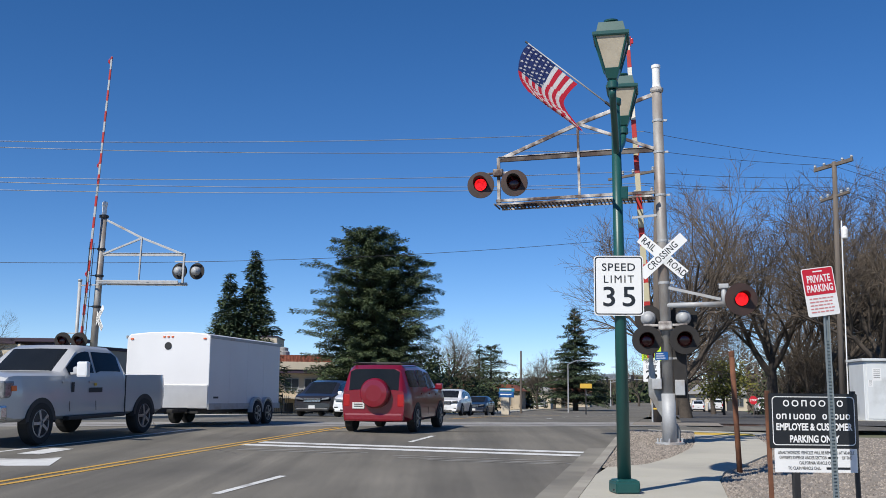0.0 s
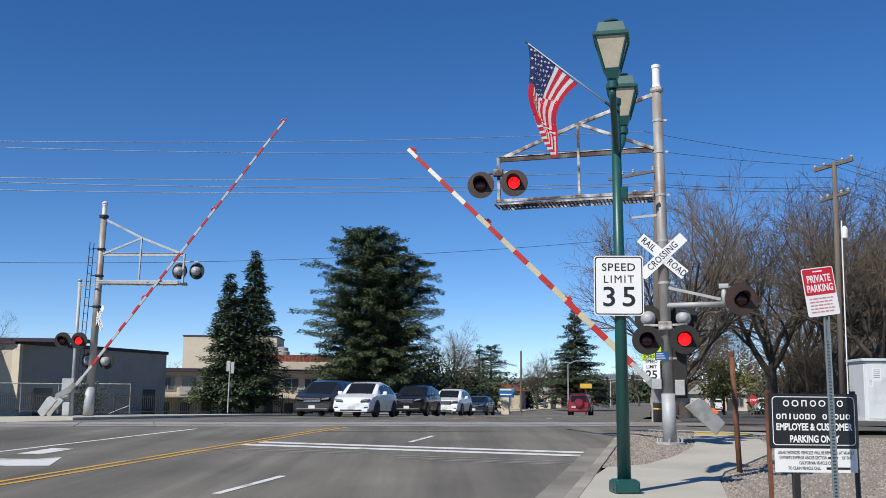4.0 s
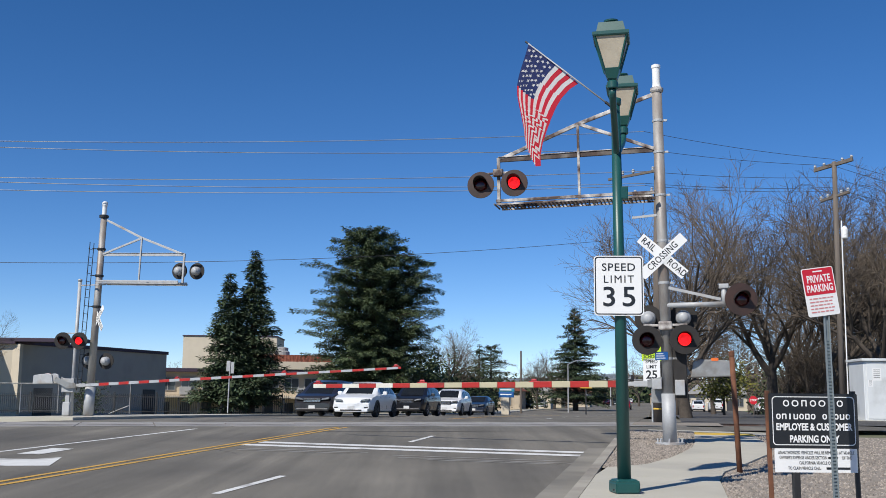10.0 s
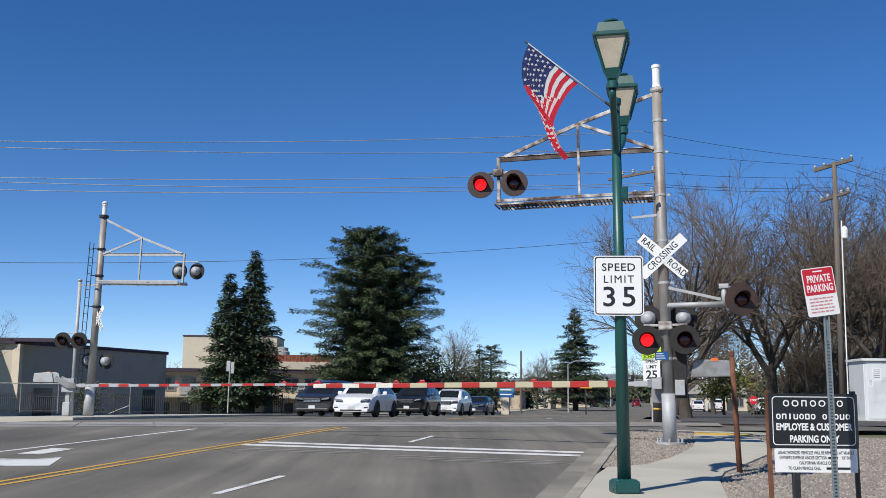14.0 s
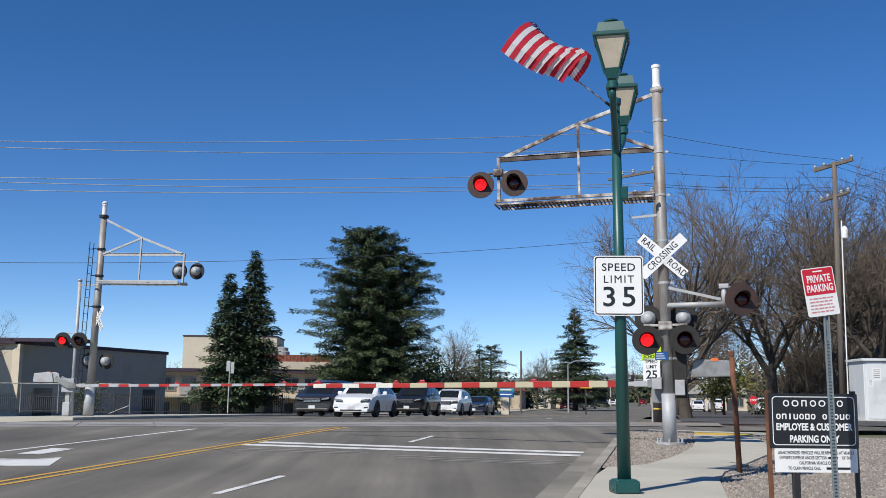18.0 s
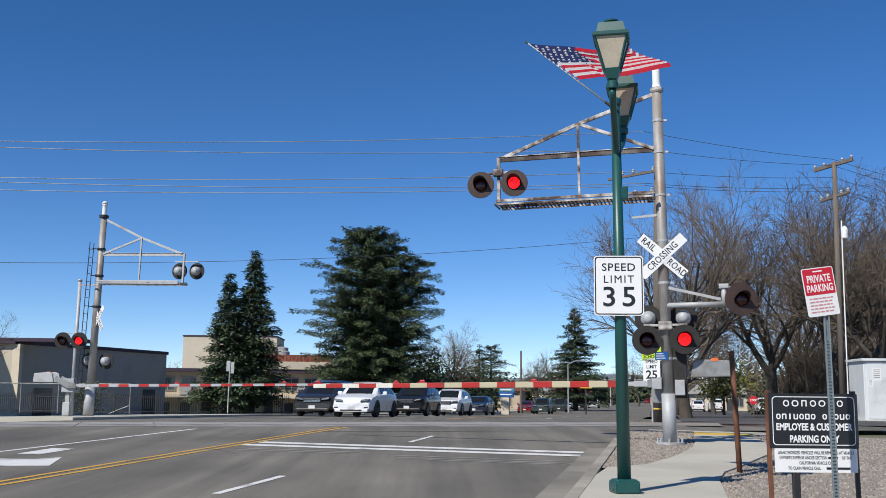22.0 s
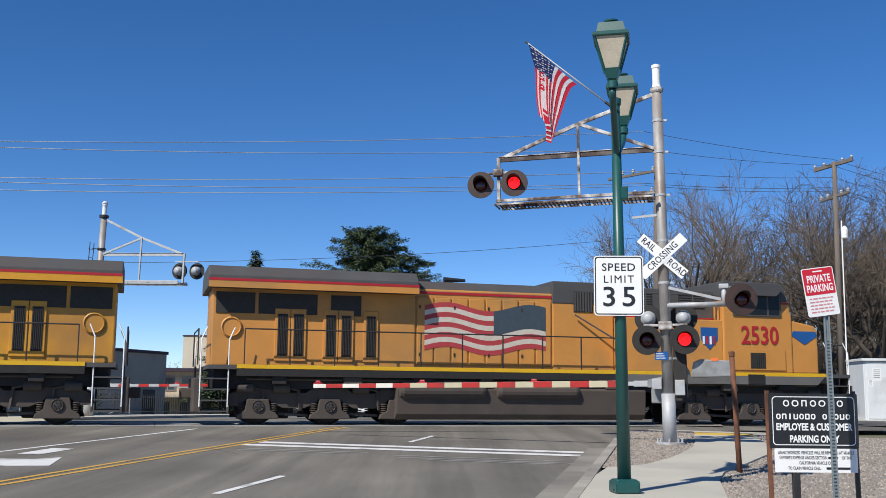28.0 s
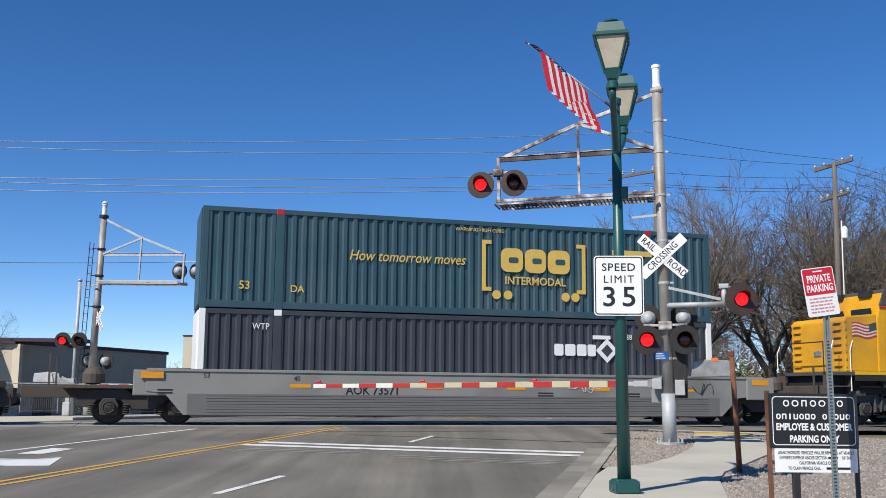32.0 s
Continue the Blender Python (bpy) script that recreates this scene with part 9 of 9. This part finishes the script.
def well_wagon(label, mark):
    k = thing("well_wagon", Matrix.Identity(4), label, "rail wagon", "rail wagons")
    for s in (-1, 1):
        y0, y1 = sorted((s * 1.34, s * 1.46))
        bm = B()
        prism(bm, [(-9.4, 1.48), (9.7, 1.48), (9.7, 0.92), (8.9, 0.85), (8.3, 0.28), (-8.4, 0.28), (-8.9, 0.85), (-9.4, 0.92)], y0, y1, bevel=0.012)
        part("side_sill", bm, WGREY, k, "deep grey side sill")
        for i in range(7):
            part("sill_rib", box(B(), -7.8, 7.8, min(s * 1.455, s * 1.475), max(s * 1.455, s * 1.475), 0.36 + 0.075 * i, 0.39 + 0.075 * i), WDARK, k)
        part("lower_band", box(B(), -8.3, 8.2, min(s * 1.45, s * 1.466), max(s * 1.45, s * 1.466), 0.29, 0.86), WDARK, k, "darker lower band")
        part("top_chord", box(B(), -9.4, 9.7, min(s * 1.32, s * 1.49), max(s * 1.32, s * 1.49), 1.46, 1.54, 0.01), WGREY, k)
        part("end_cover", box(B(), -9.75, -8.75, min(s * 1.40, s * 1.44), max(s * 1.40, s * 1.50), 0.80, 1.50, 0.03), WGREY, k)
        part("end_cover", box(B(), 9.2, 10.2, min(s * 1.40, s * 1.50), max(s * 1.40, s * 1.50), 0.80, 1.50, 0.03), WGREY, k)
        for x in (-9.25, -5.2, -1.3, 1.3, 4.1, 7.0, 9.7):
            part("reflector", box(B(), x - 0.3, x + 0.3, min(s * 1.46, s * (1.468 if abs(x) < 9 else 1.508)), max(s * 1.46, s * (1.468 if abs(x) < 9 else 1.508)), 1.05 if abs(x) < 9 else 1.27, 1.15 if abs(x) < 9 else 1.45), STRIP, k, "yellow reflector strip")
        f = Matrix.Identity(4) if s < 0 else pose(0, 0, 0, 0, 0, 180)
        q = 1 if s < 0 else -1
        words("lettering", mark, 0.34, SIGN_BLACK, k, pose(-3.1 * q, s * 1.464, 0.98) @ f, 0.003, 0.95, 0.004)
        words("lettering", "53", 0.2, SIGN_BLACK, k, pose(-7.8 * q, s * 1.464, 1.36) @ f, 0.003, 0.9)
        words("lettering", "40", 0.2, SIGN_BLACK, k, pose(-5.3 * q, s * 1.464, 1.30) @ f, 0.003, 0.9)
        for x, w in ((4.6, 0.8), (-9.1, 0.4), (2.0, 0.5)):
            for i in range(2):
                part("text_bar", box(B(), min(x * q, x * q + w * q), max(x * q, x * q + w * q), s * 1.464 - 0.003, s * 1.464 + 0.003, 0.86 + 0.08 * i, 0.90 + 0.08 * i), SIGN_BLACK, k)
        # scrawls of spray paint on the sill
        for x0, w, amp, n, mat in ((3.0, 1.1, 0.16, 9, SIGN_WHITE), (6.2, 1.7, 0.2, 11, SIGN_BLACK)):
            bm = B()
            last = None
            for i in range(n * 5):
                f = i / (n * 5 - 1)
                pt = Vector(((x0 + w * f + 0.13 * math.sin(f * n * 3.1 + x0)) * q, s * 1.468, 1.13 + amp * math.sin(f * n * 4.4) * (0.55 + 0.45 * math.sin(f * 9 + x0))))
                if last is not None:
                    bar(bm, last, pt, 0.018, 0.006)
                last = pt
            part("scrawl", bm, mat, k, "thin spray-painted scrawl")
    part("well_floor", box(B(), -8.2, 8.2, -1.3, 1.3, 0.25, 0.33), WGREY, k)
    for x, d in ((-10.6, -1), (10.6, 1)):
        part("end_deck", box(B(), min(x - 1.0, x + 1.0), max(x - 1.0, x + 1.0), -1.3, 1.3, 0.98, 1.08, 0.01), UNDER, k)
        part("draft_beam", box(B(), min(x, x + d * 2.1), max(x, x + d * 2.1), -0.25, 0.25, 0.72, 1.05, 0.02), UNDER, k)
        part("platform_post", bar(B(), (x + d * 1.3, -1.25, 1.0), (x + d * 1.3, -1.25, 1.9), 0.05, 0.05), UNDER, k)
        part("platform_post", bar(B(), (x + d * 1.3, 1.25, 1.0), (x + d * 1.3, 1.25, 1.9), 0.05, 0.05), UNDER, k)
        part("brake_valve", lathe(B(), [(0.05, 0), (0.3, 0.05), (0.3, 0.3), (0.2, 0.45), (0.05, 0.5)], 14, pose(x + d * 0.2, -0.6, 1.08)), UNDER, k)
        bogie(k, 9.9 if d > 0 else -9.45, (-0.9, 0.9), 0.48, WTRUCK, "freight")
    return k


WELL = well_wagon("grey well wagon carrying two stacked containers", "AOK 73571")
FLATC = thing("flat_wagon", Matrix.Identity(4), "brown flat wagon with thin stanchions", "rail wagon", "rail wagons")
BROWN = surf("wagon_brown", (0.20, 0.12, 0.07), (0.26, 0.16, 0.10), 2.0, 0.75, dirt=(0.12, 0.08, 0.05), dirt_amount=0.3)
part("deck", box(B(), -9.5, 10.0, -1.4, 1.4, 0.98, 1.18, 0.02), BROWN, FLATC)
part("centre_sill", box(B(), -9.5, 10.4, -0.5, 0.5, 0.55, 0.98, 0.02), UNDER, FLATC)
for _i in range(6):
    for _s in (-1, 1):
        part("stanchion", bar(B(), (9.6 - 3.6 * _i, _s * 1.35, 1.15), (9.6 - 3.6 * _i, _s * 1.35, 2.45), 0.08, 0.08), UNDER, FLATC)
part("end_ladder", bar(B(), (10.0, -1.3, 0.5), (10.0, -1.3, 2.3), 0.06, 0.06), UNDER, FLATC)
for _x in (8.7, -7.5):
    bogie(FLATC, _x, (-0.9, 0.9), 0.48, WTRUCK, "freight")
# ---------------------------------------------------------------- what moves
TRAIN = [(LOCO_A, 10.7, 0, 0.0), (LOCO_B, -12.5, 180, 0.0), (LOCO_C, -34.6, 180, 0.0), (WELL, -57.5, 0, 0.0), (BOX_LOW, -57.5, 0, 0.34), (BOX_TOP, -57.5, 0, 3.26), (FLATC, -80.75, 0, 0.0)]
SPEED = 16.4
T0 = 28.0                      # the time at which the places in TRAIN hold


def train_pose(s, turn, z):
    return Matrix.Translation(track(s, 0, z + 0.012)) @ Matrix.Rotation(TH + radians(turn), 4, "Z")


def eased(rows, t):
    return float(np.interp(t, [r[0] for r in rows], [r[1] for r in rows]))


NEAR_ANGLE = [(0, 87), (0.6, 86.8), (1.0, 83), (1.5, 74), (2.0, 67.5), (2.5, 62), (3.0, 56.5), (3.5, 50.5), (5.5, 26.5), (6.0, 20.5), (6.5, 15), (7.0, 8.8), (7.5, 4), (8.0, 0.6), (8.4, -0.7), (32, -0.7)]
FAR_ANGLE = [(0, 87), (0.7, 86.5), (1.0, 85), (1.3, 81.6), (1.6, 77), (2.0, 71), (2.4, 66), (2.8, 63), (3.2, 59.8), (3.5, 57.4), (5.5, 41.5), (6.0, 37), (6.5, 32.7), (7.0, 28.3), (7.5, 23.8), (8.0, 20), (8.5, 15.4), (9.0, 11), (9.5, 7), (10.0, 3.5), (10.5, 1.2), (11.0, 0.7), (32, 0.6)]
# the flag hanging: time, bearing of the fly in degrees (0 right, 90 up), lean to (-) or from (+) the street, curl of the tail, fan across the hoist
FLAG_HANG = [(0.0, -112, -38, 92, 0), (0.5, -102, -38, 85, -10), (1.0, -98, -32, 85, -30), (1.5, -104, -24, 25, -26), (2.0, -110, -10, -5, -26), (2.5, -116, -20, -8, -26), (3.0, -106, -40, -5, -24), (3.5, -98, -26, 12, -26), (5.5, -98, -20, 60, -30), (6.0, -98, -18, 78, -34),
             (7.0, -100, -12, 25, -34), (8.0, -105, -8, 10, -30), (9.0, -106, -10, 28, -32), (10.0, -106, -10, 34, -32), (11.5, -105, -10, 34, -32), (13.0, -102, -14, 54, -34), (14.0, -100, -18, 66, -34), (14.5, -98, -20, 55, -32)]
# the flag blowing: time, turn of the fly about the staff (0 above it, 90 to the street, 180 below), how far it turns on to the tail, slant along the staff, slant of the tail, fan
FLAG_BLOW = [(16.5, 130, 20, 0.1, 0, 0), (17.0, 114, 16, 0.0, 0, 0), (17.5, 82, 90, 0.1, -0.1, 0), (18.0, 45, 160, 0.05, 0, 0), (18.5, -86, 40, -0.5, 0, 0), (19.0, -60, 50, 0.05, 0, 0.1), (19.5, 30, 130, -0.3, 0, 0), (20.0, 58, 130, -0.05, 0, 0),
             (20.5, -50, 50, 0.1, 0, 0), (21.0, -45, 30, 0.45, 0.1, -0.2), (21.5, -75, 30, 0.6, 0.2, 0), (22.0, -36, 30, 0.7, 0.15, 0.35), (22.5, -40, 120, 0.6, 0, 0), (23.0, -75, 300, 0.2, 0.1, 0), (23.5, -70, 45, 0.25, 0, 0), (24.0, -30, 15, 0.2, 0.1, 0.4),
             (24.5, -25, 20, 0.05, 0, 0), (25.0, -35, 40, 0.15, 0.25, 0.1), (25.5, -40, 40, 0.5, 0.5, 0.6), (27.5, 112, 10, 0.9, 0.1, 0), (28.0, 125, 45, 0.4, 0.4, 0.6), (28.5, 112, 60, 0.35, 0.4, 0.2), (29.0, 94, 72, 0.35, 0.3, 0), (29.5, 74, 170, 0.3, 0.15, 0),
             (30.0, 40, 330, 0.2, 0.05, 0), (30.5, 40, 330, 0.2, 0.05, 0), (31.0, 44, 325, 0.2, 0.05, 0), (31.5, 94, 76, 0.55, 0.3, 0.3), (32.0, 98, 56, 0.6, 0.4, 0)]
ABOVE = Vector((-HD.z, 0, HD.x)).normalized()
STREET = HD.cross(ABOVE).normalized()
if STREET.y > 0:
    STREET = -STREET


def row_at(rows, t):
    tt = [r[0] for r in rows]
    return [float(np.interp(t, tt, [r[q] for r in rows])) for q in range(1, len(rows[0]))]


def fly_way(u, v, t):
    """The cloth's direction at u along the fly and v down the hoist."""
    tl = max(0.0, t - 0.10 * (u - 0.3) - 0.03 * math.sin(5 * v))
    d = Vector((0, 0, 0))
    k = min(1.0, max(0.0, (tl - 14.5) / 2.0))
    if k < 1:
        g, lean, curl, fan = row_at(FLAG_HANG, tl)
        a = radians(g + curl * (u - 0.25) + fan * (v - 0.25) * (1.35 - 1.25 * u) + 8 * math.sin(7 * u - 6.0 * t + 3 * v))
        e = radians(lean + 16 * math.sin(8 * u - 5.0 * t + 1.5 * v) * min(1.0, 2.5 * u))
        d += Vector((math.cos(a) * math.cos(e), math.sin(e), math.sin(a) * math.cos(e))) * (1 - k)
    if k > 0:
        p0, p1, s0, s1, fan = row_at(FLAG_BLOW, tl)
        a = radians(p0 + p1 * u + 14 * math.sin(8 * u - 6.0 * t + 2.5 * v) * min(1.0, 2.5 * u))
        d += (ABOVE * math.cos(a) + STREET * math.sin(a) + HD * (s0 + s1 * u + fan * (0.5 - v) + 0.10 * math.sin(6 * u - 4 * t + 4 * v))).normalized() * k
    return d.normalized()


def flag_pose(i, j, t):
    """Where patch (i, j) of the cloth is at time t."""
    v = (j + 0.5) / FR
    p = FT + HD * (HOIST * v + 0.02)
    d = None
    for c in range(i + 1):
        d = fly_way((c + 0.5) / FC, v, t)
        if c < i:
            p = p + d * (FLY / FC)
    z = HD - d * HD.dot(d)
    z.normalize()
    nrm = z.cross(d)
    p = p + nrm * 0.0035 * j
    return Matrix.Translation(p) @ Matrix((d, nrm, z)).transposed().to_4x4()


def motions():
    # train
    times = [0.0, 10.0, 20.0, 24.0] + [24.5 + 0.5 * i for i in range(14)] + [31.25, 31.4, 31.5, 31.6, 31.7, 31.8, 31.85, 31.9, 31.95, 32.0]
    for ob, s, turn, z in TRAIN:
        walk(ob, [(t, train_pose(s + SPEED * (t - T0), turn, z)) for t in times])
    for ws, r in WHEELSETS:
        turn = next(q for o, s, q, z in TRAIN if o == ws.parent)
        sg = 1 if turn == 0 else -1
        x, y, z = ws.location
        rows = [(0.0, Matrix.Translation((x, y, z)))]
        for f in range(181):
            t = 26.0 + f / 30
            rows.append((t, Matrix.Translation((x, y, z)) @ Matrix.Rotation(sg * SPEED * (t - 26.0) / r, 4, "Y")))
        walk(ws, rows)
    # gates
    for ob, base, rows, lift in ((GATE_NEAR, GN, NEAR_ANGLE, -1), (GATE_FAR, GF, [(t, a - 3.6 * math.sin(radians(2 * a))) for t, a in FAR_ANGLE], -1)):
        ts = sorted(set([r[0] for r in rows] + [0.25 * i for i in range(2, 45)] + [32.0]))
        walk(ob, [(t, base @ Matrix.Rotation(radians(lift * eased(rows, t)), 4, "Y")) for t in ts])
    # flashing lamps: each lens turns its lit face out and in
    P, S0 = 1.188, 13.92
    DIM = {"A": (2.0, 8.0, 19.0, 20.0, 24.0, 25.0, 31.2), "B": (0.0, 6.0, 9.0, 29.0, 30.3, 30.5), "S": (1.0, 14.0, 18.0, 30.7, 31.0), "M": (0.0, 9.0, 14.0)}
    for lens, phase, beat in DISCS:
        loc = Matrix.Translation(lens.location)

        def lit(t):
            if any(abs(t - q) < 0.17 for q in DIM.get(beat, ())):
                return 180
            late = 0.1 if 5 < t < 9.5 or 28 < t < 30.6 else 0.0          # the flasher runs a little early here
            return 0 if (((t + late - S0) / P) % 1.0 < 0.5) == (phase == 0) else 180
        state = lit(0.0)
        rows = [(0.0, state)]
        for f in range(6, 1912):
            t = f / 60
            a = lit(t)
            if a != state and t - rows[-1][0] > 0.08:
                rows += [(t - 0.034, state), (t, (state * 2 + a) / 3), (t + 0.034, (state + a * 2) / 3), (t + 0.067, a)]
                state = a
        rows.append((32.0, state))
        walk(lens, [(t, loc @ Matrix.Rotation(radians(a), 4, "X")) for t, a in rows])
    # flag
    ts = [0.25 * i for i in range(129)]
    for i, j, ob in PIECES:
        walk(ob, [(t, flag_pose(i, j, t)) for t in ts])
    # truck with its trailer, and the red car
    def drive(ob, fn, ts):
        walk(ob, [(t, fn(t)) for t in ts])
    near = [0.2 * i for i in range(26)]
    drive(TRUCK, lambda t: road_pose(20.1 - (5.2 + 0.12 * t) * t, -12.95, True), near + [32.0])
    drive(TRAILER, lambda t: road_pose(27.6 - (5.4 + 0.17 * t) * t, -12.95, True), near + [32.0])
    drive(RAV, lambda t: road_pose(26.9 + 14.7 * t, -7.15), [0.2 * i for i in range(40)] + [8.0 + 0.5 * i for i in range(33)] + [28.0, 32.0])
    for car, v, r, sg in ((TRUCK, 5.55, 0.42, 1), (TRAILER, 5.55, 0.34, 1), (RAV, 14.7, 0.345, 1)):
        for w in wheels_of(car):
            loc = Matrix.Translation(w.location)
            rows = [(f / 30, loc @ Matrix.Rotation(sg * v * f / 30 / r, 4, "Y")) for f in range(0, 151)]
            walk(w, rows + [(32.0, rows[-1][1])])
    # the queue stands; others roll up behind it
    for ob, y in ((TESLA, 48.3), (LEXUS, 58.0), (PORSCHE, 67.3), (CIVIC, 76.8)):
        ob.matrix_basis = road_pose(y / math.cos(HEAD) + 13.8 * math.tan(HEAD) * -1, -13.8, True)
    FAR1 = [(0, 430), (10, 270), (14, 214), (17, 175), (18, 161), (19, 149), (20, 137), (21, 126), (22, 115.5), (23, 106.5), (24, 99.5), (25, 94), (26, 91), (27, 90), (32, 90)]
    FOL = [(SUVB, -13.8, 0, 0.0), (REDC, -16.8, 12, 0.3), (copy_thing(SUVB, Matrix.Identity(4)), -13.8, 24, 0.5), (copy_thing(LEXUS, Matrix.Identity(4)), -13.8, 62, 1.0), (copy_thing(TESLA, Matrix.Identity(4)), -16.8, 74, 1.0), (copy_thing(PORSCHE, Matrix.Identity(4)), -13.8, 100, 1.2)]
    for n, (ob, b, gap, lag) in enumerate(FOL):
        ob["group"] = "cars rolling up"
        if n == 3:
            ob["label"] = "black sport utility car rolling up to the queue"
        if n > 3:
            ob["label"] = "white car rolling up far along the road"
        rows = []
        for t in [0.0, 4.0, 8.0, 10.0, 12.0] + [13 + 0.5 * i for i in range(34)] + [32.0]:
            y = eased(FAR1, t) + gap * (1 if t < 17 else 1 - 0.4 * min(1, (t - 17) / 9))
            rows.append((t, road_pose(y / math.cos(HEAD) - (-b) * math.tan(HEAD), b, True)))
        walk(ob, rows)


motions()
